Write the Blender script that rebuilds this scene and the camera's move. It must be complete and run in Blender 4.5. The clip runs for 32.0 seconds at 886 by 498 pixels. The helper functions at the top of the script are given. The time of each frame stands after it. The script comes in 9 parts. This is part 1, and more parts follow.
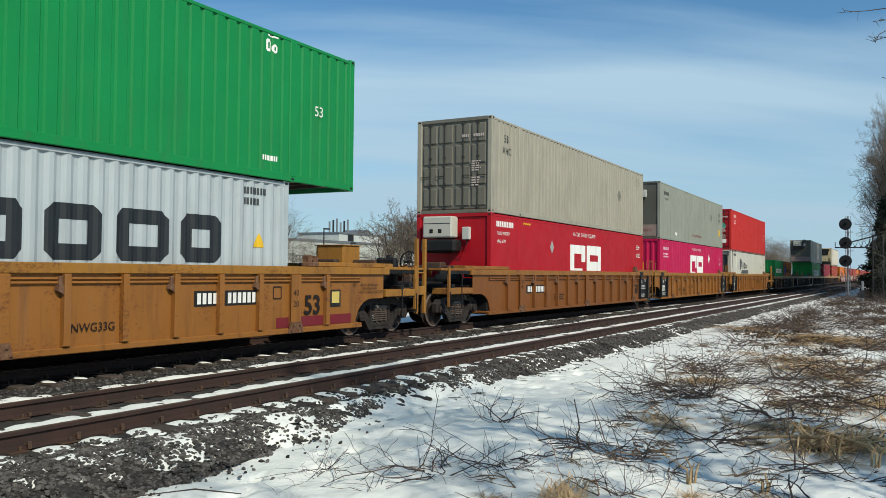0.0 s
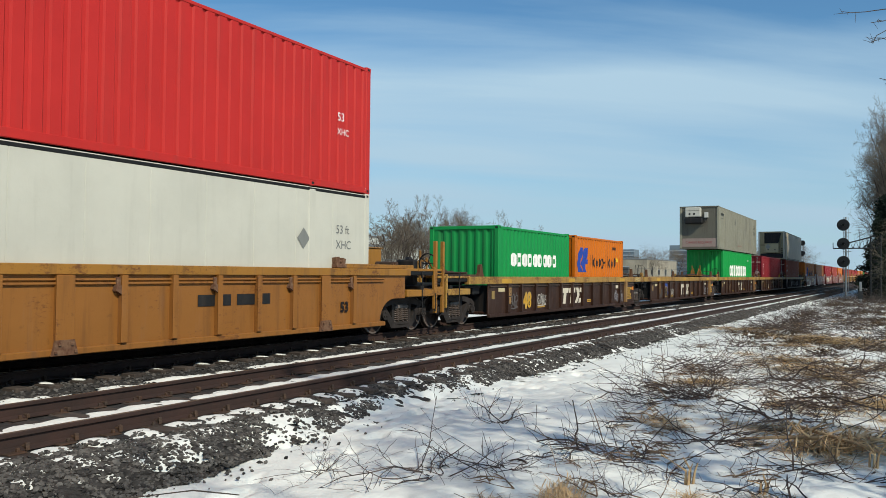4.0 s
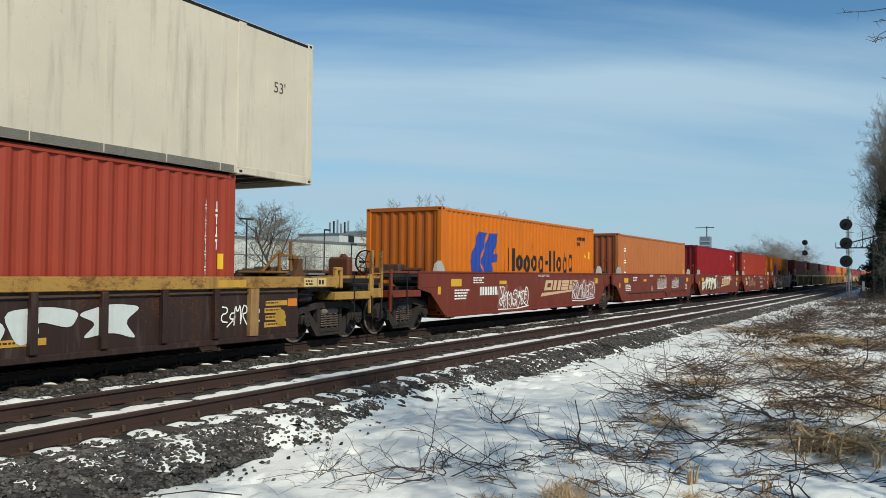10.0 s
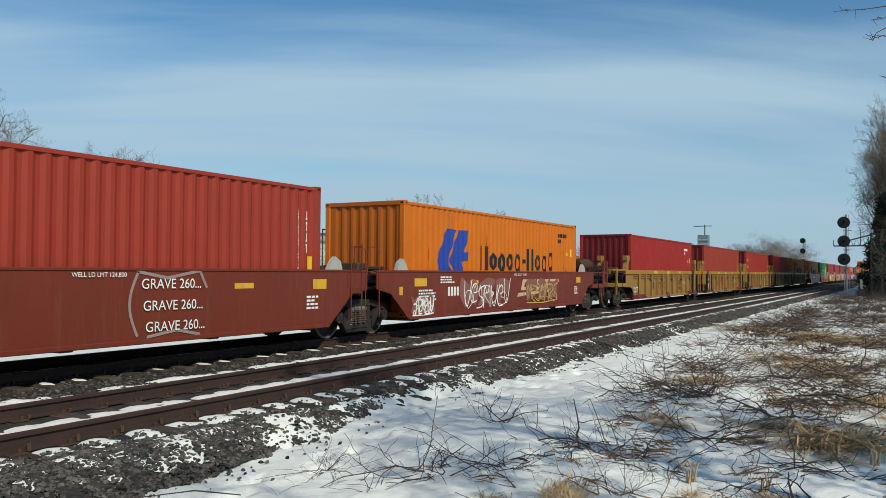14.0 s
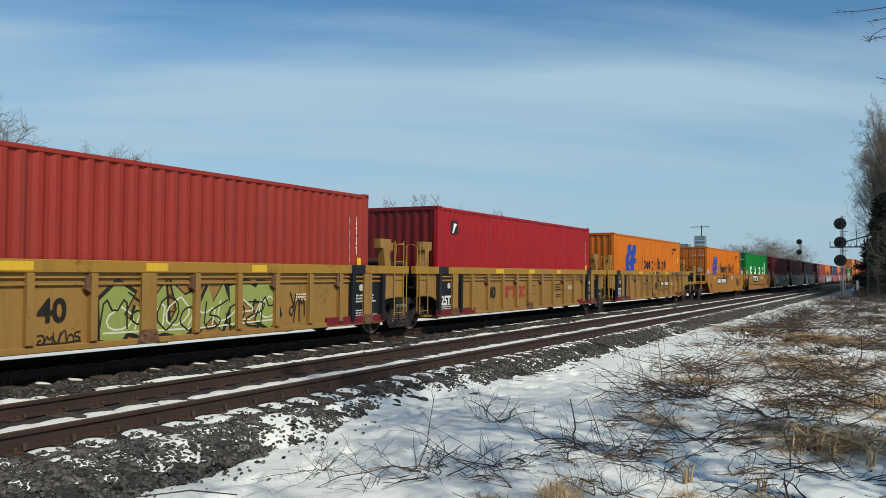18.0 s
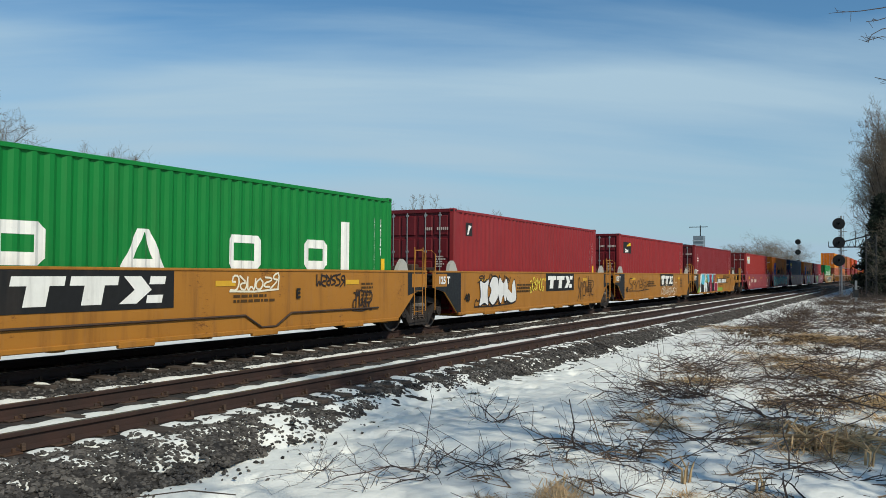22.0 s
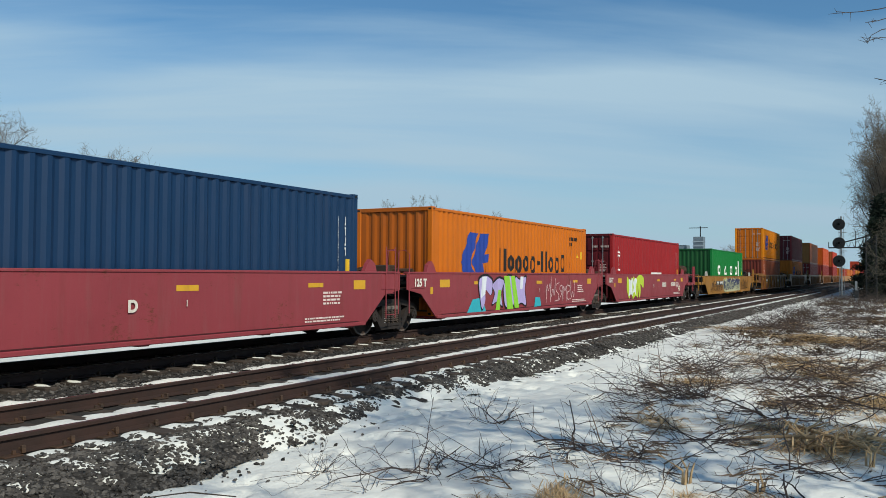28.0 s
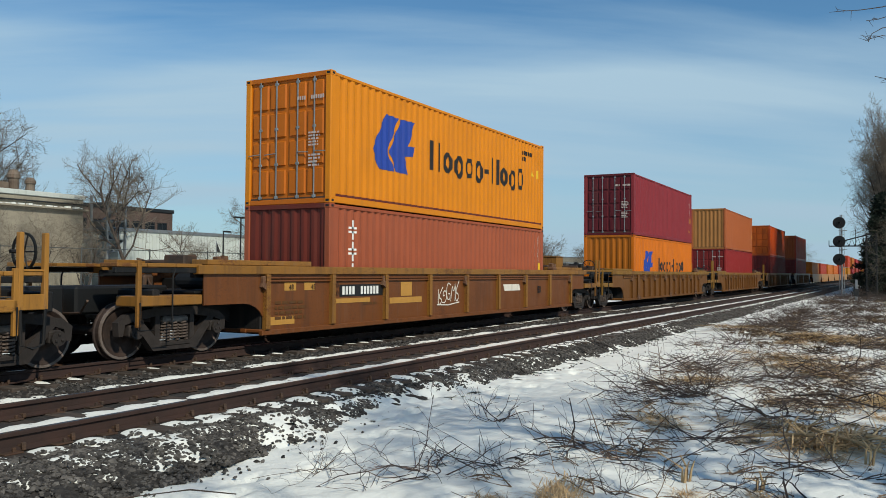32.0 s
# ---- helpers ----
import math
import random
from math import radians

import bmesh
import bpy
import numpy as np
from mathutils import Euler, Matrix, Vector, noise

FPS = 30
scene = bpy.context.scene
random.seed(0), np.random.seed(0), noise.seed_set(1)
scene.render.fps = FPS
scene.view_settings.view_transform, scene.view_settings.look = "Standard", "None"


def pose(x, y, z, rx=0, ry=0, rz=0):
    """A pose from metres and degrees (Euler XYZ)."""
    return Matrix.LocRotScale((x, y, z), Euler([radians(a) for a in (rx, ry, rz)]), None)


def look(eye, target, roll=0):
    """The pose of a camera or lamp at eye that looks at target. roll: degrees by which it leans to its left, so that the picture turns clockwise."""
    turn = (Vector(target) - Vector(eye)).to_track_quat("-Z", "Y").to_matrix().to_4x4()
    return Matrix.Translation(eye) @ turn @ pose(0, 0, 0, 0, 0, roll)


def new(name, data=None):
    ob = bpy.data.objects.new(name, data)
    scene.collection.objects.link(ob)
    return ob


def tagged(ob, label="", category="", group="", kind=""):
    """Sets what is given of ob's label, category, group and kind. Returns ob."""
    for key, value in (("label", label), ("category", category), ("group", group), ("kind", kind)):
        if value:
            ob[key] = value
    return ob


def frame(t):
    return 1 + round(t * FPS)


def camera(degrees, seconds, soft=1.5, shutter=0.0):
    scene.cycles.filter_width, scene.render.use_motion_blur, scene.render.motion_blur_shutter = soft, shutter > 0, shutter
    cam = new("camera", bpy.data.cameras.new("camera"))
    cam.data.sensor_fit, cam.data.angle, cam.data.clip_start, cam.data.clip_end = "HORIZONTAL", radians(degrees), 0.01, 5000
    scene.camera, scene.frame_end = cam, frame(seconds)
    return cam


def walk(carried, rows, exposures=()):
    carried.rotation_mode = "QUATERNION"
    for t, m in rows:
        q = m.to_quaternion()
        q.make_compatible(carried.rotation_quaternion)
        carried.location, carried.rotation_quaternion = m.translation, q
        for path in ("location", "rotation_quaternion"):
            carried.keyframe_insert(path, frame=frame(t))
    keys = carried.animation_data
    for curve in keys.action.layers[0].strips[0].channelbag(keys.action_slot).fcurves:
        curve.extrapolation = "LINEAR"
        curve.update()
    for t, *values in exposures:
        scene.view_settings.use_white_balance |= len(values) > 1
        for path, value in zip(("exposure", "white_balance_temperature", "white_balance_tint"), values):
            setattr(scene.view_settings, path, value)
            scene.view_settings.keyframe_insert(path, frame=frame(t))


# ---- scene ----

EYE = Vector((0.0, 0.0, 1.476))
FAR_X, NEAR_X = -11.907, -7.778          # centre lines of the two tracks, rail tops at z = 0


def aim(yaw, pitch, roll):
    """The hand-held camera: yaw to the left of the track's direction, pitch up, lean."""
    a, b = radians(yaw), radians(pitch)
    way = Vector((-math.sin(a) * math.cos(b), math.cos(a) * math.cos(b), math.sin(b)))
    return look(EYE, EYE + way * 10, roll)


cam = camera(56.745, 32.0, soft=0.4)
walk(cam, [(t, aim(a, b, c)) for t, a, b, c in (
    (0, 29.334, 1.609, 0.565), (0.5, 29.386, 1.616, 0.566), (1, 29.403, 1.641, 0.559), (1.5, 29.382, 1.660, 0.541),
    (2, 29.341, 1.671, 0.526), (2.5, 29.295, 1.688, 0.542), (3, 29.254, 1.694, 0.560), (3.5, 29.207, 1.681, 0.541),
    (5.5, 29.319, 1.661, 0.511), (6, 29.367, 1.667, 0.506), (6.5, 29.400, 1.670, 0.509), (7, 29.424, 1.665, 0.504),
    (7.5, 29.437, 1.653, 0.495), (8, 29.430, 1.646, 0.494), (8.5, 29.411, 1.649, 0.500), (9, 29.390, 1.655, 0.496),
    (9.5, 29.377, 1.662, 0.490), (10, 29.370, 1.674, 0.478), (10.5, 29.357, 1.674, 0.445), (11, 29.336, 1.650, 0.439),
    (11.5, 29.314, 1.625, 0.464), (12, 29.295, 1.622, 0.462), (12.5, 29.291, 1.631, 0.442), (13, 29.288, 1.638, 0.426),
    (13.5, 29.269, 1.639, 0.372), (14, 29.247, 1.622, 0.298), (14.5, 29.226, 1.590, 0.268), (16.5, 29.074, 1.658, 0.408),
    (17, 29.055, 1.652, 0.406), (17.5, 29.048, 1.644, 0.419), (18, 29.039, 1.632, 0.438), (18.5, 29.029, 1.623, 0.455),
    (19, 29.014, 1.618, 0.461), (19.5, 28.989, 1.611, 0.447), (20, 28.975, 1.606, 0.435), (20.5, 28.966, 1.615, 0.437),
    (21, 28.951, 1.627, 0.429), (21.5, 28.951, 1.631, 0.425), (22, 28.963, 1.637, 0.432), (22.5, 28.970, 1.641, 0.431),
    (23, 28.968, 1.652, 0.409), (23.5, 28.964, 1.679, 0.388), (24, 28.968, 1.699, 0.401), (24.5, 28.973, 1.697, 0.400),
    (25, 28.974, 1.679, 0.387), (25.5, 28.980, 1.643, 0.407), (27.5, 28.966, 1.698, 0.432), (28, 28.967, 1.727, 0.337),
    (28.5, 28.976, 1.706, 0.313), (29, 28.983, 1.680, 0.293), (29.5, 28.986, 1.677, 0.279), (30, 28.994, 1.663, 0.321),
    (30.5, 29.010, 1.618, 0.377), (31, 29.022, 1.586, 0.407), (31.5, 29.013, 1.579, 0.413), (32, 28.981, 1.580, 0.410))],
     exposures=[(0, 0.05), (1, 0.03), (2.5, 0.06), (3.5, 0.06), (6, -0.02), (7, -0.05), (9, 0.0), (12, -0.08), (17, -0.1), (25, -0.1), (32, -0.08)])


def along(t):
    """How far the train has rolled towards -y at t seconds."""
    u = t / 10
    late, mid = max(0.0, 5.5 - max(t, 2.0)), max(0.0, 2.0 - t)      # it runs a little slower at first
    return 0.1214 * late ** 2 + 0.85 * mid + 161.816 * u - 5.4345 * u ** 2 + 3.0625 * u ** 3 - 0.44852 * u ** 4


# ---- light ----
SUN_EL, SUN_AZ = radians(40), radians(119)      # azimuth clockwise from +y
world = bpy.data.worlds.new("sky")
scene.world = world
world.use_nodes = True
wt = world.node_tree
wt.nodes.clear()


def wn(kind, **kw):
    n = wt.nodes.new(kind)
    for k, v in kw.items():
        n.inputs[k].default_value = v
    return n


sky = wt.nodes.new("ShaderNodeTexSky")
sky.sky_type, sky.sun_disc = "NISHITA", False
sky.sun_elevation, sky.sun_rotation = SUN_EL, SUN_AZ
sky.air_density, sky.dust_density, sky.ozone_density = 1.0, 0.1, 2.7
tc = wt.nodes.new("ShaderNodeTexCoord")
sep = wt.nodes.new("ShaderNodeSeparateXYZ")
wt.links.new(tc.outputs["Generated"], sep.inputs[0])
# thin high cloud: a plane of noise seen at a slant
lift = wt.nodes.new("ShaderNodeMath")
lift.operation = "ADD"
lift.inputs[1].default_value = 0.16
wt.links.new(sep.outputs["Z"], lift.inputs[0])
div = wt.nodes.new("ShaderNodeVectorMath")
div.operation = "DIVIDE"
comb = wt.nodes.new("ShaderNodeCombineXYZ")
for i in range(3):
    wt.links.new(lift.outputs[0], comb.inputs[i])
wt.links.new(tc.outputs["Generated"], div.inputs[0])
wt.links.new(comb.outputs[0], div.inputs[1])


def cloud_layer(turn, stretch, scale, detail, rough_, warp):
    """A sheet of noise drawn out along the wind."""
    wind = wt.nodes.new("ShaderNodeMapping")
    wind.inputs["Rotation"].default_value = (0, 0, radians(turn))
    wt.links.new(div.outputs[0], wind.inputs["Vector"])
    mp = wt.nodes.new("ShaderNodeMapping")
    mp.inputs["Scale"].default_value = (*stretch, 0.0)
    wt.links.new(wind.outputs[0], mp.inputs["Vector"])
    no = wn("ShaderNodeTexNoise", Scale=scale, Detail=detail, Roughness=rough_, Distortion=warp)
    wt.links.new(mp.outputs[0], no.inputs["Vector"])
    return no.outputs["Fac"]


fine_cloud, broad_cloud = cloud_layer(-34, (0.30, 1.45), 1.7, 6.0, 0.55, 0.4), cloud_layer(-38, (0.30, 0.9), 1.3, 2.0, 0.5, 0.3)
both = wt.nodes.new("ShaderNodeMix")
both.inputs["Factor"].default_value = 0.68
wt.links.new(fine_cloud, both.inputs["A"])
wt.links.new(broad_cloud, both.inputs["B"])
rampn = wt.nodes.new("ShaderNodeValToRGB")
rampn.color_ramp.elements[0].position, rampn.color_ramp.elements[0].color = 0.36, (0, 0, 0, 1)
rampn.color_ramp.elements[1].position, rampn.color_ramp.elements[1].color = 0.56, (0.88, 0.88, 0.88, 1)
# the sheet thins out overhead
thin = wt.nodes.new("ShaderNodeMapRange")
thin.inputs["From Min"].default_value, thin.inputs["From Max"].default_value, thin.inputs["To Max"].default_value = 0.235, 0.34, 0.14
wt.links.new(sep.outputs["Z"], thin.inputs["Value"])
cover = wt.nodes.new("ShaderNodeMath")
cover.operation = "SUBTRACT"
wt.links.new(both.outputs["Result"], cover.inputs[0])
wt.links.new(thin.outputs[0], cover.inputs[1])
wt.links.new(cover.outputs[0], rampn.inputs[0])
mixc = wt.nodes.new("ShaderNodeMix")
mixc.data_type = "RGBA"
mixc.inputs["B"].default_value = (5.0, 6.9, 8.2, 1)
wt.links.new(rampn.outputs[0], mixc.inputs["Factor"])
cold = wt.nodes.new("ShaderNodeMix")       # crisp winter blue
cold.data_type, cold.blend_type = "RGBA", "MULTIPLY"
cold.inputs["Factor"].default_value = 1.0
cold.inputs["B"].default_value = (0.68, 1.02, 1.13, 1)
wt.links.new(sky.outputs[0], cold.inputs["A"])
wt.links.new(cold.outputs["Result"], mixc.inputs["A"])
# pale haze towards the horizon
hz = wt.nodes.new("ShaderNodeMapRange")
hz.inputs["From Min"].default_value, hz.inputs["From Max"].default_value = 0.27, -0.02
hz.inputs["To Min"].default_value, hz.inputs["To Max"].default_value = 0.0, 0.92
wt.links.new(sep.outputs["Z"], hz.inputs["Value"])
mixh = wt.nodes.new("ShaderNodeMix")
mixh.data_type = "RGBA"
mixh.inputs["B"].default_value = (3.95, 5.6, 6.9, 1)
wt.links.new(hz.outputs[0], mixh.inputs["Factor"])
wt.links.new(mixc.outputs["Result"], mixh.inputs["A"])
bg = wn("ShaderNodeBackground", Strength=0.094)
wt.links.new(mixh.outputs["Result"], bg.inputs[0])
wo = wt.nodes.new("ShaderNodeOutputWorld")
wt.links.new(bg.outputs[0], wo.inputs[0])

sun = new("sun", bpy.data.lights.new("sun", "SUN"))
sun.data.energy, sun.data.angle, sun.data.color = 3.95, radians(0.53), (1.0, 0.93, 0.78)
to_sun = Vector((math.sin(SUN_AZ) * math.cos(SUN_EL), math.cos(SUN_AZ) * math.cos(SUN_EL), math.sin(SUN_EL)))
sun.matrix_world = look(to_sun * 200, (0, 0, 0))


# ---- materials ----
def hx(s):
    """Linear colour from a hex code."""
    v = [int(s[i:i + 2], 16) / 255 for i in (0, 2, 4)]
    return tuple(c / 12.92 if c < 0.04045 else ((c + 0.055) / 1.055) ** 2.4 for c in v)


MATS = {}
RUST, GRIME, SOOT = hx("5a3520"), hx("4a4038"), hx("1c1917")


def mat(name, color, rough=0.6, metal=0.0, second=None, scale=3.0, mix=0.35, stretch=(1, 1, 1), dirt=None, dirt_amount=0.0,
        dirt_stretch=(2.6, 2.6, 0.22), bump=0.0, bump_scale=60.0, spec=0.35, vary=0.0, chips=0.0, dust=0.0):
    """A worn surface: base colour with a large-scale second tone, streaks of dirt and fine relief."""
    if name in MATS:
        return MATS[name]
    m = MATS[name] = bpy.data.materials.new(name)
    m.use_nodes = True
    t = m.node_tree
    b = t.nodes["Principled BSDF"]
    b.inputs["Roughness"].default_value, b.inputs["Metallic"].default_value = rough, metal
    b.inputs["Specular IOR Level"].default_value = spec
    co = t.nodes.new("ShaderNodeTexCoord")
    info = t.nodes.new("ShaderNodeObjectInfo")
    seed = t.nodes.new("ShaderNodeMath")
    seed.operation = "MULTIPLY"
    seed.inputs[1].default_value = 37.0
    t.links.new(info.outputs["Random"], seed.inputs[0])

    def noise4(sc, st, detail=4.0, rough_=0.6):
        mp_ = t.nodes.new("ShaderNodeMapping")
        mp_.inputs["Scale"].default_value = st
        t.links.new(co.outputs["Object"], mp_.inputs["Vector"])
        n = t.nodes.new("ShaderNodeTexNoise")
        n.noise_dimensions = "4D"
        n.inputs["Scale"].default_value, n.inputs["Detail"].default_value, n.inputs["Roughness"].default_value = sc, detail, rough_
        t.links.new(mp_.outputs[0], n.inputs["Vector"])
        t.links.new(seed.outputs[0], n.inputs["W"])
        return n

    def ramp(src, lo, hi, top=1.0):
        r = t.nodes.new("ShaderNodeMapRange")
        r.inputs["From Min"].default_value, r.inputs["From Max"].default_value, r.inputs["To Max"].default_value = lo, hi, top
        t.links.new(src, r.inputs["Value"])
        return r.outputs[0]

    def mixed(fac, a, bcol):
        x = t.nodes.new("ShaderNodeMix")
        x.data_type = "RGBA"
        t.links.new(fac, x.inputs["Factor"])
        if isinstance(a, tuple):
            x.inputs["A"].default_value = (*a, 1)
        else:
            t.links.new(a, x.inputs["A"])
        x.inputs["B"].default_value = (*bcol, 1)
        return x.outputs["Result"]
    col = tuple(color)
    second = second or tuple(c * 0.72 for c in color)
    col = mixed(ramp(noise4(scale, stretch).outputs["Fac"], 0.35, 0.7, mix * 2), col, second)
    if dirt:
        col = mixed(ramp(noise4(1.6, dirt_stretch, 6.0, 0.65).outputs["Fac"], 0.52, 0.74, dirt_amount), col, dirt)
        col = mixed(ramp(noise4(9.0, (1, 1, 1), 6.0, 0.7).outputs["Fac"], 0.6, 0.75, dirt_amount * 0.7), col, tuple(c * 0.6 for c in dirt))
    if dust:
        # pale road dust run down in thin streaks
        col = mixed(ramp(noise4(2.4, (3.0, 3.0, 0.3), 5.0, 0.7).outputs["Fac"], 0.53, 0.72, dust), col, hx("7d6d64"))
    if chips:
        # flaked paint: bare rust in ragged spots, gathered where the large noise is high
        big, small = noise4(1.3, (1, 1, 0.7), 6.0, 0.62), noise4(24.0, (1, 0.5, 1), 6.0, 0.8)
        add_ = t.nodes.new("ShaderNodeMath")
        add_.operation = "ADD"
        t.links.new(big.outputs["Fac"], add_.inputs[0])
        t.links.new(small.outputs["Fac"], add_.inputs[1])
        lo_ = 1.21 - 0.15 * chips
        col = mixed(ramp(add_.outputs[0], lo_, lo_ + 0.12, 0.8), col, RUST)
    if vary:
        h = t.nodes.new("ShaderNodeHueSaturation")
        t.links.new(ramp(info.outputs["Random"], 0.0, 1.0, 2 * vary), h.inputs["Value"])
        off = t.nodes.new("ShaderNodeMath")
        off.operation = "ADD"
        off.inputs[1].default_value = 1 - vary
        t.links.new(h.inputs["Value"].links[0].from_socket, off.inputs[0])
        t.links.new(off.outputs[0], h.inputs["Value"])
        t.links.new(col, h.inputs["Color"])
        col = h.outputs[0]
    t.links.new(col, b.inputs["Base Color"])
    t.links.new(ramp(noise4(scale * 2.3, (1, 1, 1)).outputs["Fac"], 0.2, 0.8, 0.25), b.inputs["Roughness"])
    ad = t.nodes.new("ShaderNodeMath")
    ad.operation = "ADD"
    ad.inputs[1].default_value = rough - 0.12
    t.links.new(b.inputs["Roughness"].links[0].from_socket, ad.inputs[0])
    t.links.new(ad.outputs[0], b.inputs["Roughness"])
    if bump:
        bp = t.nodes.new("ShaderNodeBump")
        bp.inputs["Strength"].default_value, bp.inputs["Distance"].default_value = 0.6, bump
        t.links.new(noise4(bump_scale, (1, 1, 1), 3.0).outputs["Fac"], bp.inputs["Height"])
        t.links.new(bp.outputs[0], b.inputs["Normal"])
    return m




def paint(code, dirt=0.35, rough=0.5, tone=GRIME, chips=0.0, dust=0.0):
    base = tuple(c * 0.80 for c in hx(code))
    mean = sum(base) / 3
    base = tuple(max(0.004, mean + (c - mean) * 1.1) for c in base)
    if base[0] > 2.2 * base[1] and code not in ("9a4a50", "b3132f", "c42c58", "d2762a", "b4621c"):
        base = (base[0] * 1.03, base[1] * 1.2, base[2] * 0.86)
    return mat("paint_" + code + "_%d_%d_%d" % (round(dirt * 100), round(chips * 100), round(dust * 100)), base, rough, second=tuple(c * 0.8 for c in base), scale=0.9, mix=0.3,
               dirt=tone, dirt_amount=dirt, bump=0.004, bump_scale=14, spec=0.25, chips=chips, dust=dust)


def plain(code, rough=0.6):
    return mat("marking_" + code, hx(code), rough, scale=6, mix=0.15, dirt=GRIME, dirt_amount=0.3)


FADED = mat("faded_tan_paint", hx("9a7a4c"), 0.7, second=hx("6b4a34"), scale=3, mix=0.5, stretch=(1, 1, 0.35), dirt=hx("3f2a22"), dirt_amount=0.75, bump=0.004)
RUSTPAD = mat("rusty_pad_steel", hx("553625"), 0.8, second=hx("8a6f56"), scale=14, mix=0.3, dirt=RUST, dirt_amount=0.5, bump=0.004)
STEEL = mat("worn_steel", hx("3d352f"), 0.6, 0.2, second=hx("57402f"), scale=5, mix=0.5, dirt=RUST, dirt_amount=0.4, bump=0.004)
TRUCK = mat("truck_cast_iron", hx("332d2a"), 0.75, 0.0, second=hx("221e1b"), scale=4, mix=0.5, dirt=SOOT, dirt_amount=0.5, bump=0.008, bump_scale=30)
WHEEL = mat("wheel_steel", hx("2f2825"), 0.6, 0.2, second=hx("4a3a32"), scale=5, mix=0.4, bump=0.003)
TREAD = mat("wheel_rim_face", hx("7d726a"), 0.5, 0.3, second=hx("5a4c44"), scale=8, mix=0.4)
BLACKP = paint("1c1d1e", 0.45, 0.6)
RAILM = mat("rail_rust", hx("3b2923"), 0.8, 0.0, second=hx("2e231f"), scale=3, mix=0.5, dirt=hx("2a201c"), dirt_amount=0.5, bump=0.004, bump_scale=40)
RAILTOP = mat("rail_running_band", hx("6d6663"), 0.35, 0.85, second=hx("544a45"), scale=3, mix=0.4)
TIE = mat("weathered_timber_tie", hx("4b423b"), 0.9, second=hx("2f2925"), scale=2, mix=0.5, stretch=(1, 8, 8), dirt=hx("221d1a"), dirt_amount=0.5, bump=0.012, bump_scale=22, vary=0.25)
SNOWM = mat("old_snow", (0.775, 0.79, 0.735), 0.75, second=(0.70, 0.715, 0.67), scale=0.8, mix=0.3, dirt=hx("a3a9a8"), dirt_amount=0.28, dirt_stretch=(1, 1, 1), bump=0.03, bump_scale=9, spec=0.25)
STONE = mat("ballast_stone", hx("504d49"), 0.92, second=hx("2a2827"), scale=7, mix=0.5, bump=0.008, bump_scale=40, vary=0.0)
BEDM = mat("ballast_bed", hx("3e3b38"), 0.95, second=hx("171513"), scale=18, mix=0.5, dirt=hx("1d1a18"), dirt_amount=0.6, dirt_stretch=(3, 3, 3), bump=0.05, bump_scale=26)
TWIG = mat("dry_twigs", hx("5c4f48"), 0.85, second=hx("2b2522"), scale=4, mix=0.5)
PALETWIG = mat("bleached_twigs", hx("8d765e"), 0.85, second=hx("5a4838"), scale=4, mix=0.5)
STRAW = mat("dry_straw", hx("d6b78a"), 0.85, second=hx("6f583c"), scale=3, mix=0.5)
STRAWB = mat("brown_straw", hx("bd9f70"), 0.85, second=hx("6b5438"), scale=3, mix=0.5)
BARK = mat("grey_bark", hx("4d453f"), 0.9, second=hx("3a312b"), scale=5, mix=0.5, bump=0.02, bump_scale=18)
TWIGFAR = mat("bare_crown_twigs", hx("7c7264"), 0.9, second=hx("574d43"), scale=0.4, mix=0.5)
NEEDLE = mat("dark_needles", hx("1c2a1c"), 0.8, second=hx("0f170f"), scale=1.5, mix=0.5)
CONCRETE = mat("grey_stucco", hx("97907f"), 0.85, second=hx("7a7468"), scale=0.4, mix=0.4, dirt=hx("5f5a54"), dirt_amount=0.5, bump=0.01)
WHITEWALL = mat("white_siding", hx("bcc2bc"), 0.7, second=hx("aab0ab"), scale=0.3, mix=0.3, dirt=hx("7c7c76"), dirt_amount=0.35)
BROWNWALL = mat("brown_brick", hx("5b4a43"), 0.85, second=hx("443731"), scale=1, mix=0.4, bump=0.01)
GLASS = mat("dark_window_glass", hx("20262b"), 0.08, spec=0.6, mix=0.1)
GALV = mat("galvanised_steel", hx("8d9294"), 0.5, 0.6, second=hx("6f7375"), scale=2, mix=0.3)
DARKPOST = mat("dark_painted_steel", hx("26292b"), 0.6, 0.2, mix=0.3)
SIGNALM = mat("signal_black", hx("101214"), 0.55, mix=0.3)
# ballast stones vary stone by stone
tn = STONE.node_tree
gi = tn.nodes.new("ShaderNodeNewGeometry")
hs = tn.nodes.new("ShaderNodeHueSaturation")
mr = tn.nodes.new("ShaderNodeMapRange")
mr.inputs["To Min"].default_value, mr.inputs["To Max"].default_value = 0.4, 2.0
tn.links.new(gi.outputs["Random Per Island"], mr.inputs["Value"])
tn.links.new(mr.outputs[0], hs.inputs["Value"])
src = tn.nodes["Principled BSDF"].inputs["Base Color"].links[0].from_socket
tn.links.new(src, hs.inputs["Color"])
tn.links.new(hs.outputs[0], tn.nodes["Principled BSDF"].inputs["Base Color"])

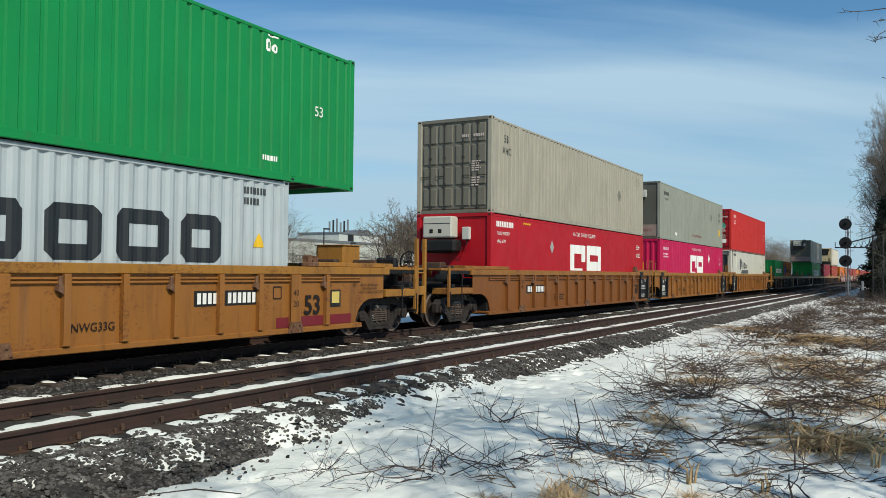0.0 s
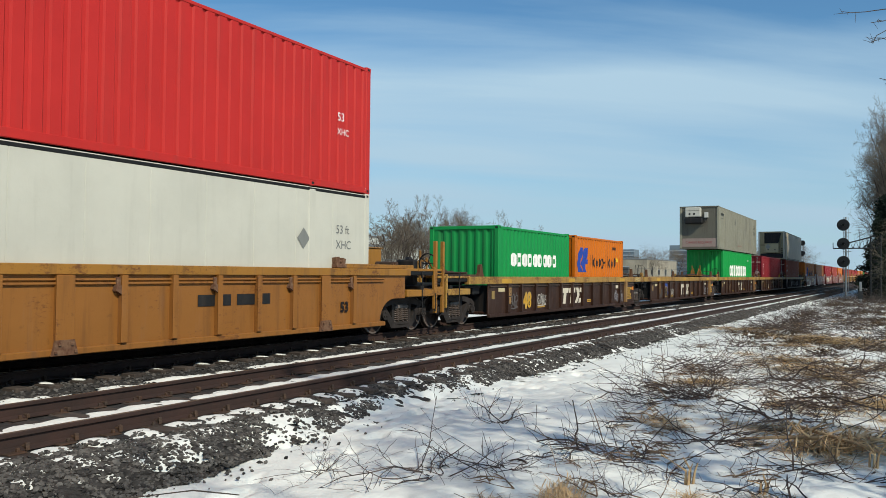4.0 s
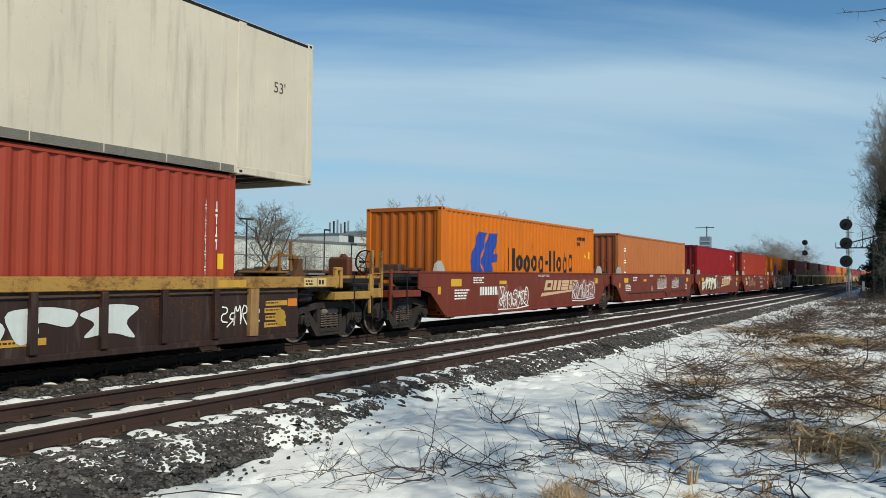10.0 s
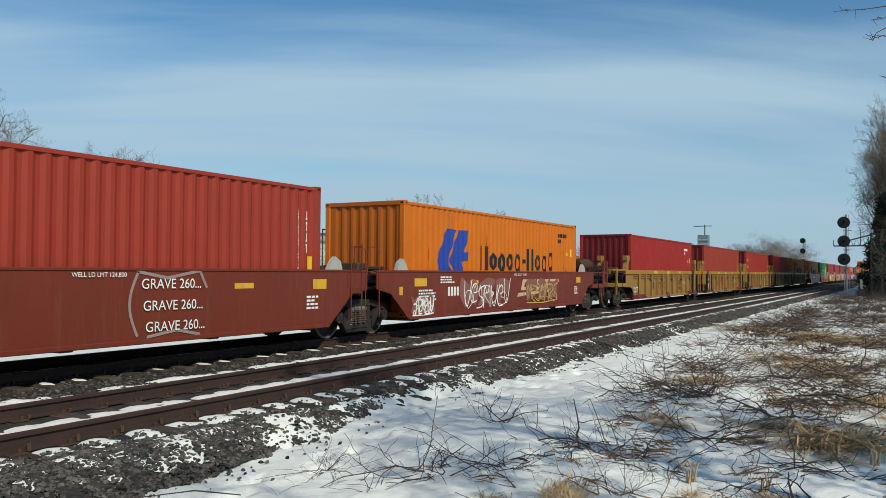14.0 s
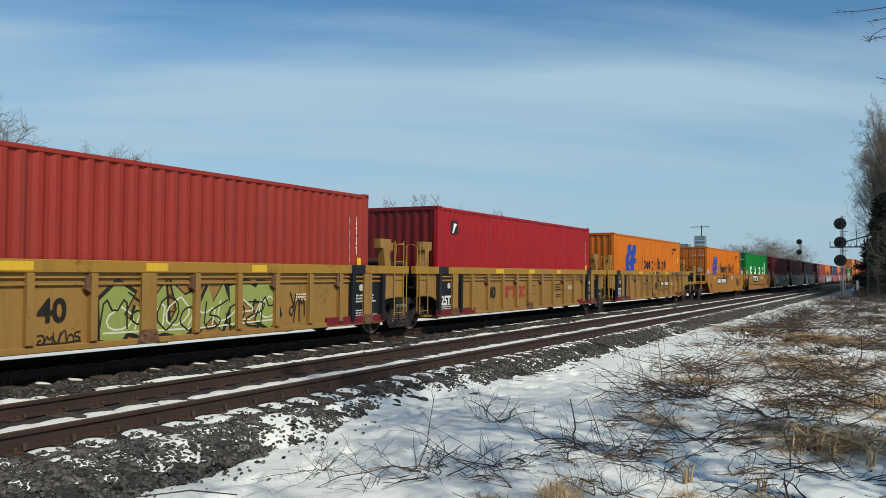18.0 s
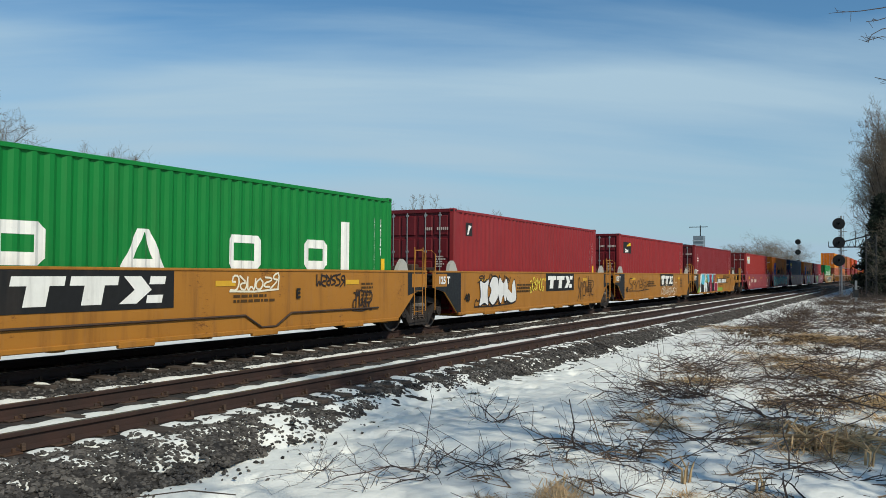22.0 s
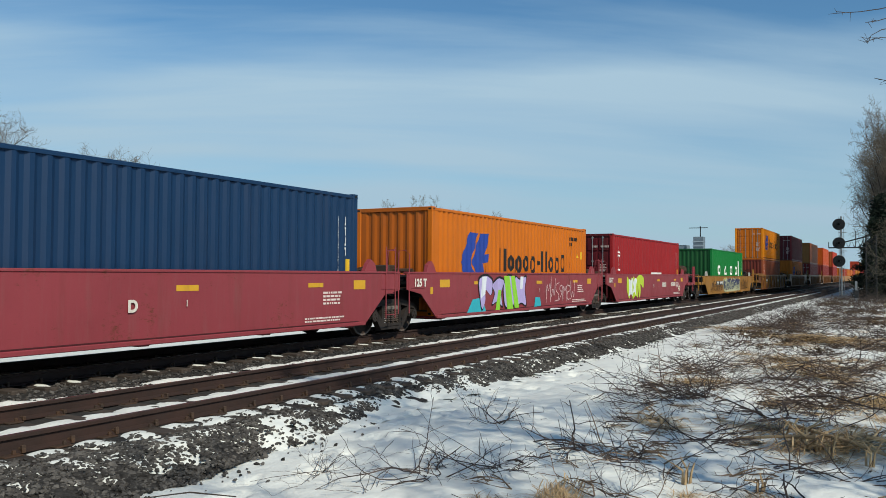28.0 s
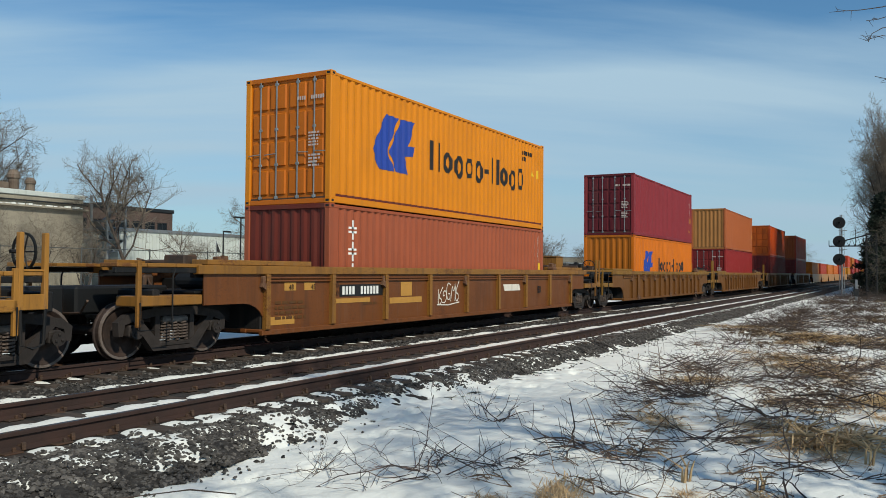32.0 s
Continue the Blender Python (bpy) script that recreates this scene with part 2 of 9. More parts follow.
# ---- mesh tools ----
class Geo:
    """Gathers faces for one mesh."""

    def __init__(self):
        self.v, self.f, self.m = [], [], []

    def add(self, verts, faces, mi=0):
        n = len(self.v)
        self.v += [tuple(p) for p in verts]
        self.f += [tuple(i + n for i in f) for f in faces]
        self.m += [mi] * len(faces)
        return self

    def box(self, x0, x1, y0, y1, z0, z1, mi=0):
        return self.add([(x, y, z) for x in (x0, x1) for y in (y0, y1) for z in (z0, z1)],
                        [(0, 1, 3, 2), (4, 6, 7, 5), (0, 4, 5, 1), (2, 3, 7, 6), (0, 2, 6, 4), (1, 5, 7, 3)], mi)

    def cbox(self, x0, x1, y0, y1, z0, z1, c=0.01, mi=0):
        """A box with chamfered edges."""
        lo, hi = (x0, y0, z0), (x1, y1, z1)
        vs, idx = [], {}
        for sx in (0, 1):
            for sy in (0, 1):
                for sz in (0, 1):
                    s = (sx, sy, sz)
                    for k in range(3):
                        idx[s, k] = len(vs)
                        vs.append(tuple((hi[a] if s[a] else lo[a]) + (0 if a == k else (-c if s[a] else c)) for a in range(3)))
        fs = []
        for k in range(3):
            a, b = (k + 1) % 3, (k + 2) % 3
            for sk in (0, 1):
                ring = []
                for sa, sb in ((0, 0), (1, 0), (1, 1), (0, 1)):
                    s = [0, 0, 0]
                    s[k], s[a], s[b] = sk, sa, sb
                    ring.append(idx[tuple(s), k])
                fs.append(tuple(ring if sk else ring[::-1]))
            for sa in (0, 1):
                for sb in (0, 1):
                    s0, s1 = [0, 0, 0], [0, 0, 0]
                    s0[a] = s1[a] = sa
                    s0[b] = s1[b] = sb
                    s1[k] = 1
                    s0, s1 = tuple(s0), tuple(s1)
                    q = (idx[s0, a], idx[s1, a], idx[s1, b], idx[s0, b])
                    fs.append(q if sa == sb else q[::-1])
        for sx in (0, 1):
            for sy in (0, 1):
                for sz in (0, 1):
                    s = (sx, sy, sz)
                    q = (idx[s, 0], idx[s, 1], idx[s, 2])
                    fs.append(q if (sx + sy + sz) % 2 else q[::-1])
        return self.add(vs, fs, mi)

    def prism(self, pts, a0, a1, axis="x", mi=0):
        """An outline of (p, q) pairs pushed along an axis: x takes (y, z), y takes (x, z), z takes (x, y)."""
        n = len(pts)

        def at(a, p):
            return {"x": (a, p[0], p[1]), "y": (p[0], a, p[1]), "z": (p[0], p[1], a)}[axis]
        fs = [tuple(range(n))[::-1], tuple(range(n, 2 * n))] + [(i, (i + 1) % n, (i + 1) % n + n, i + n) for i in range(n)]
        return self.add([at(a0, p) for p in pts] + [at(a1, p) for p in pts], fs, mi)

    def tube(self, pts, r, sides=6, mi=0, r1=None, cap=True):
        """A tube along a line of points, tapering from r to r1."""
        pts = [Vector(p) for p in pts]
        r1 = r if r1 is None else r1
        n0, k = len(self.v), len(pts)
        vs = []
        for i, p in enumerate(pts):
            d = (pts[min(i + 1, k - 1)] - pts[max(i - 1, 0)]).normalized()
            u = d.orthogonal().normalized()
            w = d.cross(u)
            rr = r + (r1 - r) * i / max(k - 1, 1)
            vs += [p + (u * math.cos(2 * math.pi * j / sides) + w * math.sin(2 * math.pi * j / sides)) * rr for j in range(sides)]
        fs = [(i * sides + j, i * sides + (j + 1) % sides, (i + 1) * sides + (j + 1) % sides, (i + 1) * sides + j)
              for i in range(k - 1) for j in range(sides)]
        if cap:
            fs += [tuple(range(sides))[::-1], tuple(range((k - 1) * sides, k * sides))]
        return self.add(vs, fs, mi)

    def lathe(self, prof, seg=24, axis="x", at=(0, 0, 0), mi=0):
        """Turns a closed profile of (radius, along) round an axis."""
        vs, n = [], len(prof)
        for j in range(seg):
            c, s = math.cos(2 * math.pi * j / seg), math.sin(2 * math.pi * j / seg)
            for r, a in prof:
                p = {"x": (a, r * c, r * s), "y": (r * c, a, r * s), "z": (r * c, r * s, a)}[axis]
                vs.append((p[0] + at[0], p[1] + at[1], p[2] + at[2]))
        fs = [(j * n + i, j * n + (i + 1) % n, ((j + 1) % seg) * n + (i + 1) % n, ((j + 1) % seg) * n + i) for j in range(seg) for i in range(n)]
        return self.add(vs, fs, mi)

    def mesh(self, name, *mats, smooth=False):
        me = bpy.data.meshes.new(name)
        me.from_pydata(self.v, [], self.f)
        for m in mats:
            me.materials.append(m)
        if len(mats) > 1:
            me.polygons.foreach_set("material_index", self.m)
        bm = bmesh.new()
        bm.from_mesh(me)
        bmesh.ops.recalc_face_normals(bm, faces=bm.faces)
        bm.to_mesh(me)
        bm.free()
        if smooth:
            me.polygons.foreach_set("use_smooth", [True] * len(me.polygons))
        me.update()
        return me


CACHE = {}


def cached(key, make):
    if key not in CACHE:
        CACHE[key] = make()
    return CACHE[key]


def part(name, me, parent, m=None, label=""):
    """One mesh as a part of a thing, or as a thing where parent is None."""
    ob = new(name, me)
    if parent is not None:
        ob.parent = parent
    if m is not None:
        ob.matrix_basis = m
    if label:
        ob["label"] = label
    return ob


FLIP = pose(0, 0, 0, 0, 0, 180)


# ---- writing and markings ----
def clip_y(poly, lo, hi):
    """A convex outline of (y, z) cut to lo <= y <= hi."""
    for side, lim in ((1, lo), (-1, hi)):
        out = []
        for i, p in enumerate(poly):
            q = poly[(i + 1) % len(poly)]
            a, b = (p[0] - lim) * side, (q[0] - lim) * side
            if a >= 0:
                out.append(p)
            if (a > 0 > b) or (a < 0 < b):
                f = a / (a - b)
                out.append((lim, p[1] + (q[1] - p[1]) * f))
        poly = out
        if len(poly) < 3:
            return []
    return poly


def marks(polys, skin=None, off=0.004):
    """Painted shapes on a side that faces +x: convex outlines of (y, z), laid on the skin (y breaks and depths)."""
    g = Geo()
    base = off
    polys = [q for p in polys for q in (p if isinstance(p[0], list) else [p])]
    for i, poly in enumerate(polys):
        off = base + 0.0001 * (i % 10)
        if skin is None:
            g.add([(off, y, z) for y, z in poly], [tuple(range(len(poly)))])
            continue
        ys, xs = skin
        lo, hi = min(p[0] for p in poly), max(p[0] for p in poly)
        for k in range(len(ys) - 1):
            if ys[k + 1] <= lo or ys[k] >= hi or ys[k + 1] - ys[k] < 1e-6:
                continue
            c = clip_y(poly, ys[k], ys[k + 1])
            if c:
                g.add([(xs[k] + (xs[k + 1] - xs[k]) * (y - ys[k]) / (ys[k + 1] - ys[k]) + off, y, z) for y, z in c], [tuple(range(len(c)))])
    return g


def rect(y, z, w, h):
    return [(y, z), (y + w, z), (y + w, z + h), (y, z + h)]


def ring(y, z, w, h, t):
    return [rect(y, z, t, h), rect(y + w - t, z, t, h), rect(y + t, z, w - 2 * t, t), rect(y + t, z + h - t, w - 2 * t, t)]


def bars(y, z, w, h, rows=3, seed=0, gap=0.45):
    """Lines of small writing as broken bars."""
    r = random.Random(seed)
    out, step = [], h / rows
    for k in range(rows):
        p, end = y, y + w * r.uniform(0.7, 1.0)
        while p < end - 0.02:
            b = min(r.uniform(0.6, 2.2) * step, end - p)
            out.append(rect(p, z + h - (k + 1) * step + step * gap / 2, b, step * (1 - gap)))
            p += b + step * 0.35
    return out


def digits(y, z, h, n, w=None, lean=0.0):
    """A line of n plain upright blocks, for numbers that are left unread."""
    w = w or h * 0.55
    out = []
    for k in range(n):
        a = y + k * w * 1.25
        out.append([(a, z), (a + w * 0.86, z), (a + w * 0.86 + lean, z + h), (a + lean, z + h)])
    return out


def text_mesh(words, material, size, grown=0.0):
    """Readable writing as a flat mesh, upright in the y-z plane, facing +x, from its lower left corner."""
    def make():
        cu = bpy.data.curves.new("writing", "FONT")
        cu.body, cu.size, cu.offset = words, size, grown
        ob = bpy.data.objects.new("writing", cu)
        me = bpy.data.meshes.new_from_object(ob)
        bpy.data.objects.remove(ob)
        me.transform(Matrix(((0, 0, 1, 0), (1, 0, 0, 0), (0, 1, 0, 0), (0, 0, 0, 1))))
        me.materials.clear()
        me.materials.append(material)
        return me
    return cached(("text", words, material.name, size, grown), make)


def strokes(paths, t=0.03):
    """Ribbons of width t along lines of (y, z) points."""
    out = []
    for pts in paths:
        for p, q in zip(pts, pts[1:]):
            d = Vector((q[0] - p[0], q[1] - p[1]))
            if d.length < 1e-4:
                continue
            d.normalize()
            nx, nz = -d.y * t / 2, d.x * t / 2
            e = d * t * 0.3
            out.append([(p[0] - e.x - nx, p[1] - e.y - nz), (q[0] + e.x - nx, q[1] + e.y - nz), (q[0] + e.x + nx, q[1] + e.y + nz), (p[0] - e.x + nx, p[1] - e.y + nz)])
    return out


def scribble(y, z, w, h, seed, loops=6, t=0.03):
    """A sprayed tag: leaning loops, hooks and zigzags in a row, unreadable."""
    r = random.Random(seed)
    kinds = ([(0, 0), (0.1, 1), (0.5, 0.45), (0.9, 1), (1, 0)], [(1, 0.9), (0.3, 1), (0, 0.6), (0.2, 0.1), (0.8, 0), (0.9, 0.4), (0.5, 0.42)], [(0, 1), (0.2, 0), (0.6, 0.05), (0.9, 0.5), (1, 1)],
             [(0.9, 1), (0.1, 0.9), (0.15, 0.55), (0.9, 0.45), (0.9, 0.05), (0, 0)], [(0, 0), (0.15, 1), (0.8, 0.9), (0.85, 0.55), (0.1, 0.5), (1, -0.1)], [(0.5, 0), (0, 0.4), (0.3, 0.95), (0.85, 0.9), (1, 0.4), (0.55, 0)])
    cell = w / loops
    paths = []
    for k in range(loops):
        base = r.choice(kinds)
        if r.random() < 0.5:
            base = [(1 - u, v) for u, v in base]
        if r.random() < 0.4:
            base = [(u, 1 - v) for u, v in base]
        sc, lean, up = r.uniform(0.7, 1.05), r.uniform(0.0, 0.35), r.uniform(-0.1, 0.12)
        pts = [(y + cell * (k + 0.05 + 1.0 * u + lean * v), z + h * (0.08 + up + 0.8 * sc * v + r.uniform(-0.04, 0.04))) for u, v in base]
        fine = []
        for p0, p1, p2 in zip([pts[0]] + pts, pts, pts[1:] + [pts[-1]]):
            fine += [((p0[0] + 3 * p1[0]) / 4, (p0[1] + 3 * p1[1]) / 4), ((p2[0] + 3 * p1[0]) / 4, (p2[1] + 3 * p1[1]) / 4)]
        paths.append(fine)
    if r.random() < 0.5:
        paths.append([(y, z + 0.02 * h), (y + w * 0.5, z - 0.02 * h), (y + w * 1.02, z + 0.08 * h)])
    return strokes(paths, t)


FAT = ([(0, 0.1), (0.25, 1), (0.5, 0.7), (0.45, 0.35), (0.9, 0.6), (1, 0.15), (0.55, 0)], [(0, 0.9), (0.5, 1), (1, 0.75), (0.7, 0.5), (0.95, 0.1), (0.5, 0.25), (0.1, 0), (0.3, 0.5)], [(0.1, 0), (0, 0.55), (0.35, 1), (0.55, 0.6), (0.8, 0.95), (1, 0.4), (0.75, 0.05), (0.5, 0.3)],
       [(0, 0.3), (0.2, 0.95), (0.75, 1), (1, 0.7), (0.7, 0.55), (0.9, 0.2), (0.4, 0)], [(0.05, 0.05), (0.2, 0.6), (0, 1), (0.55, 0.85), (0.95, 1), (0.8, 0.45), (1, 0), (0.5, 0.2)])


def bubbles(y, z, w, h, seed, n=5, grow=0.0, soft=2):
    """Fat leaning angular shapes side by side, as in a sprayed piece."""
    r = random.Random(seed)
    out = []
    cw = w / n
    last = -1
    for k in range(n):
        q = r.choice([i for i in range(len(FAT)) if i != last])
        last = q
        shape = [(1 - u, v) if k % 2 else (u, 1 - v) for u, v in FAT[q]]
        lean, sw, sh_, dz = r.uniform(-0.1, 0.25), r.uniform(1.0, 1.2), r.uniform(0.85, 1.0), r.uniform(0, 0.1)
        kw, kh = 1 + 2 * grow / (cw * sw), 1 + 2 * grow / (h * sh_)
        o = [(y + (k + 0.5) * cw + cw * sw * kw * (u - 0.5) + lean * h * (v - 0.5), z + h * (dz * 0.5 + 0.5) + h * sh_ * kh * (v - 0.5)) for u, v in shape]
        for _ in range(soft):
            o = [q for p0, p1 in zip(o, o[1:] + o[:1]) for q in ((0.82 * p0[0] + 0.18 * p1[0], 0.82 * p0[1] + 0.18 * p1[1]), (0.18 * p0[0] + 0.82 * p1[0], 0.18 * p0[1] + 0.82 * p1[1]))]
        out.append(o)
    return out

# ---- the train: containers ----
MOVERS, WHEELS = [], []          # things that roll with the train (object, s, x, z); wheelsets (object, place on its truck, s)
FLOOR_Z = 0.36                   # container floor in a well


def skin_of(kind, L):
    """Breaks along y and depths of a side wall, crest at 0."""
    ys, xs = [], []
    if kind == "smooth":
        y = -L / 2 + 0.15
        while y < L / 2 - 0.2:
            ys += [y, y + 1.20, y + 1.205, y + 1.215]
            xs += [0, 0, -0.006, -0.006]
            y += 1.22
        ys.append(L / 2 - 0.15)
        xs.append(0)
        ys = [min(v, L / 2 - 0.15) for v in ys]
        return ys, xs
    p, d, a, b = {"iso": (0.278, 0.036, 0.072, 0.068), "panel": (0.41, 0.012, 0.37, 0.010)}.get(kind, (0.30, 0.032, 0.18, 0.03))
    n = int((L - 0.36) / p)
    y = -n * p / 2
    ys, xs = [-L / 2 + 0.15], [0.0]
    for k in range(n):
        ys += [y, y + a, y + a + b, y + p - b]
        xs += [0, 0, -d, -d]
        y += p
    ys += [y, L / 2 - 0.15]
    xs += [0, 0]
    return ys, xs


def wall_mesh(kind, L, h, material, lo=0.0, hi=0.0):
    """A corrugated or panelled wall that faces +x, crest at x = 0, from the bottom rail to the top rail."""
    ys, xs = skin_of(kind, L)
    ys = [min(max(y, -L / 2 + lo), L / 2 - hi) for y in ys]
    g, n = Geo(), len(ys)
    z0, z1 = 0.15, h - 0.09
    vs = [(xs[i], ys[i], z) for z in (z0, z1) for i in range(n)]
    g.add(vs, [(i, i + 1, n + i + 1, n + i) for i in range(n - 1)])
    me = bpy.data.meshes.new("side_wall")
    me.from_pydata(g.v, [], g.f)
    me.materials.append(material)
    return me


def lock_rods(door, h, w, material, sgn):
    for k in (0.28, 0.72):
        x = sgn * w / 2 * k
        g = Geo().tube([(0, 0, 0.12), (0, 0, h - 0.1)], 0.017, 8)
        for z in (0.16, 0.9, 1.7, h - 0.18):
            g.cbox(-0.045, 0.045, -0.012, 0.03, z - 0.03, z + 0.03, 0.006)
        g.tube([(0, -0.02, 1.15), (-sgn * 0.32, -0.03, 1.13)], 0.012, 6)
        part("lock_rod", cached(("rod", h, material.name, sgn), lambda: g.mesh("lock_rod", material)), door, pose(x, -0.045, 0))


def door_mesh(w, h, material):
    """One container door pressed out in panels, two across and four up; hinge side at x = 0, opening to +x."""
    xs = [0.0, 0.06, 0.085, w * 0.45, w * 0.475, w * 0.525, w * 0.55, w - 0.07, w - 0.045, w]
    z0, z1 = 0.18, h - 0.14
    st = (z1 - z0) / 4
    zs = [0.1]
    for k in range(4):
        a, b = z0 + k * st + 0.04, z0 + (k + 1) * st - 0.04
        zs += [a, a + 0.025, b - 0.025, b]
    zs.append(h - 0.08)
    nx_, nz_ = len(xs), len(zs)
    inner_x, inner_z = {2, 3, 6, 7}, {i for i in range(1, nz_ - 1) if (i - 1) % 4 in (1, 2)}
    vs = [(x, -0.034 if i in inner_x and j in inner_z else 0.0, z) for j, z in enumerate(zs) for i, x in enumerate(xs)]
    fs = [(j * nx_ + i, j * nx_ + i + 1, (j + 1) * nx_ + i + 1, (j + 1) * nx_ + i) for j in range(nz_ - 1) for i in range(nx_ - 1)]
    rim = [i for i in range(nx_)] + [j * nx_ + nx_ - 1 for j in range(1, nz_)] + [(nz_ - 1) * nx_ + i for i in range(nx_ - 2, -1, -1)] + [j * nx_ for j in range(nz_ - 2, 0, -1)]
    n = len(vs)
    vs += [(vs[i][0], 0.05, vs[i][2]) for i in rim]
    m = len(rim)
    fs += [(rim[k], rim[(k + 1) % m], n + (k + 1) % m, n + k) for k in range(m)] + [tuple(range(n, n + m))]
    return Geo().add(vs, fs).mesh("door", material)


TINY = ("rust_streak", "number_mark", "small_mark", "small_marks", "hazard_marks", "graffiti", "stain")


def lay_marks(root, polys, sk, off, pname, ccode, x, plabel):
    """Painted shapes on a side: each larger one a part of its own, fine writing and sprayed tags joined."""
    if pname in TINY:
        ob = part(pname, marks(polys, sk, off).mesh(pname, plain(ccode)), root, pose(x, 0, 0), plabel)
        ob["kind"] = "stuff"
        return
    for p in polys:
        part(pname, marks([p], sk, off).mesh(pname, plain(ccode)), root, pose(x, 0, 0), plabel)


def container(name, s, z, L, code, label, kind="iso", end="blind", rear="blind", w=2.44, h=2.896, dirt=0.3, shaded_endcode=None, shapes=(), words=(), group="", near=True, rod=None, frame=None, ends=()):
    """A freight container with its front end at train place s and its floor at z. shapes: (colour, outlines from the front end, part name, label); words: (colour, text, size, y, z)."""
    root = new(name)
    tagged(root, label, "container", group or "containers on the train")
    MOVERS.append((root, s + L / 2, FAR_X, z))
    M = paint(code, dirt)
    # end colour is mostly the side colour darkened, shade put into the paint
    E = paint(shaded_endcode or code, dirt + 0.15)
    F = paint(frame or code, dirt + 0.1)
    W2 = w / 2
    crest = W2 - 0.014
    gap = 0.77 if end == "reefer" else 0.0
    part("side_wall", cached(("wall", kind, L, h, M.name, gap), lambda: wall_mesh(kind, L, h, M, gap, 0)), root, pose(crest, 0, 0))
    part("side_wall", cached(("wall", kind, L, h, M.name, -gap), lambda: wall_mesh(kind, L, h, M, 0, gap)), root, pose(-crest, 0, 0, 0, 0, 180))
    part("roof", cached(("roof", L, w, F.name, gap), lambda: Geo().cbox(-W2 + 0.03, W2 - 0.03, -L / 2 + 0.03 + gap, L / 2 - 0.03, -0.06, -0.02, 0.01).mesh("roof", F)), root, pose(0, 0, h))
    fl = Geo().box(-W2 + 0.03, W2 - 0.03, -L / 2 + 0.03, L / 2 - 0.03, 0.1, 0.15)
    for k in range(int(L / 0.6)):
        yy = -L / 2 + 0.3 + k * 0.6
        fl.box(-W2 + 0.05, W2 - 0.05, yy - 0.03, yy + 0.03, 0.02, 0.1)
    part("floor", cached(("cfloor", L, w), lambda: fl.mesh("floor", STEEL)), root)
    post = cached(("cpost", h, F.name), lambda: Geo().cbox(-0.08, 0.08, -0.09, 0.09, 0.1, h - 0.1, 0.02).mesh("corner_post", F))
    # casting holes are flush black boxes, the dark inside them given as colour
    cast = cached(("cast", F.name), lambda: Geo().cbox(-0.081, 0.081, -0.089, 0.089, 0, 0.118, 0.012).box(-0.045, 0.045, -0.0895, 0.0895, 0.035, 0.085, 1).box(-0.0815, 0.0815, -0.04, 0.04, 0.035, 0.085, 1).mesh("corner_casting", F, SIGNALM))
    spots = [(a, b) for a in (-1, 1) for b in (-1, 1)]
    for a, b in spots:
        part("corner_post", post, root, pose(a * (W2 - 0.08), b * (L / 2 - 0.09), 0))
        for zz in (0, h - 0.118):
            part("corner_casting", cast, root, pose(a * (W2 - 0.081), b * (L / 2 - 0.089), zz))
    if L > 14:
        mid = cached(("mpost", h, F.name), lambda: Geo().cbox(-0.05, 0.05, -0.11, 0.11, 0.1, h - 0.06, 0.02).mesh("lifting_post", F))
        for a, b in spots:
            part("lifting_post", mid, root, pose(a * (W2 - 0.046), b * 6.0, 0))
            part("corner_casting", cast, root, pose(a * (W2 - 0.079), b * 6.0, 0))
    TR = BLACKP if end == "reefer" else F
    top = cached(("trail", L, TR.name), lambda: Geo().cbox(-0.03, 0.03, -L / 2 + 0.17, L / 2 - 0.17, 0, 0.06, 0.008).mesh("top_rail", TR))
    bot = cached(("brail", L, F.name), lambda: Geo().cbox(-0.03, 0.03, -L / 2 + 0.17, L / 2 - 0.17, 0.01, 0.155, 0.01).mesh("bottom_rail", F))
    for a in (-1, 1):
        part("top_rail", top, root, pose(a * (W2 - 0.034), 0, h - 0.1))
        part("bottom_rail", bot, root, pose(a * (W2 - 0.034), 0, 0))
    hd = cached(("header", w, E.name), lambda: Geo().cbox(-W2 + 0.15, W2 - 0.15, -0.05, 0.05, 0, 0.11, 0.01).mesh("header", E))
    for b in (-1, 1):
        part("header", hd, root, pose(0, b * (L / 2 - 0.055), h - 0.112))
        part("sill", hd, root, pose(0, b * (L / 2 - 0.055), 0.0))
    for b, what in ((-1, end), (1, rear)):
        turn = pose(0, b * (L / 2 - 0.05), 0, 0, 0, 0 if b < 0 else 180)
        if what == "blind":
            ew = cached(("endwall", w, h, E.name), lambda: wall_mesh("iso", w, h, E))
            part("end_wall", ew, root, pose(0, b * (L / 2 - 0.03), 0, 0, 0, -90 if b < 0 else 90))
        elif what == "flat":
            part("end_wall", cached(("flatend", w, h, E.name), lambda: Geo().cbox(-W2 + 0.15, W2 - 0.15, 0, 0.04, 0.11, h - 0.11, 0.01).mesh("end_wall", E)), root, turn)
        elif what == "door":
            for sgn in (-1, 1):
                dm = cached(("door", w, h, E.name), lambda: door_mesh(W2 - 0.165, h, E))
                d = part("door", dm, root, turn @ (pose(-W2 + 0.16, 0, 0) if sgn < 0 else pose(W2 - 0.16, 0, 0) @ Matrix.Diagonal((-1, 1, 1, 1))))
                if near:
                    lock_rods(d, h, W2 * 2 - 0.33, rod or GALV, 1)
        elif what == "reefer":
            reefer_end(root, W2, h, E, turn, shaded_endcode == "c4c4ba")
        elif what == "heater":
            part("end_wall", cached(("flatend", w, h, E.name), lambda: Geo().cbox(-W2 + 0.15, W2 - 0.15, 0, 0.04, 0.11, h - 0.11, 0.01).mesh("end_wall", E)), root, turn)
            heater(root, W2, h, turn)
    sk = skin_of(kind, L)
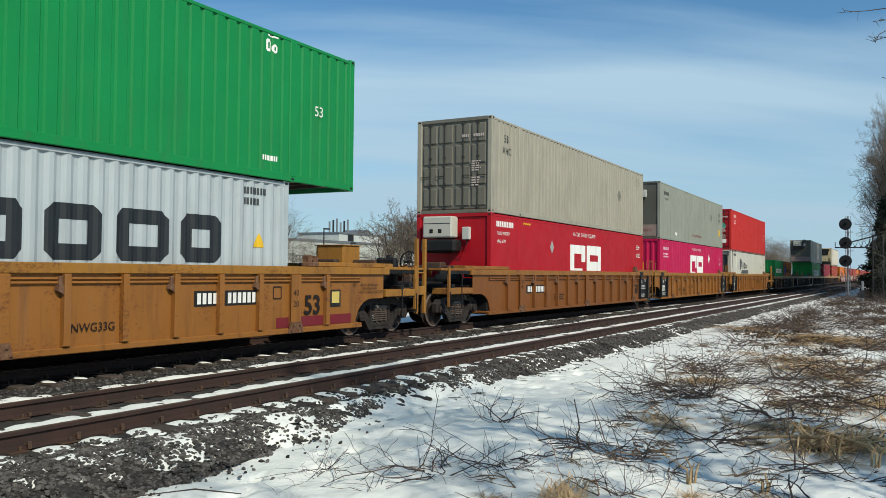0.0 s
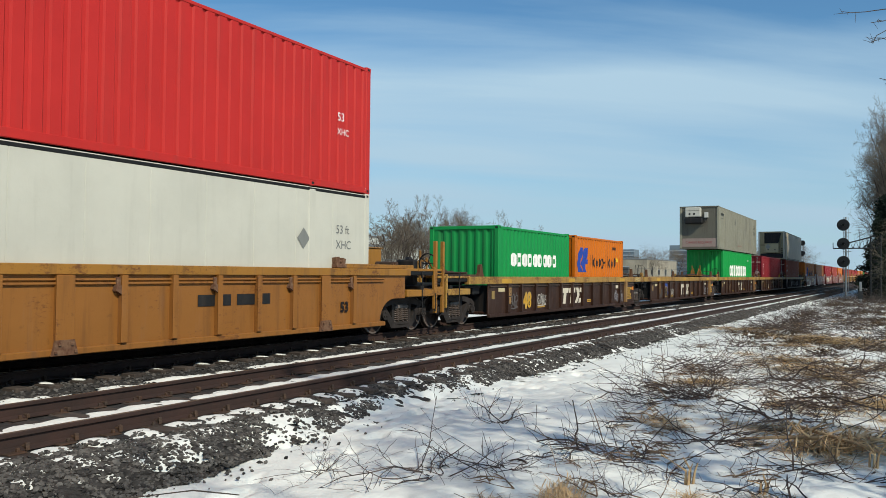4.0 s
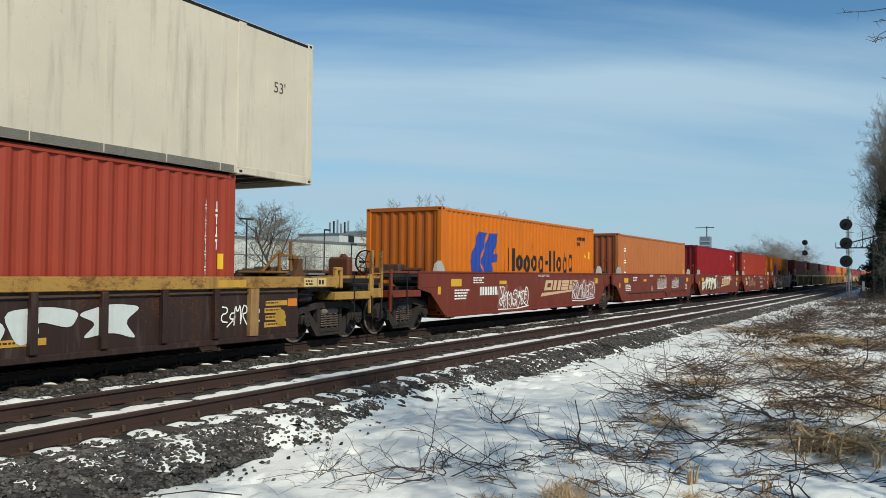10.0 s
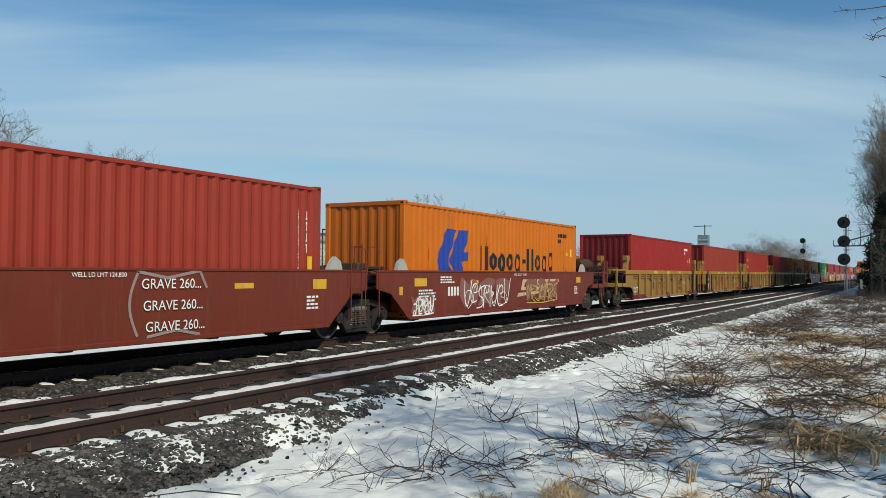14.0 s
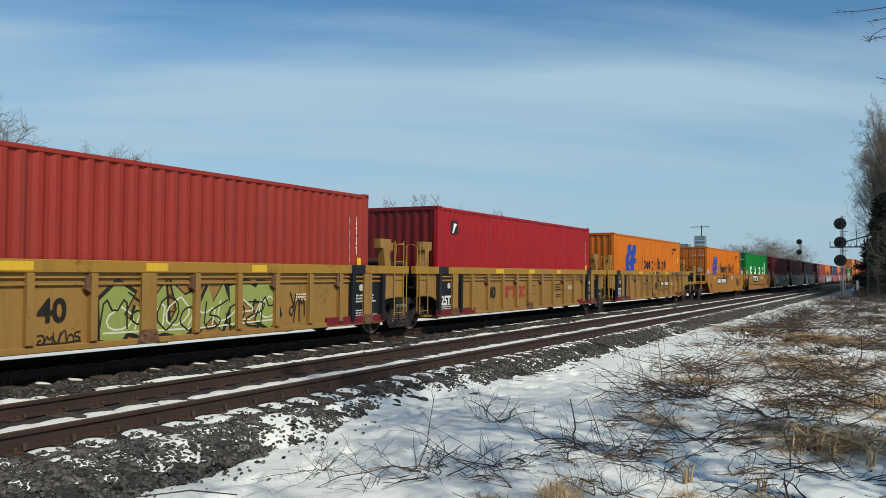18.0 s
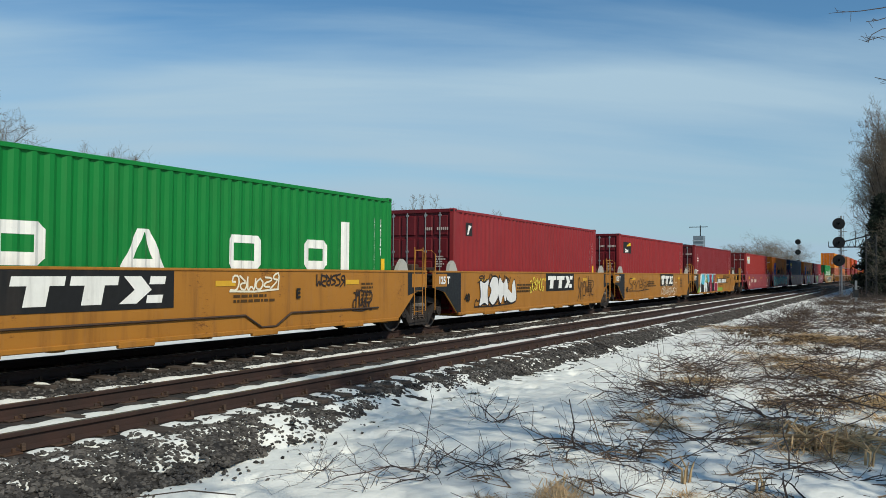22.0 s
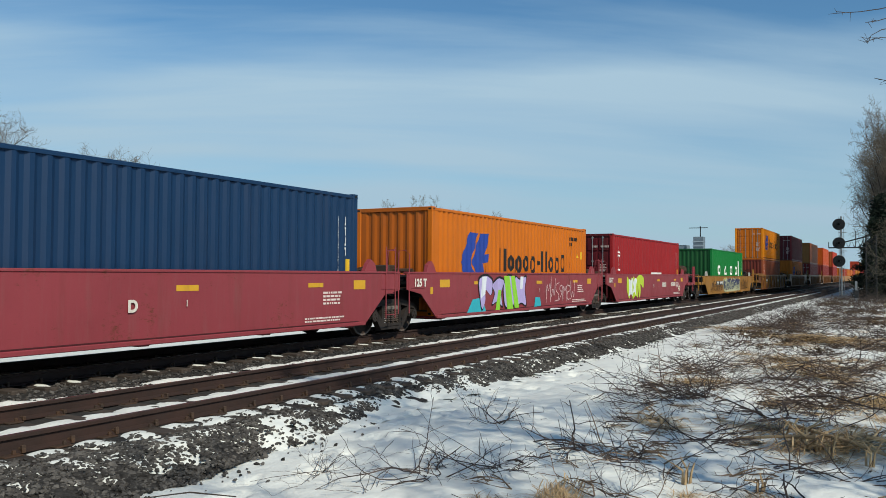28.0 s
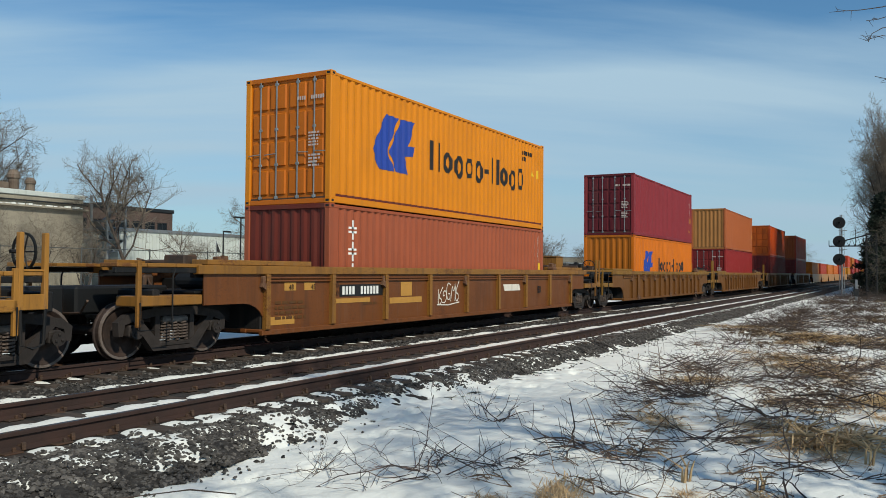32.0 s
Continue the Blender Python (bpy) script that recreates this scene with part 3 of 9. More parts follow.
    for k, (ccode, polys, pname, plabel) in enumerate(shapes):
        off = 0.004 + 0.003 * (k % 4)
        lay_marks(root, [[[(y - L / 2, zz) for y, zz in q] for q in p] if isinstance(p[0], list) else [(y - L / 2, zz) for y, zz in p] for p in polys], sk, off, pname, ccode, crest, plabel)
    for ccode, txt, size, y, zz in words:
        part("writing", text_mesh(txt, plain(ccode), size), root, pose(crest + 0.006, y - L / 2, zz))
    # marks on the front end: outlines of (x, z)
    ends = list(ends)
    if end == "door" and near:
        ends += [("b8aaa2", digits(0.30, h - 0.60, 0.085, 4, 0.05) + digits(0.68, h - 0.60, 0.085, 6, 0.05) + bars(0.62, 1.25, 0.34, 0.34, 5, int(s)) + bars(0.62, 0.8, 0.34, 0.3, 4, int(s) + 1), "number_mark", "")]
    for k, (ccode, polys, pname, plabel) in enumerate(ends):
        yy = -L / 2 - (0.012 if end in ("door", "blind") else 0.006) + (0.04 if end in ("flat", "heater") else 0)
        for p in ([polys] if pname in TINY else [[q] for q in polys]):
            ob = part(pname, marks(p, None, 0.002 * k).mesh(pname, plain(ccode)), root, pose(0, yy, 0, 0, 0, -90), plabel)
            if pname in TINY:
                ob["kind"] = "stuff"
    return root


def reefer_end(root, W2, h, E, turn, curtain=False):
    """A cooling unit standing in an open frame at the front end, tank below it, braces between the posts."""
    def case():
        g = Geo().cbox(-0.70, 0.74, 0.16, 0.77, 0.66, 1.70, 0.05)
        g.cbox(-0.70, 0.74, 0.20, 0.77, 1.70, h - 0.14, 0.04)
        g.cbox(0.74, 1.10, 0.40, 0.77, 0.56, 1.35, 0.03)
        return g.mesh("cooling_unit", E)
    unit = part("cooling_unit", cached(("cunit", h, E.name), case), root, turn, "cream cooling unit with a dark grille")

    def hood():
        g = Geo().prism([(-0.72, 1.66), (0.62, 1.70), (0.70, 1.85), (0.80, 2.30), (0.95, h - 0.16), (-0.72, h - 0.12)], 0.10, 0.22, "y", 0)
        for k in range(7):
            g.cbox(-0.58, 0.50 + 0.02 * k, 0.07, 0.11, 1.84 + k * 0.115, 1.89 + k * 0.115, 0.012, 1)
        g.cbox(-0.03, 0.02, 0.085, 0.11, 1.84, 2.62, 0.006, 1)
        return g.mesh("grille", BLACKP, DARKPOST)
    if curtain:
        part("housing", cached(("chousing", h, E.name), lambda: Geo().prism([(-0.98, 0.7), (-0.25, 0.62), (-0.12, h - 0.30), (-0.98, h - 0.42)], 0.05, 0.5, "y").cbox(-1.05, 1.05, 0.06, 0.5, h - 0.34, h - 0.16, 0.04).mesh("housing", E)), unit, None, "pale moulded housing")
        part("curtain", cached(("ccurtain", h), lambda: Geo().prism([(-0.1 + 0.12 * q, 0.12 + (0.03 if q % 2 else 0.0)) for q in range(10)] + [(0.98, 0.3), (-0.1, 0.3)], 0.62, h - 0.34, "z").mesh("curtain", mat("dark_vinyl", hx("34383c"), 0.45, second=hx("25282b"), scale=2, mix=0.4))), unit, None, "dark ribbed curtain over the unit")
        part("inspection_panel", cached("cinspect", lambda: Geo().cbox(-0.82, -0.36, 0.03, 0.06, 1.25, 2.0, 0.02).mesh("inspection_panel", plain("8d9090"))), unit)
    else:
        part("grille", cached(("cgrille", h), hood), unit)
    for x0, x1 in ((-0.64, -0.06), (-0.02, 0.66)):
        d = part("access_door", cached(("cdoor", x0, E.name), lambda: Geo().cbox(x0, x1, 0.135, 0.162, 0.72, 1.64, 0.025).mesh("access_door", E)), unit)
        part("latch", cached("clatch", lambda: Geo().cbox(-0.06, 0.06, -0.02, 0.01, -0.06, 0.06, 0.015).mesh("latch", BLACKP)), d, pose((x0 + x1) / 2, 0.135, 1.0))
    for k in range(3):
        part("valve", cached(("cvalve", k), lambda: Geo().cbox(0.86, 1.04, 0.33, 0.41, 0.62 + 0.2 * k, 0.74 + 0.2 * k, 0.02).mesh("valve", STEEL)), unit)

    def tank():
        g = Geo().cbox(-1.12, 1.08, 0.06, 0.62, 0.14, 0.58, 0.06)
        for xx in (-0.35, 0.42):
            g.cbox(xx - 0.04, xx + 0.04, 0.045, 0.64, 0.125, 0.595, 0.015)
        return g.mesh("fuel_tank", BLACKP)
    part("fuel_tank", cached("ctank", tank), root, turn)
    part("diamond_plate", cached("cdia", lambda: Geo().prism([(-0.60, 1.30), (-0.36, 0.98), (-0.12, 1.30), (-0.36, 1.62)], 0.12, 0.135, "y").mesh("diamond_plate", plain("8a8c86"))), root, turn)
    for a, mm in ((1, E), (-1, BLACKP)):
        def brace():
            g = Geo().tube([(a * (W2 - 0.05), 0.14, 0.30), (a * (W2 - 0.05), 0.50, 1.5), (a * (W2 - 0.05), 0.14, h - 0.22)], 0.035, 6)
            g.tube([(a * (W2 - 0.05), 0.14, 1.5), (a * (W2 - 0.05), 0.52, 1.5)], 0.025, 6)
            g.cbox(a * (W2 - 0.05) - 0.03, a * (W2 - 0.05) + 0.03, 0.40, 0.58, 1.40, 1.60, 0.03)
            g.tube([(a * 0.72, 0.5, 1.5), (a * (W2 - 0.05), 0.5, 1.5)], 0.03, 6)
            return g.mesh("brace", mm)
        part("brace", cached(("cbrace", a, mm.name), brace), root, turn)
        part("edge_post", cached(("cedge", a, h, E.name), lambda: Geo().cbox(a * (W2 - 0.07) - 0.06, a * (W2 - 0.07) + 0.06, 0.70, 0.80, 0.12, h - 0.1, 0.015).mesh("edge_post", E)), root, turn)
        part("band", cached(("cband", a, h, E.name), lambda: Geo().cbox(a * (W2 + 0.002) - 0.03, a * (W2 + 0.002) + 0.02, 2.12, 2.27, 0.0, h + 0.01, 0.012).mesh("band", E)), root, turn)
    part("inner_wall", cached(("cinner", W2, h, E.name), lambda: Geo().box(-W2 + 0.1, W2 - 0.1, 0.74, 0.78, 0.11, h - 0.11).mesh("inner_wall", E)), root, turn)


def heater(root, W2, h, turn):
    """A white heater box with its black tank, hung on an end wall."""
    hb = part("heater", cached("hbox", lambda: Geo().cbox(-0.85, 0.15, -0.42, 0.0, h - 0.75, h - 0.1, 0.04).mesh("heater", paint("c9c8bd", 0.2))), root, turn, "off-white heater box")
    g = Geo()
    for xx, zz in ((-0.55, h - 0.55), (-0.25, h - 0.55)):
        g.cbox(xx - 0.06, xx + 0.06, -0.428, -0.415, zz - 0.06, zz + 0.06, 0.005)
    g.cbox(-0.8, 0.1, -0.426, -0.418, h - 0.33, h - 0.31, 0.003)
    part("vent", cached("hvent", lambda: g.mesh("vent", BLACKP)), hb)
    part("tank", cached("htank", lambda: Geo().cbox(-0.9, 0.3, -0.5, 0.0, h - 1.2, h - 0.8, 0.07).mesh("tank", BLACKP)), root, turn)
    part("control_box", cached("hctl", lambda: Geo().cbox(0.35, 0.6, -0.14, 0.0, h - 0.8, h - 0.42, 0.02).mesh("control_box", plain("b9bab4"))), root, turn)
    part("base_band", cached(("hband", W2), lambda: Geo().box(-W2 + 0.17, W2 - 0.17, -0.006, 0.0, 0.15, 0.72).mesh("base_band", plain("8a7a72"))), root, turn, "faded pinkish band")
    part("writing", text_mesh("CHASSIS REQUIRED", plain("8c3a3c"), 0.2), root, turn @ pose(-0.9, -0.011, 0.38, 0, 0, -90))
    part("hose", cached("hhose", lambda: Geo().tube([(0.3, -0.2, h - 1.0), (0.45, -0.15, h - 1.15), (0.5, -0.08, h - 0.9), (0.45, -0.06, h - 0.75)], 0.02, 6).mesh("hose", BLACKP)), root, turn)


# ---- the train: well cars ----
def wheelset_mesh():
    r = 0.457
    prof = [(0.09, -0.06), (0.2, -0.03), (0.35, -0.02), (0.40, -0.06), (r + 0.025, -0.06), (r + 0.025, -0.03), (r, -0.02), (r - 0.01, 0.075), (0.40, 0.075), (0.35, 0.03), (0.2, 0.025), (0.09, 0.06)]
    g = Geo()
    for a in (-1, 1):
        g.lathe([(rr, a * (0.745 + d)) for rr, d in prof], 28, "x")
    g.tube([(-1.05, 0, 0), (1.05, 0, 0)], 0.085, 12)
    for a in (-1, 1):
        for k in range(3):
            an = k * 2.094
            g.tube([(a * 1.05, 0.05 * math.cos(an), 0.05 * math.sin(an)), (a * 1.075, 0.05 * math.cos(an), 0.05 * math.sin(an))], 0.015, 6)
    for a in (-1, 1):
        g.lathe([(0.412, a * 0.822), (0.412, a * 0.824), (0.452, a * 0.824), (0.4575, a * 0.80)], 28, "x", (0, 0, 0), 1)
    return g.mesh("wheelset", WHEEL, TREAD)


def frame_side(x):
    """A cast side frame: arched over both axle boxes, hung low in the middle, open round the springs."""
    g = Geo()
    g.prism([(-1.17, .40), (-1.19, .62), (-1.02, .74), (-0.44, .84), (0.44, .84), (1.02, .74), (1.19, .62), (1.17, .40), (1.09, .40), (1.05, .58), (0.88, .63), (0.42, .70), (-0.42, .70), (-0.88, .63), (-1.05, .58), (-1.09, .40)], x - 0.07, x + 0.07, "x")
    g.prism([(-0.90, .632), (-0.74, .652), (-0.33, .25), (0.33, .25), (0.74, .652), (0.90, .632), (0.48, .12), (-0.48, .12)], x - 0.075, x + 0.075, "x")
    g.cbox(x - 0.09, x + 0.09, -0.34, 0.34, 0.17, 0.275, 0.03)
    for b in (-1, 1):
        g.box(x - 0.06, x + 0.06, b * 0.38 - 0.05, b * 0.38 + 0.05, 0.255, 0.70)
        g.cbox(x - 0.1, x + 0.12, b * 0.89 - 0.11, b * 0.89 + 0.11, 0.37, 0.575, 0.03)
        g.lathe([(0.001, 0), (0.1, 0), (0.115, 0.02), (0.115, 0.06), (0.001, 0.06)], 14, "x", (x + (0.12 if x > 0 else -0.18), b * 0.89, 0.457))
        for k in range(3):
            an = k * 2.094 + 1.571
            g.cbox(x + (0.17 if x > 0 else -0.20), x + (0.20 if x > 0 else -0.17), b * 0.89 + 0.06 * math.cos(an) - 0.018, b * 0.89 + 0.06 * math.cos(an) + 0.018, 0.457 + 0.06 * math.sin(an) - 0.018, 0.457 + 0.06 * math.sin(an) + 0.018, 0.005)
    return g.mesh("side_frame", TRUCK)


def spring_mesh():
    pts = [(0.075 * math.cos(a), 0.085 * math.sin(a), 0.28 + 0.30 * a / 37.7) for a in [i * 0.628 for i in range(61)]]
    return Geo().tube(pts, 0.02, 5).mesh("spring", mat("spring_steel", hx("5a4e46"), 0.6, 0.2, mix=0.4))


def truck(parent, y, s):
    """A two-axle truck under a car; its wheelsets turn."""
    def bolster():
        g = Geo().cbox(-0.9, 0.9, -0.2, 0.2, 0.5, 0.74, 0.04).cbox(-1.1, 1.1, -0.28, 0.28, 0.575, 0.685, 0.03, 1)
        g.cbox(-0.9, 0.9, -0.55, -0.5, 0.42, 0.5, 0.01).cbox(-0.9, 0.9, 0.5, 0.55, 0.42, 0.5, 0.01)
        g.lathe([(0.001, 0.74), (0.25, 0.74), (0.25, 0.86), (0.001, 0.86)], 16, "z")
        return g.mesh("truck", TRUCK, mat("dusty_bolster", hx("7b746d"), 0.8, second=hx("4f4842"), scale=6, mix=0.5))
    t = part("truck", cached("bolster", bolster), parent, pose(0, y, 0))
    for a in (-1, 1):
        part("side_frame", cached(("sframe", a), lambda: frame_side(a * 1.0)), t)
        for yy in (-0.2, 0.0, 0.2):
            part("spring", cached("spring", spring_mesh), t, pose(a * 1.02, yy, 0))
    for b in (-1, 1):
        ws = part("wheelset", cached("wheelset", wheelset_mesh), t, pose(0, b * 0.89, 0.457))
        WHEELS.append((ws, b * 0.89, s + y))
    return t


STYLES = {
    # half length of the well sides, chord top and bottom, post spacing, body, chord, dark ends
    "rib53": dict(hl=8.75, top=1.56, chord=0.16, bot=0.30, step=1.017, body="845029", chordc="a8742f", panel="1f2123", stripe=None),
    "rib53s": dict(hl=8.75, top=1.56, chord=0.16, bot=0.30, step=2.07, body="9c6634", chordc="aa7c36", panel=None, stripe=None),
    "rib40": dict(hl=6.75, top=1.62, chord=0.19, bot=0.36, step=1.03, body="a07c4a", chordc="ab8440", panel="1d2024", stripe="6b1822"),
    "w48": dict(hl=7.75, top=1.38, chord=0.22, bot=0.24, step=1.40, body="5a3a33", chordc="b08c50", panel=None, stripe=None),
    "smooth40": dict(hl=6.2, top=1.50, chord=0.10, bot=0.36, step=None, body="ae7240", chordc="ae7240", panel="24272a", stripe=None),
    "smooth53": dict(hl=8.4, top=1.42, chord=0.10, bot=0.30, step=None, body="a87a40", chordc="a87a40", panel=None, stripe=None),
}


def grab(parent, x, y, z0, z1, w, material, along_x=False):
    """A ladder or grab iron: two stiles with rungs."""
    def make():
        g = Geo()
        for k in (0, w):
            g.tube([(0, k, z0), (0, k, z1)], 0.014, 6)
        n = max(2, int((z1 - z0) / 0.36))
        for k in range(n):
            zz = z0 + 0.08 + k * (z1 - z0 - 0.16) / (n - 1)
            g.tube([(0, 0, zz), (0, w, zz)], 0.011, 6)
        return g.mesh("ladder", material)
    return part("ladder", cached(("ladder", z0, z1, w, material.name), make), parent, pose(x, y, 0, 0, 0, 90 if along_x else 0))


def well_car(style, s, pitch, label, body=None, chordc=None, first=False, last=False, near=True, dirt=0.5, shapes=(), words=(), group="well cars of the train", panels=(True, True), pipe_line=False, dip=1.5, band=()):
    """One unit of a well car, its well centred at train place s. shapes and words as for containers, from the well's middle and the rail top."""
    st = STYLES[style]
    root = new("well_car")
    tagged(root, label, "rail car", group)
    MOVERS.append((root, s, FAR_X, 0.0))
    body, chordc = body or st["body"], chordc or st["chordc"]
    wear = {"w48": (0.8, 1.3), "rib53": (0.8, 1.0), "rib53s": (0.9, 1.0), "rib40": (0.35, 0.6)}.get(style, (0.5 if style == "smooth40" else 1.0, 0.5))
    du = {"w48": 0.25, "rib40": 0.12}.get(style, 0.15)
    B, C = paint(body, dirt, tone=hx("4a3122"), chips=wear[0], dust=du), paint(chordc, dirt + 0.1, tone=hx("4f3826"), chips=wear[1], dust=0.2)
    hl, top, ch, bot = st["hl"], st["top"], st["chord"], st["bot"]
    X, reach = 1.40, pitch / 2 - 0.17
    smooth = st["step"] is None
    wide = {"rib53": (1, 7, 13), "rib40": (0, 5, 11)}.get(style, ())
    if style == "w48":
        post_ys = [-6.1, -5.15, -4.0, -2.85, -1.7, -0.57, 0.57, 1.7, 2.85, 4.0, 5.15, 6.1]
    elif smooth:
        post_ys = []
    else:
        n = {"rib53": 14, "rib53s": 8}.get(style, 0) or int(2 * (hl - 0.9) / st["step"])
        post_ys = [(0.12 if style == "rib40" else 0.0) + (k - n / 2) * st["step"] for k in range(n + 1)]
    n = len(post_ys) - 1
    for a in (1, -1):
        turn = pose(0, 0, 0) if a > 0 else FLIP
        if smooth:
            def side():
                g = Geo()
                zc = top - 0.42
                g.prism([(-reach, top), (-reach, zc), (-hl - 0.75, zc - 0.12), (-hl, bot), (hl, bot), (hl + 0.75, zc - 0.12), (reach, zc), (reach, top)], X - 0.03, X, "x")
                g.cbox(X - 0.06, X + 0.035, -hl + 0.05, hl - 0.05, bot - 0.05, bot + 0.03, 0.012)
                g.cbox(X - 0.12, X + 0.02, -reach, reach, top - 0.03, top + 0.02, 0.01)
                g.cbox(X - 0.02, X + 0.012, -reach + 0.1, -hl - 0.6, zc + 0.02, top - 0.06, 0.006)
                g.cbox(X - 0.02, X + 0.012, hl + 0.6, reach - 0.1, zc + 0.02, top - 0.06, 0.006)
                return g.mesh("side_sill", B)
            sd = part("side_sill", cached((style, "side", pitch, B.name), side), root, turn)
            foot = cached(("foot", B.name), lambda: Geo().cbox(-0.04, 0.05, -0.35, 0.35, -0.08, 0.03, 0.015).mesh("foot_plate", B))
            for yy in (-4.2, -1.6, 1.4, 4.3) if body not in ("9a4a50", "76342d") else ():
                part("foot_plate", foot, sd, pose(X, yy, bot - 0.02))
            pipe = cached(("pipe", hl, B.name), lambda: Geo().tube([(0, -hl * 0.85, 0), (0, dip - 0.65, 0.0), (0, dip - 0.2, -0.24), (0, dip + 0.2, -0.24), (0, dip + 0.65, 0), (0, hl * 0.85, 0)], 0.02, 6).mesh("brake_pipe", STEEL))
            if pipe_line and a > 0:
                part("brake_pipe", pipe, sd, pose(X + 0.03, 0, bot + 0.30))
        else:
            ye = hl

            def side():
                g = Geo()
                # recessed sheet, its ends cut square or round the wheels
                if style == "w48":
                    half = [(ye - 0.32, top - ch), (ye - 0.30, bot)]
                else:
                    half = [(pitch / 2 - 0.35, top - ch), (pitch / 2 - 0.35, 0.86), (ye + 0.1, 0.86)] + [(ye + 0.1 - 0.62 * math.sin(q * 0.26), bot + (0.86 - bot) * math.cos(q * 0.26)) for q in range(1, 6)] + [(ye - 0.53, bot)]
                g.prism([(-y_, z_) for y_, z_ in half] + half[::-1], X - 0.06, X - 0.03, "x")
                g.cbox(X - 0.07, X + 0.03, -ye + 0.35, ye - 0.35, bot - 0.06, bot + 0.04, 0.012)
                return g.mesh("side_sill", B)
            sd = part("side_sill", cached((style, "side", pitch, B.name), side), root, turn)

            def chord():
                g = Geo()
                g.cbox(X - 0.13, X + 0.03, -reach, reach, top - ch, top, 0.012)
                return g.mesh("top_chord", C)
            part("top_chord", cached((style, "chord", pitch, C.name), chord), sd)
            lines = cached((style, "lines", B.name), lambda: Geo().tube([(X - 0.01, -ye + 0.4, top - ch - 0.07), (X - 0.01, ye - 0.4, top - ch - 0.07)], 0.026, 6).mesh("brake_pipe", B if style != "w48" else STEEL))
            part("brake_pipe", lines, sd)
            if style != "w48":
                part("brake_pipe", lines, sd, pose(0, 0, -0.1 if style == "rib40" else -0.06))
            post = cached((style, "post", B.name), lambda: Geo().prism([(X - 0.04, top - ch), (X + 0.07, top - ch), (X + 0.055, bot + 0.05), (X - 0.04, bot + 0.05)], -0.05, 0.05, "y").cbox(X + 0.054, X + 0.074, -0.058, 0.058, bot + 0.06, top - ch - 0.01, 0.006).mesh("post", C if style == "rib53s" else paint("7a4826", dirt, tone=hx("4a3122"), chips=0.5) if style == "rib53" and body == st["body"] else B))
            for k, yk in enumerate(post_ys):
                if (k == n and style == "rib53" and panels[1]) or (k == 0 and style == "rib53" and panels[0]):
                    continue
                here = post
                if style == "w48" and k in (0, n):
                    here = cached((style, "endpost", k == 0, B.name), lambda: Geo().prism([(X - 0.04, top - ch), (X + 0.07, top - ch), (X + 0.055, bot + 0.05), (X - 0.04, bot + 0.05)], -0.11, 0.11, "y").mesh("post", B if k == 0 else FADED))
                elif k in wide:
                    here = cached((style, "widepost", B.name), lambda: Geo().prism([(X - 0.04, top - ch), (X + 0.055, top - ch), (X + 0.045, bot + 0.04), (X - 0.04, bot + 0.04)], -0.13, 0.13, "y").cbox(X + 0.04, X + 0.062, -0.15, 0.15, bot + 0.08, top - ch - 0.01, 0.006).mesh("post", B))
                part("post", here, sd, pose(0, yk, 0))
                if near and a > 0 and k in wide:
                    def pad():
                        g = Geo().prism([(-0.21, bot - 0.05), (0.21, bot - 0.05), (0.15, bot + 0.17), (-0.15, bot + 0.17)], X + 0.03, X + 0.075, "x")
                        for by_, bz_ in ((-0.16, 0.0), (0.16, 0.0), (-0.10, 0.11), (0.10, 0.11)):
                            g.cbox(X + 0.073, X + 0.1, by_ - 0.024, by_ + 0.024, bot + bz_ - 0.024, bot + bz_ + 0.024, 0.007)
                        return g.mesh("jacking_pad", RUSTPAD)
                    part("jacking_pad", cached((style, "pad"), pad), sd, pose(0, yk, 0), "rusty bolted jacking pad")
                elif near and a > 0 and style != "w48" and k % 2 == 0:
                    clamp = cached((style, "clamp"), lambda: Geo().cbox(X - 0.03, X + 0.05, -0.13, -0.06, top - ch - 0.24, top - ch - 0.03, 0.012).prism([(-0.16, top - ch - 0.24), (-0.05, top - ch - 0.30), (-0.05, top - ch - 0.16), (-0.14, top - ch - 0.16)], X - 0.03, X + 0.06, "x").mesh("pipe_clamp", RUSTPAD))
                    part("pipe_clamp", clamp, sd, pose(0, yk, 0))
            if st["panel"] and a > 0:
                pb = paint(st["panel"], 0.3)
                for b, on in ((-1, panels[0]), (1, panels[1])):
                    if on:
                        pn = cached((style, "panel"), lambda: Geo().cbox(X - 0.034, X - 0.014, -0.60, 0.60, bot + 0.05, top - ch - 0.01, 0.004).prism([(X - 0.03, top - ch), (X + 0.085, top - ch), (X + 0.07, bot + 0.04), (X - 0.03, bot + 0.04)], -0.66, -0.54, "y").prism([(X - 0.03, top - ch), (X + 0.085, top - ch), (X + 0.07, bot + 0.04), (X - 0.03, bot + 0.04)], 0.54, 0.66, "y").cbox(X + 0.02, X + 0.038, -0.62, -0.1, top - ch, top + 0.004, 0.004).mesh("end_panel", pb))
                        part("end_panel", pn, sd, pose(0, b * (ye - 0.95), 0), "black painted end panel")
                        pc = b * (ye - 0.95)
                        st_lines = bars(pc - 0.4, bot + 0.12, 0.85, 0.16, 3, int(s)) + (bars(pc - 0.4, 0.78, 0.85, 0.2, 3, int(s) + 1) if b > 0 else []) + [[(pc + 0.1 * (1.0 if q % 2 else 0.8) * math.cos(q * 0.785) - (0.2 if b > 0 else 0.0), 1.12 + 0.08 * math.sin(q * 0.785)) for q in range(8)]]
                        part("stencil", marks(st_lines, None, 0.0).mesh("stencil", plain("bdbdb6")), sd, pose(X - 0.011, 0, 0), "pale stencilled lines")["kind"] = "stuff"
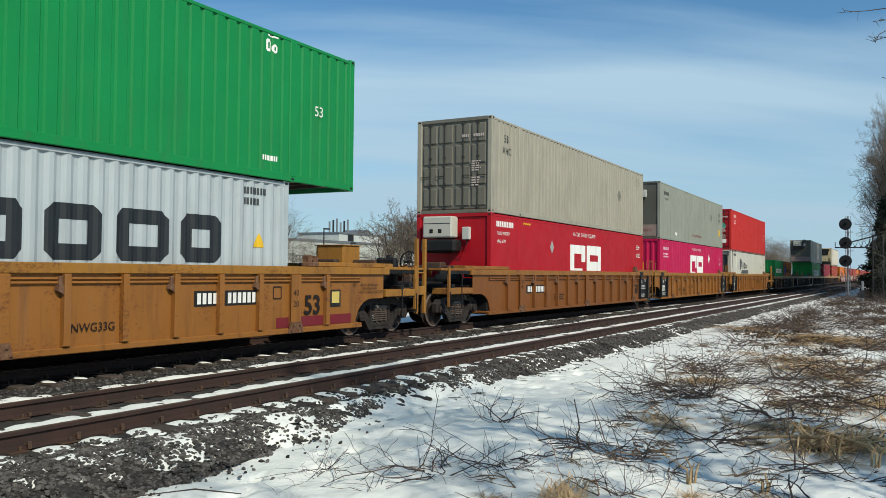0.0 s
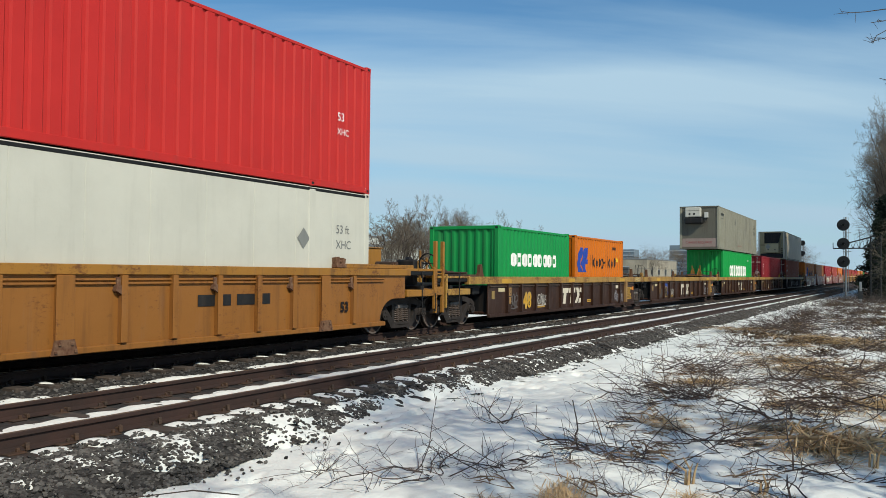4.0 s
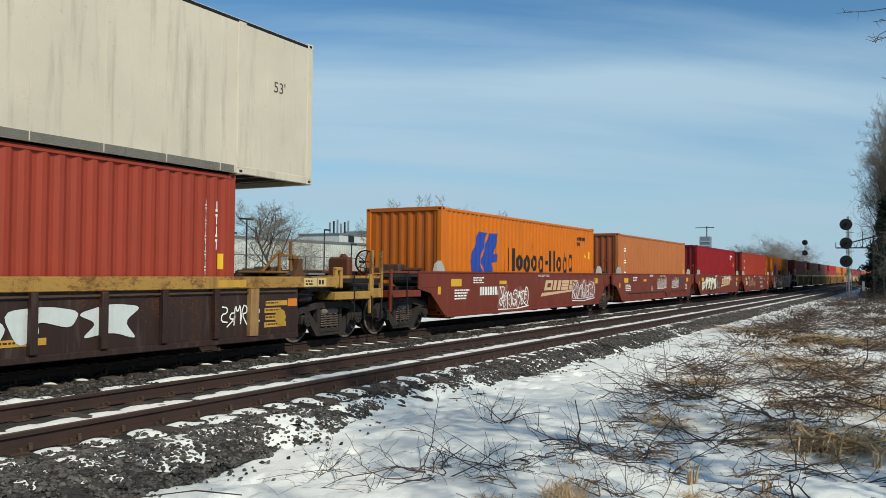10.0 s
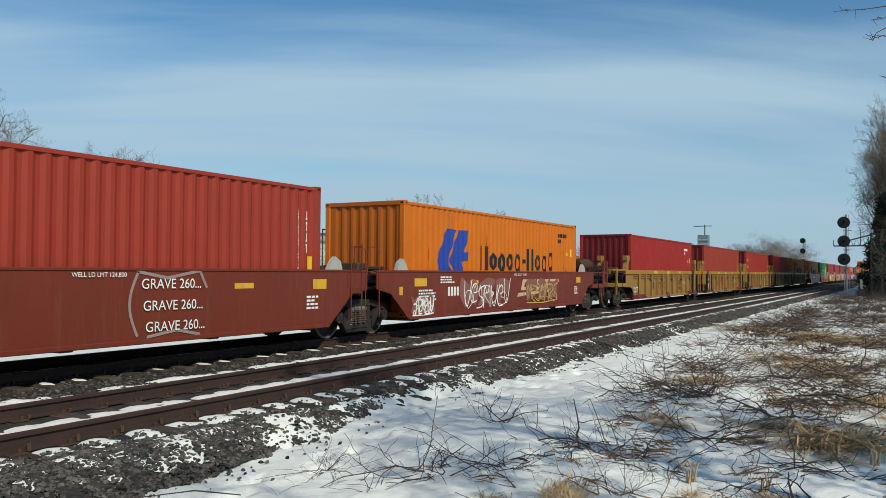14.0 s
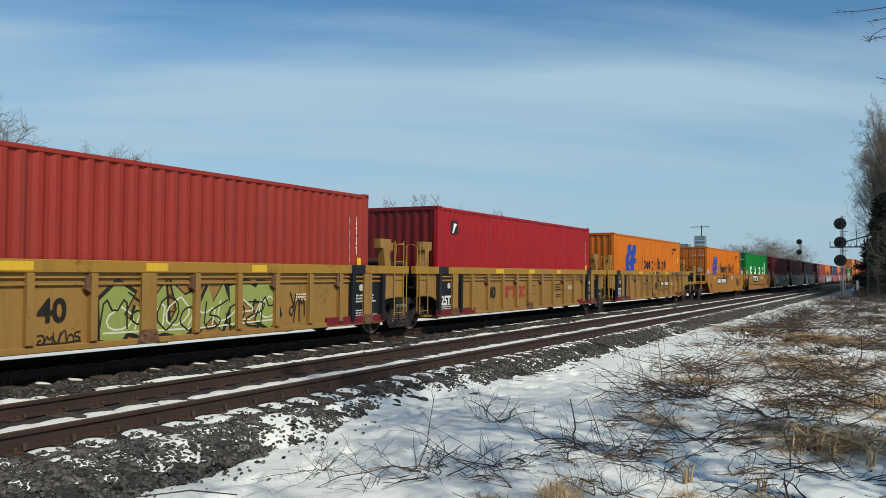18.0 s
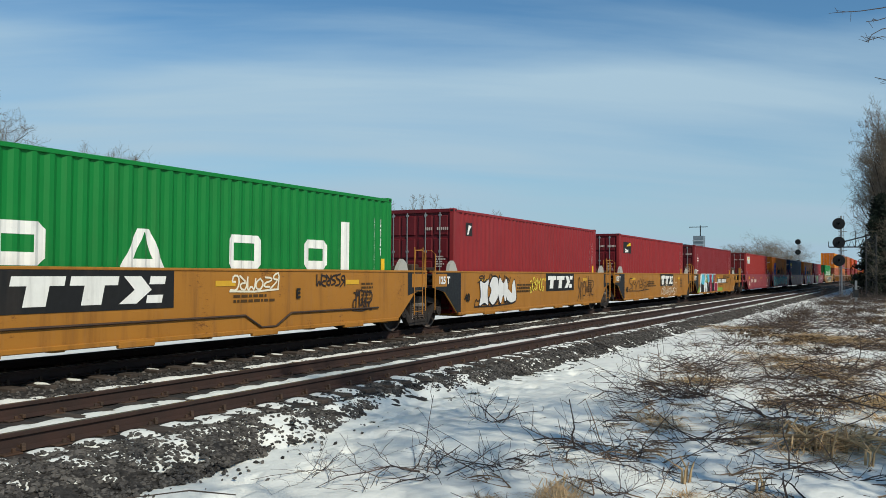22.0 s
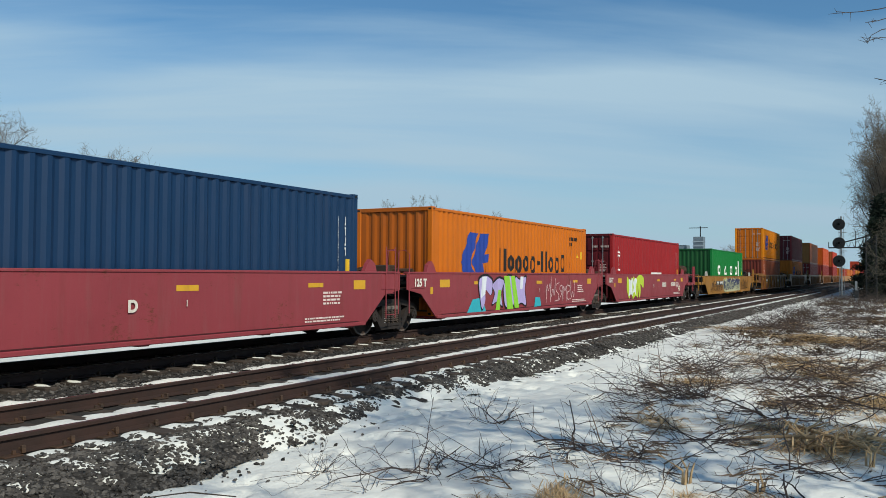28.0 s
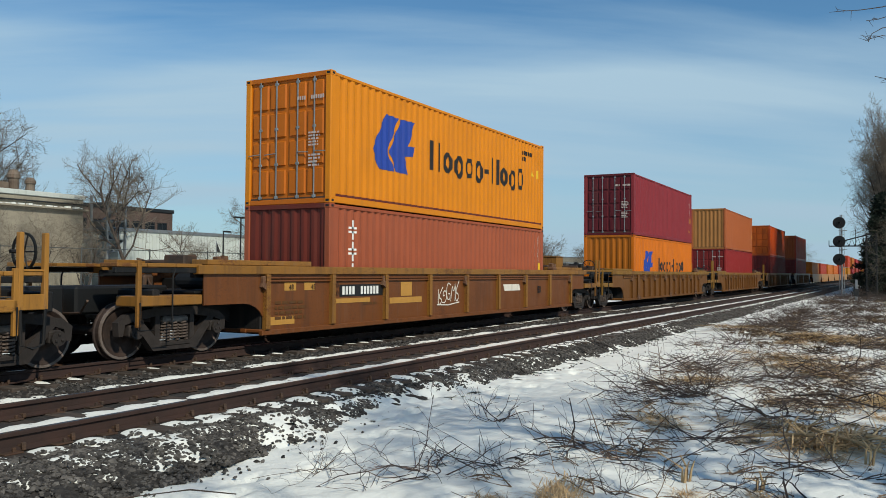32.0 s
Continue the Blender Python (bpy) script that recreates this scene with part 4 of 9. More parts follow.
            if st["stripe"] and a > 0:
                sp = cached((style, "stripe"), lambda: Geo().cbox(X - 0.02, X + 0.035, -1.1, 1.1, bot - 0.03, bot + 0.14, 0.004).mesh("stripe", plain(st["stripe"])))
                for b in (-1, 1):
                    part("stripe", sp, sd, pose(0, b * (ye - 1.35), 0), "dark red stripe")
    # floor beams and end structures
    fl = Geo()
    inner = hl - 0.35
    for yy in (-inner + 0.15, -inner / 2, 0, inner / 2, inner - 0.15):
        fl.cbox(-1.36, 1.36, yy - 0.12, yy + 0.12, 0.28, 0.355, 0.02)
    fl.cbox(-1.0, -0.86, -inner, inner, 0.28, 0.355, 0.01).cbox(0.86, 1.0, -inner, inner, 0.28, 0.355, 0.01)
    part("well_floor", cached((style, "floor", B.name), lambda: fl.mesh("well_floor", B)), root)

    def end():
        g = Geo()
        y0, y1 = hl - 0.2, reach + 0.02
        g.cbox(-1.33, 1.33, y0 - 0.3, y0 - 0.2, 0.26, top - 0.25, 0.02, 1)                    # bulkhead
        g.cbox(-0.42, 0.42, y0, y1 + 0.1, 0.72, 1.12, 0.04, 1)                        # centre sill
        g.cbox(-1.22, 1.22, y0 + 0.12, y0 + 0.55, 0.86, 1.10, 0.03, 1)                # cross bearer
        for xx in (-1.18, 1.18):
            g.cbox(xx - 0.07, xx + 0.07, y0 + 0.1, y1 - 0.1, top - 0.22, top - 0.10, 0.02, 1)
        for xx in (-0.8, 0.8):
            g.prism([(y0 + 0.1, 0.5), (y1 - 0.05, 0.95), (y1 - 0.05, 1.06), (y0 + 0.1, 1.06)], xx - 0.03, xx + 0.03, "x", 1)
        g.cbox(-1.25, 1.25, y0 + 0.12, y1 - 0.1, 1.06, 1.11, 0.01, 1)                 # black deck sheet added to keep the truck shaded
        for xx in (-1.1, -0.35, 0.4, 1.1):
            g.cbox(xx - 0.11, xx + 0.11, y0 + 0.2, y0 + 0.5, top - 0.22, top - 0.03, 0.02)
        return g.mesh("end_frame", B, BLACKP)
    endm = cached((style, "end", pitch, B.name), end)
    for b in (1, -1):
        ef = part("end_frame", endm, root, pose(0, 0, 0) if b > 0 else FLIP)
        if near:
            if style in ("rib40", "rib53", "rib53s"):
                gz, gy = top - 0.1, hl - 0.1 if style == "rib40" else hl + 0.05
                guide = cached((style, "guide", B.name), lambda: Geo().prism([(gy + 0.12, gz), (gy + 0.42, gz), (gy + 0.22, gz + 0.52), (gy + 0.34, gz + 0.52), (gy + 0.36, gz + 0.74), (gy - 0.12, gz + 0.74), (gy - 0.10, gz + 0.52), (gy + 0.02, gz + 0.52)], -0.09, 0.09, "x").mesh("container_guide", B))
                if style == "rib40":
                    for xx in (-1.18, 0.0, 1.18):
                        part("container_guide", guide, ef, pose(xx, 0, 0))
                else:
                    coam = cached((style, "coaming", C.name), lambda: Geo().cbox(-0.2, 0.2, hl - 1.9, hl + 1.0, top + 0.002, top + 0.10, 0.012).mesh("coaming", C))
                    for xx in (-1.16, 1.16):
                        part("coaming", coam, ef, pose(xx, 0, 0))
                    latch = cached("latch", lambda: Geo().cbox(0.06, 0.26, -0.17, 0.17, 0.0, 0.09, 0.015).prism([(-0.15, 0.08), (-0.02, 0.08), (-0.05, 0.24), (-0.16, 0.22)], 0.08, 0.22, "x").prism([(0.05, 0.08), (0.16, 0.08), (0.18, 0.20), (0.08, 0.22)], 0.08, 0.22, "x").cbox(0.1, 0.2, -0.12, 0.14, 0.12, 0.17, 0.01).mesh("container_latch", RUSTPAD))
                    part("container_latch", latch, ef, pose(1.18, hl - 2.08, top + 0.002), "rusty container latch")
            else:
                guide = cached((style, "guide", B.name), lambda: Geo().prism([(hl - 0.55, top + 0.01), (hl - 0.05, top + 0.01), (hl - 0.12, top + 0.2), (hl - 0.30, top + 0.30), (hl - 0.42, top + 0.2)], -0.05, 0.05, "x").mesh("container_guide", (paint("b7b6ae", 0.4) if body != "9a4a50" else B) if style != "w48" else C))
                if style != "w48":
                    for xx in (-1.33, 1.33):
                        part("container_guide", guide, ef, pose(xx, 0.5, 0))
                else:
                    clutter = cached("w48clutter", lambda: Geo().cbox(-1.2, -0.5, hl + 0.05, hl + 0.5, top - 0.05, top + 0.06, 0.03).cbox(0.3, 1.0, hl + 0.0, hl + 0.55, top - 0.05, top + 0.04, 0.02).cbox(-0.4, 0.2, hl - 0.1, hl + 0.3, top - 0.05, top + 0.16, 0.05).tube([(-1.2, hl + 0.7, top + 0.1), (1.2, hl + 0.7, top + 0.1)], 0.035, 6).tube([(1.1, hl + 0.1, top - 0.05), (1.05, hl + 0.2, top + 0.35), (0.7, hl + 0.2, top + 0.35)], 0.02, 6).mesh("locking_gear", STEEL))
                    part("locking_gear", clutter, ef)
                    horn = cached(("w48horn", C.name), lambda: Geo().prism([(hl - 0.30, top + 0.002), (hl + 0.08, top + 0.002), (hl - 0.02, top + 0.12), (hl - 0.06, top + 0.34), (hl - 0.16, top + 0.36), (hl - 0.22, top + 0.14)], -0.05, 0.05, "x").mesh("corner_horn", paint("5e4330", 0.7, tone=RUST, chips=1.0)))
                    for xx in (-1.2, 1.2):
                        part("corner_horn", horn, ef, pose(xx, 0, 0))
                    part("walkway_plank", cached(("w48plank", reach), lambda: Geo().cbox(0.62, 1.24, hl + 0.2, reach - 0.25, top + 0.03, top + 0.075, 0.008).mesh("walkway_plank", GALV)), ef)
                    part("lever_stand", cached(("w48stand", C.name, reach), lambda: Geo().cbox(0.33, 0.39, reach - 0.72, reach - 0.66, top - 0.2, top + 0.55, 0.012).cbox(0.33, 0.39, reach - 0.35, reach - 0.29, top - 0.2, top + 0.75, 0.012).cbox(0.34, 0.38, reach - 0.72, reach - 0.29, top + 0.42, top + 0.47, 0.01).tube([(0.36, reach - 1.3, top + 0.02), (0.36, reach - 0.7, top + 0.52)], 0.03, 6).cbox(-0.2, 0.6, reach - 1.35, reach - 0.5, top + 0.05, top + 0.11, 0.02).prism([(reach - 0.3, top + 0.45), (reach - 0.18, top + 0.45), (reach + 0.1, top - 0.02), (reach - 0.1, top - 0.02)], 0.32, 0.40, "x").mesh("lever_stand", paint("8a6434", 0.6, tone=RUST, chips=0.9))), ef)
                    slot = cached(("w48slot", C.name), lambda: Geo().cbox(1.33, 1.43, reach - 0.12, reach - 0.04, top - 0.25, top + 0.18, 0.02).cbox(1.33, 1.43, reach + 0.06, reach + 0.14, top - 0.25, top + 0.18, 0.02).cbox(1.33, 1.43, reach - 0.12, reach + 0.14, top + 0.12, top + 0.2, 0.02).mesh("end_bracket", C))
                    part("end_bracket", slot, ef)
            gear = cached((style, "gear"), lambda: Geo().tube([(-0.9, hl + 0.35, top + 0.05), (0.9, hl + 0.35, top + 0.05)], 0.06, 8).cbox(-0.3, 0.25, hl + 0.2, hl + 0.55, top - 0.06, top + 0.2, 0.03).tube([(0.5, hl + 0.2, top), (0.9, hl + 0.6, top + 0.12), (1.1, hl + 0.3, top - 0.02)], 0.025, 6).mesh("brake_gear", STEEL))
            part("brake_gear", gear, ef)
            tankm = cached("airtank", lambda: Geo().lathe([(0.001, -0.42), (0.13, -0.40), (0.16, -0.32), (0.16, 0.32), (0.13, 0.40), (0.001, 0.42)], 14, "x").mesh("air_tank", BLACKP))
            part("air_tank", tankm, ef, pose(-0.55, hl + 0.5, 1.28))
            valve = cached("valve", lambda: Geo().cbox(-0.14, 0.14, -0.12, 0.12, 0, 0.26, 0.04).cbox(-0.06, 0.22, -0.05, 0.05, 0.1, 0.18, 0.02).tube([(0.1, 0, 0.1), (0.35, 0.1, 0.02), (0.5, 0.25, -0.1)], 0.018, 6).tube([(-0.1, 0, 0.2), (-0.3, 0.15, 0.12), (-0.5, 0.15, -0.05)], 0.018, 6).mesh("brake_valve", STEEL))
            part("brake_valve", valve, ef, pose(0.75, hl + 0.55, 1.12))
            part("pipe", cached(("epipe", pitch, hl), lambda: Geo().tube([(1.3, hl - 0.2, 1.02), (1.22, hl + 0.4, 1.0), (1.0, reach - 0.3, 0.98), (0.6, reach + 0.1, 0.9)], 0.022, 6).mesh("pipe", BLACKP)), ef)
            hose = cached((style, "hose", pitch), lambda: Geo().tube([(0.35, reach - 0.1, 0.9), (0.4, reach + 0.15, 0.55), (0.3, reach + 0.3, 0.62)], 0.025, 6).mesh("air_hose", BLACKP))
            part("air_hose", hose, ef)
            part("air_hose", hose, ef, pose(0.5, -0.1, 0.05))
    for b, fin in ((-1, first), (1, last)):
        ym = b * (reach - 0.42)
        flip0 = pose(0, 0, 0) if b > 0 else FLIP
        inset = -1.0 if style == "smooth53" and b > 0 else 0.0
        flip = flip0 @ pose(0, inset, 0)
        if near and not fin:
            if b > 0 or style == "rib40":
                grab(root, 1.42, ym - 0.22, 0.42, top + (0.1 if style == "w48" else 0.6), 0.40, BLACKP if style == "w48" else C)
            grab(root, -1.42, ym - 0.22, 0.42, top + 0.1, 0.40, BLACKP)
            part("handrail", cached(("hrail", top, style, C.name), lambda: Geo().tube([(0, 0, 0.5), (0, 0, top + 0.45), (-0.12, 0, top + 0.55), (-0.3, 0, top + 0.55), (-0.34, 0, top - 0.1)], 0.014, 6).mesh("handrail", C if style != "w48" else BLACKP)), root, pose(1.41, b * (reach - 0.08), 0))
        if fin:
            P = pitch / 2
            part("draft_sill", cached(("draft", pitch), lambda: Geo().cbox(-0.45, 0.45, P - 0.4, P + 1.5, 0.74, 1.20, 0.04).cbox(-1.3, 1.3, P + 0.55, P + 0.70, 0.85, 1.15, 0.02).mesh("draft_sill", BLACKP)), root, flip0)
            part("coupler", cached(("coupler", pitch), lambda: Geo().cbox(-0.14, 0.14, P + 1.45, P + 1.7, 0.72, 0.96, 0.04).cbox(-0.2, 0.12, P + 1.66, P + 1.9, 0.66, 1.02, 0.06).tube([(0.0, P + 1.6, 0.75), (0.9, P + 1.45, 0.8), (1.25, P + 1.3, 1.0)], 0.02, 6).mesh("coupler", STEEL)), root, flip0)
            for a in (-1, 1):
                sx = Matrix.Diagonal((a, 1, 1, 1))
                if near:
                    part("step_plate", cached(("step", pitch, C.name), lambda: Geo().cbox(0.86, 1.41, P - 0.28, P + 1.08, 0.88, 1.05, 0.015).mesh("step_plate", C)), root, flip @ sx)
                    part("side_rail", cached(("rail", pitch, top), lambda: Geo().cbox(1.28, 1.37, P - 0.3, P + 1.5, top - 0.14, top - 0.05, 0.01).mesh("side_rail", BLACKP)), root, flip @ sx)
                    for q in range(3):
                        part("deck_plate", cached(("deckp", pitch, q, top, C.name), lambda: Geo().cbox(0.98 - 0.1 * (q % 2), 1.38, P - 0.3 + 0.6 * q, P + 0.28 + 0.6 * q, top - 0.045, top + 0.02, 0.01).mesh("deck_plate", C)), root, flip @ sx)
                    part("post", cached(("epost", pitch, top, C.name), lambda: Geo().cbox(1.34, 1.41, P + 1.02, P + 1.10, 0.55, top + 0.06, 0.01).mesh("post", C)), root, flip @ sx)
                    part("step_iron", cached(("stirrup", pitch), lambda: Geo().tube([(1.42, P + 1.06, 0.95), (1.42, P + 1.06, 0.50), (1.42, P + 0.40, 0.50), (1.42, P + 0.40, 1.35), (1.42, P + 0.34, 1.50)], 0.016, 6).mesh("step_iron", BLACKP)), root, flip @ sx)
            if near and b > 0:
                def brake():
                    g = Geo().lathe([(0.25, 0), (0.28, 0.0), (0.28, 0.03), (0.25, 0.03)], 20, "y")
                    for k in range(5):
                        an = k * 1.2566
                        g.tube([(0, 0.015, 0), (0.26 * math.cos(an), 0.015, 0.26 * math.sin(an))], 0.012, 5)
                    g.tube([(0, 0.0, 0), (0, -0.2, 0)], 0.03, 6)
                    return g.mesh("brake_wheel", BLACKP)
                part("brake_stand", cached(("stand", pitch, style), lambda: Geo().cbox(0.25, 0.85, P + 0.95, P + 1.15, 1.05, 1.82, 0.05).cbox(0.40, 0.62, P + 1.14, P + 1.30, 1.4, 1.9, 0.06).mesh("brake_stand", paint("5c3328", 0.6, tone=RUST, chips=0.6) if style == "w48" else BLACKP)), root, pose(0, inset, 0))
                if style == "smooth40":
                    part("air_tank", cached("ruststank", lambda: Geo().lathe([(0.001, -0.62), (0.16, -0.60), (0.225, -0.50), (0.225, 0.50), (0.16, 0.60), (0.001, 0.62)], 18, "y").lathe([(0.228, 0.44), (0.235, 0.44), (0.235, 0.50), (0.228, 0.50)], 18, "y").lathe([(0.228, -0.50), (0.235, -0.50), (0.235, -0.44), (0.228, -0.44)], 18, "y").mesh("air_tank", paint("4a3226", 0.7, tone=RUST, chips=0.8))), root, pose(0.95, P - 0.1, top + 0.30), "rusty air tank")
                    part("tank_cradle", cached(("cradle", top), lambda: Geo().cbox(0.72, 1.18, -0.32, -0.26, top - 0.15, top + 0.12, 0.01).cbox(0.72, 1.18, 0.26, 0.32, top - 0.15, top + 0.12, 0.01).mesh("tank_cradle", STEEL)), root, pose(0, P - 0.1, 0))
                if style in ("rib53", "rib53s"):
                    cab = part("equipment_cabinet", cached(("cabinet", pitch, C.name), lambda: Geo().cbox(-0.45, 0.35, P - 0.55, P + 0.15, top - 0.12, top + 0.52, 0.02).mesh("equipment_cabinet", C)), root, None, "tan steel equipment cabinet")
                    part("cabinet_lid", cached(("cablid", pitch, C.name), lambda: Geo().cbox(-0.48, 0.38, P - 0.58, P + 0.18, top + 0.52, top + 0.545, 0.006).mesh("cabinet_lid", C)), cab)
                    part("roller", cached(("cabroll", pitch), lambda: Geo().tube([(0.5, P - 0.3, top + 0.12), (1.1, P - 0.3, top + 0.12)], 0.07, 10).cbox(0.55, 0.62, P - 0.42, P - 0.18, top - 0.1, top + 0.14, 0.01).cbox(1.0, 1.07, P - 0.42, P - 0.18, top - 0.1, top + 0.14, 0.01).mesh("roller", STEEL)), root)
                part("brake_wheel", cached("brake", brake), root, pose(0.95, P + 1.45 + inset, 1.72))
                part("crossover_platform", cached(("platform", pitch, C.name), lambda: Geo().cbox(-1.40, 1.40, P + 1.10, P + 1.52, 1.02, 1.07, 0.01).cbox(1.36, 1.41, P + 1.10, P + 1.52, 0.90, 1.12, 0.01).mesh("crossover_platform", C)), root, pose(0, inset, 0))
                for yy in (P + 1.12, P + 1.5):
                    part("guard_post", cached(("gpost", C.name, style), lambda: Geo().cbox(1.33, 1.42, -0.045 if style == "rib53" else -0.035, 0.045 if style == "rib53" else 0.035, 0.44 if style == "rib53" else 0.9, 2.3 if style == "rib53" else 1.98, 0.01).mesh("guard_post", C)), root, pose(0, yy + inset, 0))
                part("guard_rail", cached(("grail", C.name), lambda: Geo().tube([(1.38, 0, 1.45), (1.38, 0.38, 1.45)], 0.018, 6).mesh("guard_rail", C)), root, pose(0, P + 1.12 + inset, 0))
                part("step_iron", cached("stirrup2", lambda: Geo().tube([(1.40, 0, 0.95), (1.40, 0.02, 0.42), (1.40, 0.20, 0.36), (1.40, 0.36, 0.42), (1.40, 0.38, 0.95)], 0.022, 6).mesh("step_iron", BLACKP)), root, pose(0, P + 1.12 + inset, 0))
    if first:
        truck(root, -pitch / 2, s)
    truck(root, pitch / 2, s)
    for k, (ccode, polys, pname, plabel) in enumerate(shapes):
        xx = X + (0.004 if smooth else -0.026)
        lay_marks(root, polys, None, 0.0015 * k, pname, ccode, xx + 0.002, plabel)
    for k, (ccode, polys, pname, plabel) in enumerate(band):
        lay_marks(root, polys, None, 0.0015 * k, pname, ccode, X + 0.033, plabel)
    for ccode, txt, size, y, zz in words:
        proud = 0.03 if smooth else -0.006
        wide_ = size * 0.57 * len(txt)
        if style == "rib53" and txt in ("20", "40") and size < 0.2:
            y = min((post_ys[q] for q in wide), key=lambda v: abs(v - y)) - 0.1
            proud = 0.066
        elif style == "w48" and len(txt) == 1:
            proud = 0.079
            part("notice", cached("letter_plate", lambda: marks([rect(-6.2, 0.80, 0.2, 0.25), rect(-6.17, 0.56, 0.15, 0.2)], None, 0.0).mesh("notice", FADED)), root, pose(X + 0.074, 0, 0), "faded tan letter plate")
        elif not smooth and wide_ < 0.9:
            for pp in post_ys:
                if y < pp + 0.08 and y + wide_ > pp - 0.08:
                    y = pp + 0.10 if y + wide_ / 2 > pp else pp - 0.10 - wide_
        part("writing", text_mesh(txt, plain(ccode), size, 0.012 if size > 0.25 else 0.0), root, pose(X + proud, y, zz))
        if style == "w48" and txt == "48":
            part("writing_outline", text_mesh(txt, plain("a88d58"), size, 0.045), root, pose(X + proud - 0.003, y, zz), "pale outline of a number")
    return root

# ---- the train, unit by unit ----
BLUE, WHITE, BLACK, YELLOW = "1f3f96", "e6e6e0", "181818", "d9b022"


def loop(y, z, w, h, t):
    """A plain eight-sided hoop."""
    o = [(y + w / 2 + w / 2 * math.cos(a) * 1.05, z + h / 2 + h / 2 * math.sin(a) * 1.05) for a in [math.pi / 8 + k * math.pi / 4 for k in range(8)]]
    i = [(y + w / 2 + (p[0] - y - w / 2) * (1 - 2 * t / w), z + h / 2 + (p[1] - z - h / 2) * (1 - 2 * t / h)) for p in o]
    return [[[o[k], o[(k + 1) % 8], i[(k + 1) % 8], i[k]] for k in range(8)]]


def hollow(y, z, w, h, t):
    """An upright block with cut corners and a slot in it, as one shape."""
    c = t * 0.55
    o = [(y + c, z), (y + w - c, z), (y + w, z + c), (y + w, z + h - c), (y + w - c, z + h), (y + c, z + h), (y, z + h - c), (y, z + c)]
    i = [(min(max(p[0], y + t), y + w - t), min(max(p[1], z + t), z + h - t)) for p in o]
    return [[o[k], o[(k + 1) % 8], i[(k + 1) % 8], i[k]] for k in range(8)]


def slanted(shapes_, z0, k):
    """Shapes leaned to the right from the height z0."""
    return [[[(y + (z - z0) * k, z) for y, z in q] for q in p] if isinstance(p[0], list) else [(y + (z - z0) * k, z) for y, z in p] for p in shapes_]


def tee_blocks(y, z, w, h, lean=0.25):
    """Three heavy blocks in a row, two with a stem and a bar, one waisted, all leaned."""
    out = []
    for j in range(2):
        a = y + j * w * 1.1
        out.append([rect(a, z + h * 0.68, w, h * 0.32), rect(a + w * 0.3, z, w * 0.42, h * 0.68)])
    a = y + 2.2 * w
    out.append([[(a, z), (a + w * 0.4, z), (a + w * 0.7, z + h * 0.5), (a + w * 0.3, z + h * 0.5)], [(a + w * 0.3, z + h * 0.5), (a + w * 0.7, z + h * 0.5), (a + w * 0.4, z + h), (a, z + h)], rect(a + w * 0.62, z, w * 0.38, h * 0.3), rect(a + w * 0.62, z + h * 0.7, w * 0.38, h * 0.3)])
    return slanted(out, z, lean)


def peak(y, z, w, h, t):
    """A blunt triangle with an open middle, as one shape."""
    m = y + w / 2
    return [[(y, z), (y + t, z), (m + t * 0.1, z + h), (m - t * 0.6, z + h)], [(y + w - t, z), (y + w, z), (m + t * 0.6, z + h), (m - t * 0.1, z + h)], rect(y + t, z, w - 2 * t, t * 0.7)]


def word_blocks(y, z, h, shapes_, w=None, t=None):
    """A company's name as plain bars and hoops of its size."""
    w, t, out = w or h * 0.62, t or h * 0.17, []
    for c in shapes_:
        if c == "I":
            out.append([rect(y, z, t * 1.05, h), rect(y + w * 0.95 - t * 1.05, z, t * 1.05, h)])
            y += w * 1.25
        elif c == "B":
            out.append(hollow(y, z, w, h, w * 0.36))
            y += w * 1.2
        elif c in "lL":
            out.append(rect(y, z, t * 1.1, h))
            y += t * (2.1 if c == "l" else 3.0)
        elif c == "o":
            out += loop(y, z, w * 0.84, h * 0.74, min(t, w * 0.28))
            y += w * 1.1
        elif c == "q":
            out += loop(y, z - h * 0.1, w * 0.84, h * 0.84, min(t, w * 0.28))
            y += w * 1.1
        elif c == "d":
            out += loop(y, z, w * 0.84, h * 0.9, min(t, w * 0.28))
            y += w * 1.1
        elif c == "-":
            out.append(rect(y, z + h * 0.33, w * 0.5, t))
            y += w * 0.75
        else:
            y += w * 0.8
    return out


def fold_logo(y, z, h):
    """Two leaning folded bands joined at the waist, as blue plain shapes."""
    k = h / 1.3
    a = [(0.54, 1.3), (1.08, 1.28), (0.76, 0.70), (0.62, 0.43), (0.95, 0.0), (0.26, 0.0), (0.0, 0.43)]
    b = [(1.20, 1.28), (1.84, 1.3), (1.54, 0.68), (1.84, 0.70), (1.80, 0.46), (1.35, 0.41), (1.56, 0.0), (1.02, 0.0), (0.70, 0.44), (0.82, 0.66)]
    return [[(y + p * k, z + q * k) for p, q in o] for o in (a, b)]


def upright(y, z, h, n, w=0.26):
    """A column of n plain upright blocks."""
    st, out = h / n, []
    for k in range(n):
        zz = z + h - (k + 1) * st
        out += [rect(y + w * 0.3, zz, w * 0.4, st * 0.82), rect(y, zz + st * (0.62 if k % 2 else 0.0), w, st * 0.2)]
    return out


def iso_marks(L, seed, code=WHITE, tall=True):
    """The usual marks by the rear end: upright number, hazard triangle, yellow plate, door-end code."""
    out = [(code, upright(L - 0.75, 0.9, 1.5, 11, 0.07) + upright(L - 0.5, 1.5, 0.9, 4, 0.07), "number_mark", "")]
    out.append((YELLOW, [[(L - 0.78, 0.62), (L - 0.52, 0.62), (L - 0.65, 0.86)], rect(L - 0.42, 1.15, 0.14, 0.28)], "warning_label", "yellow warning label"))
    return out


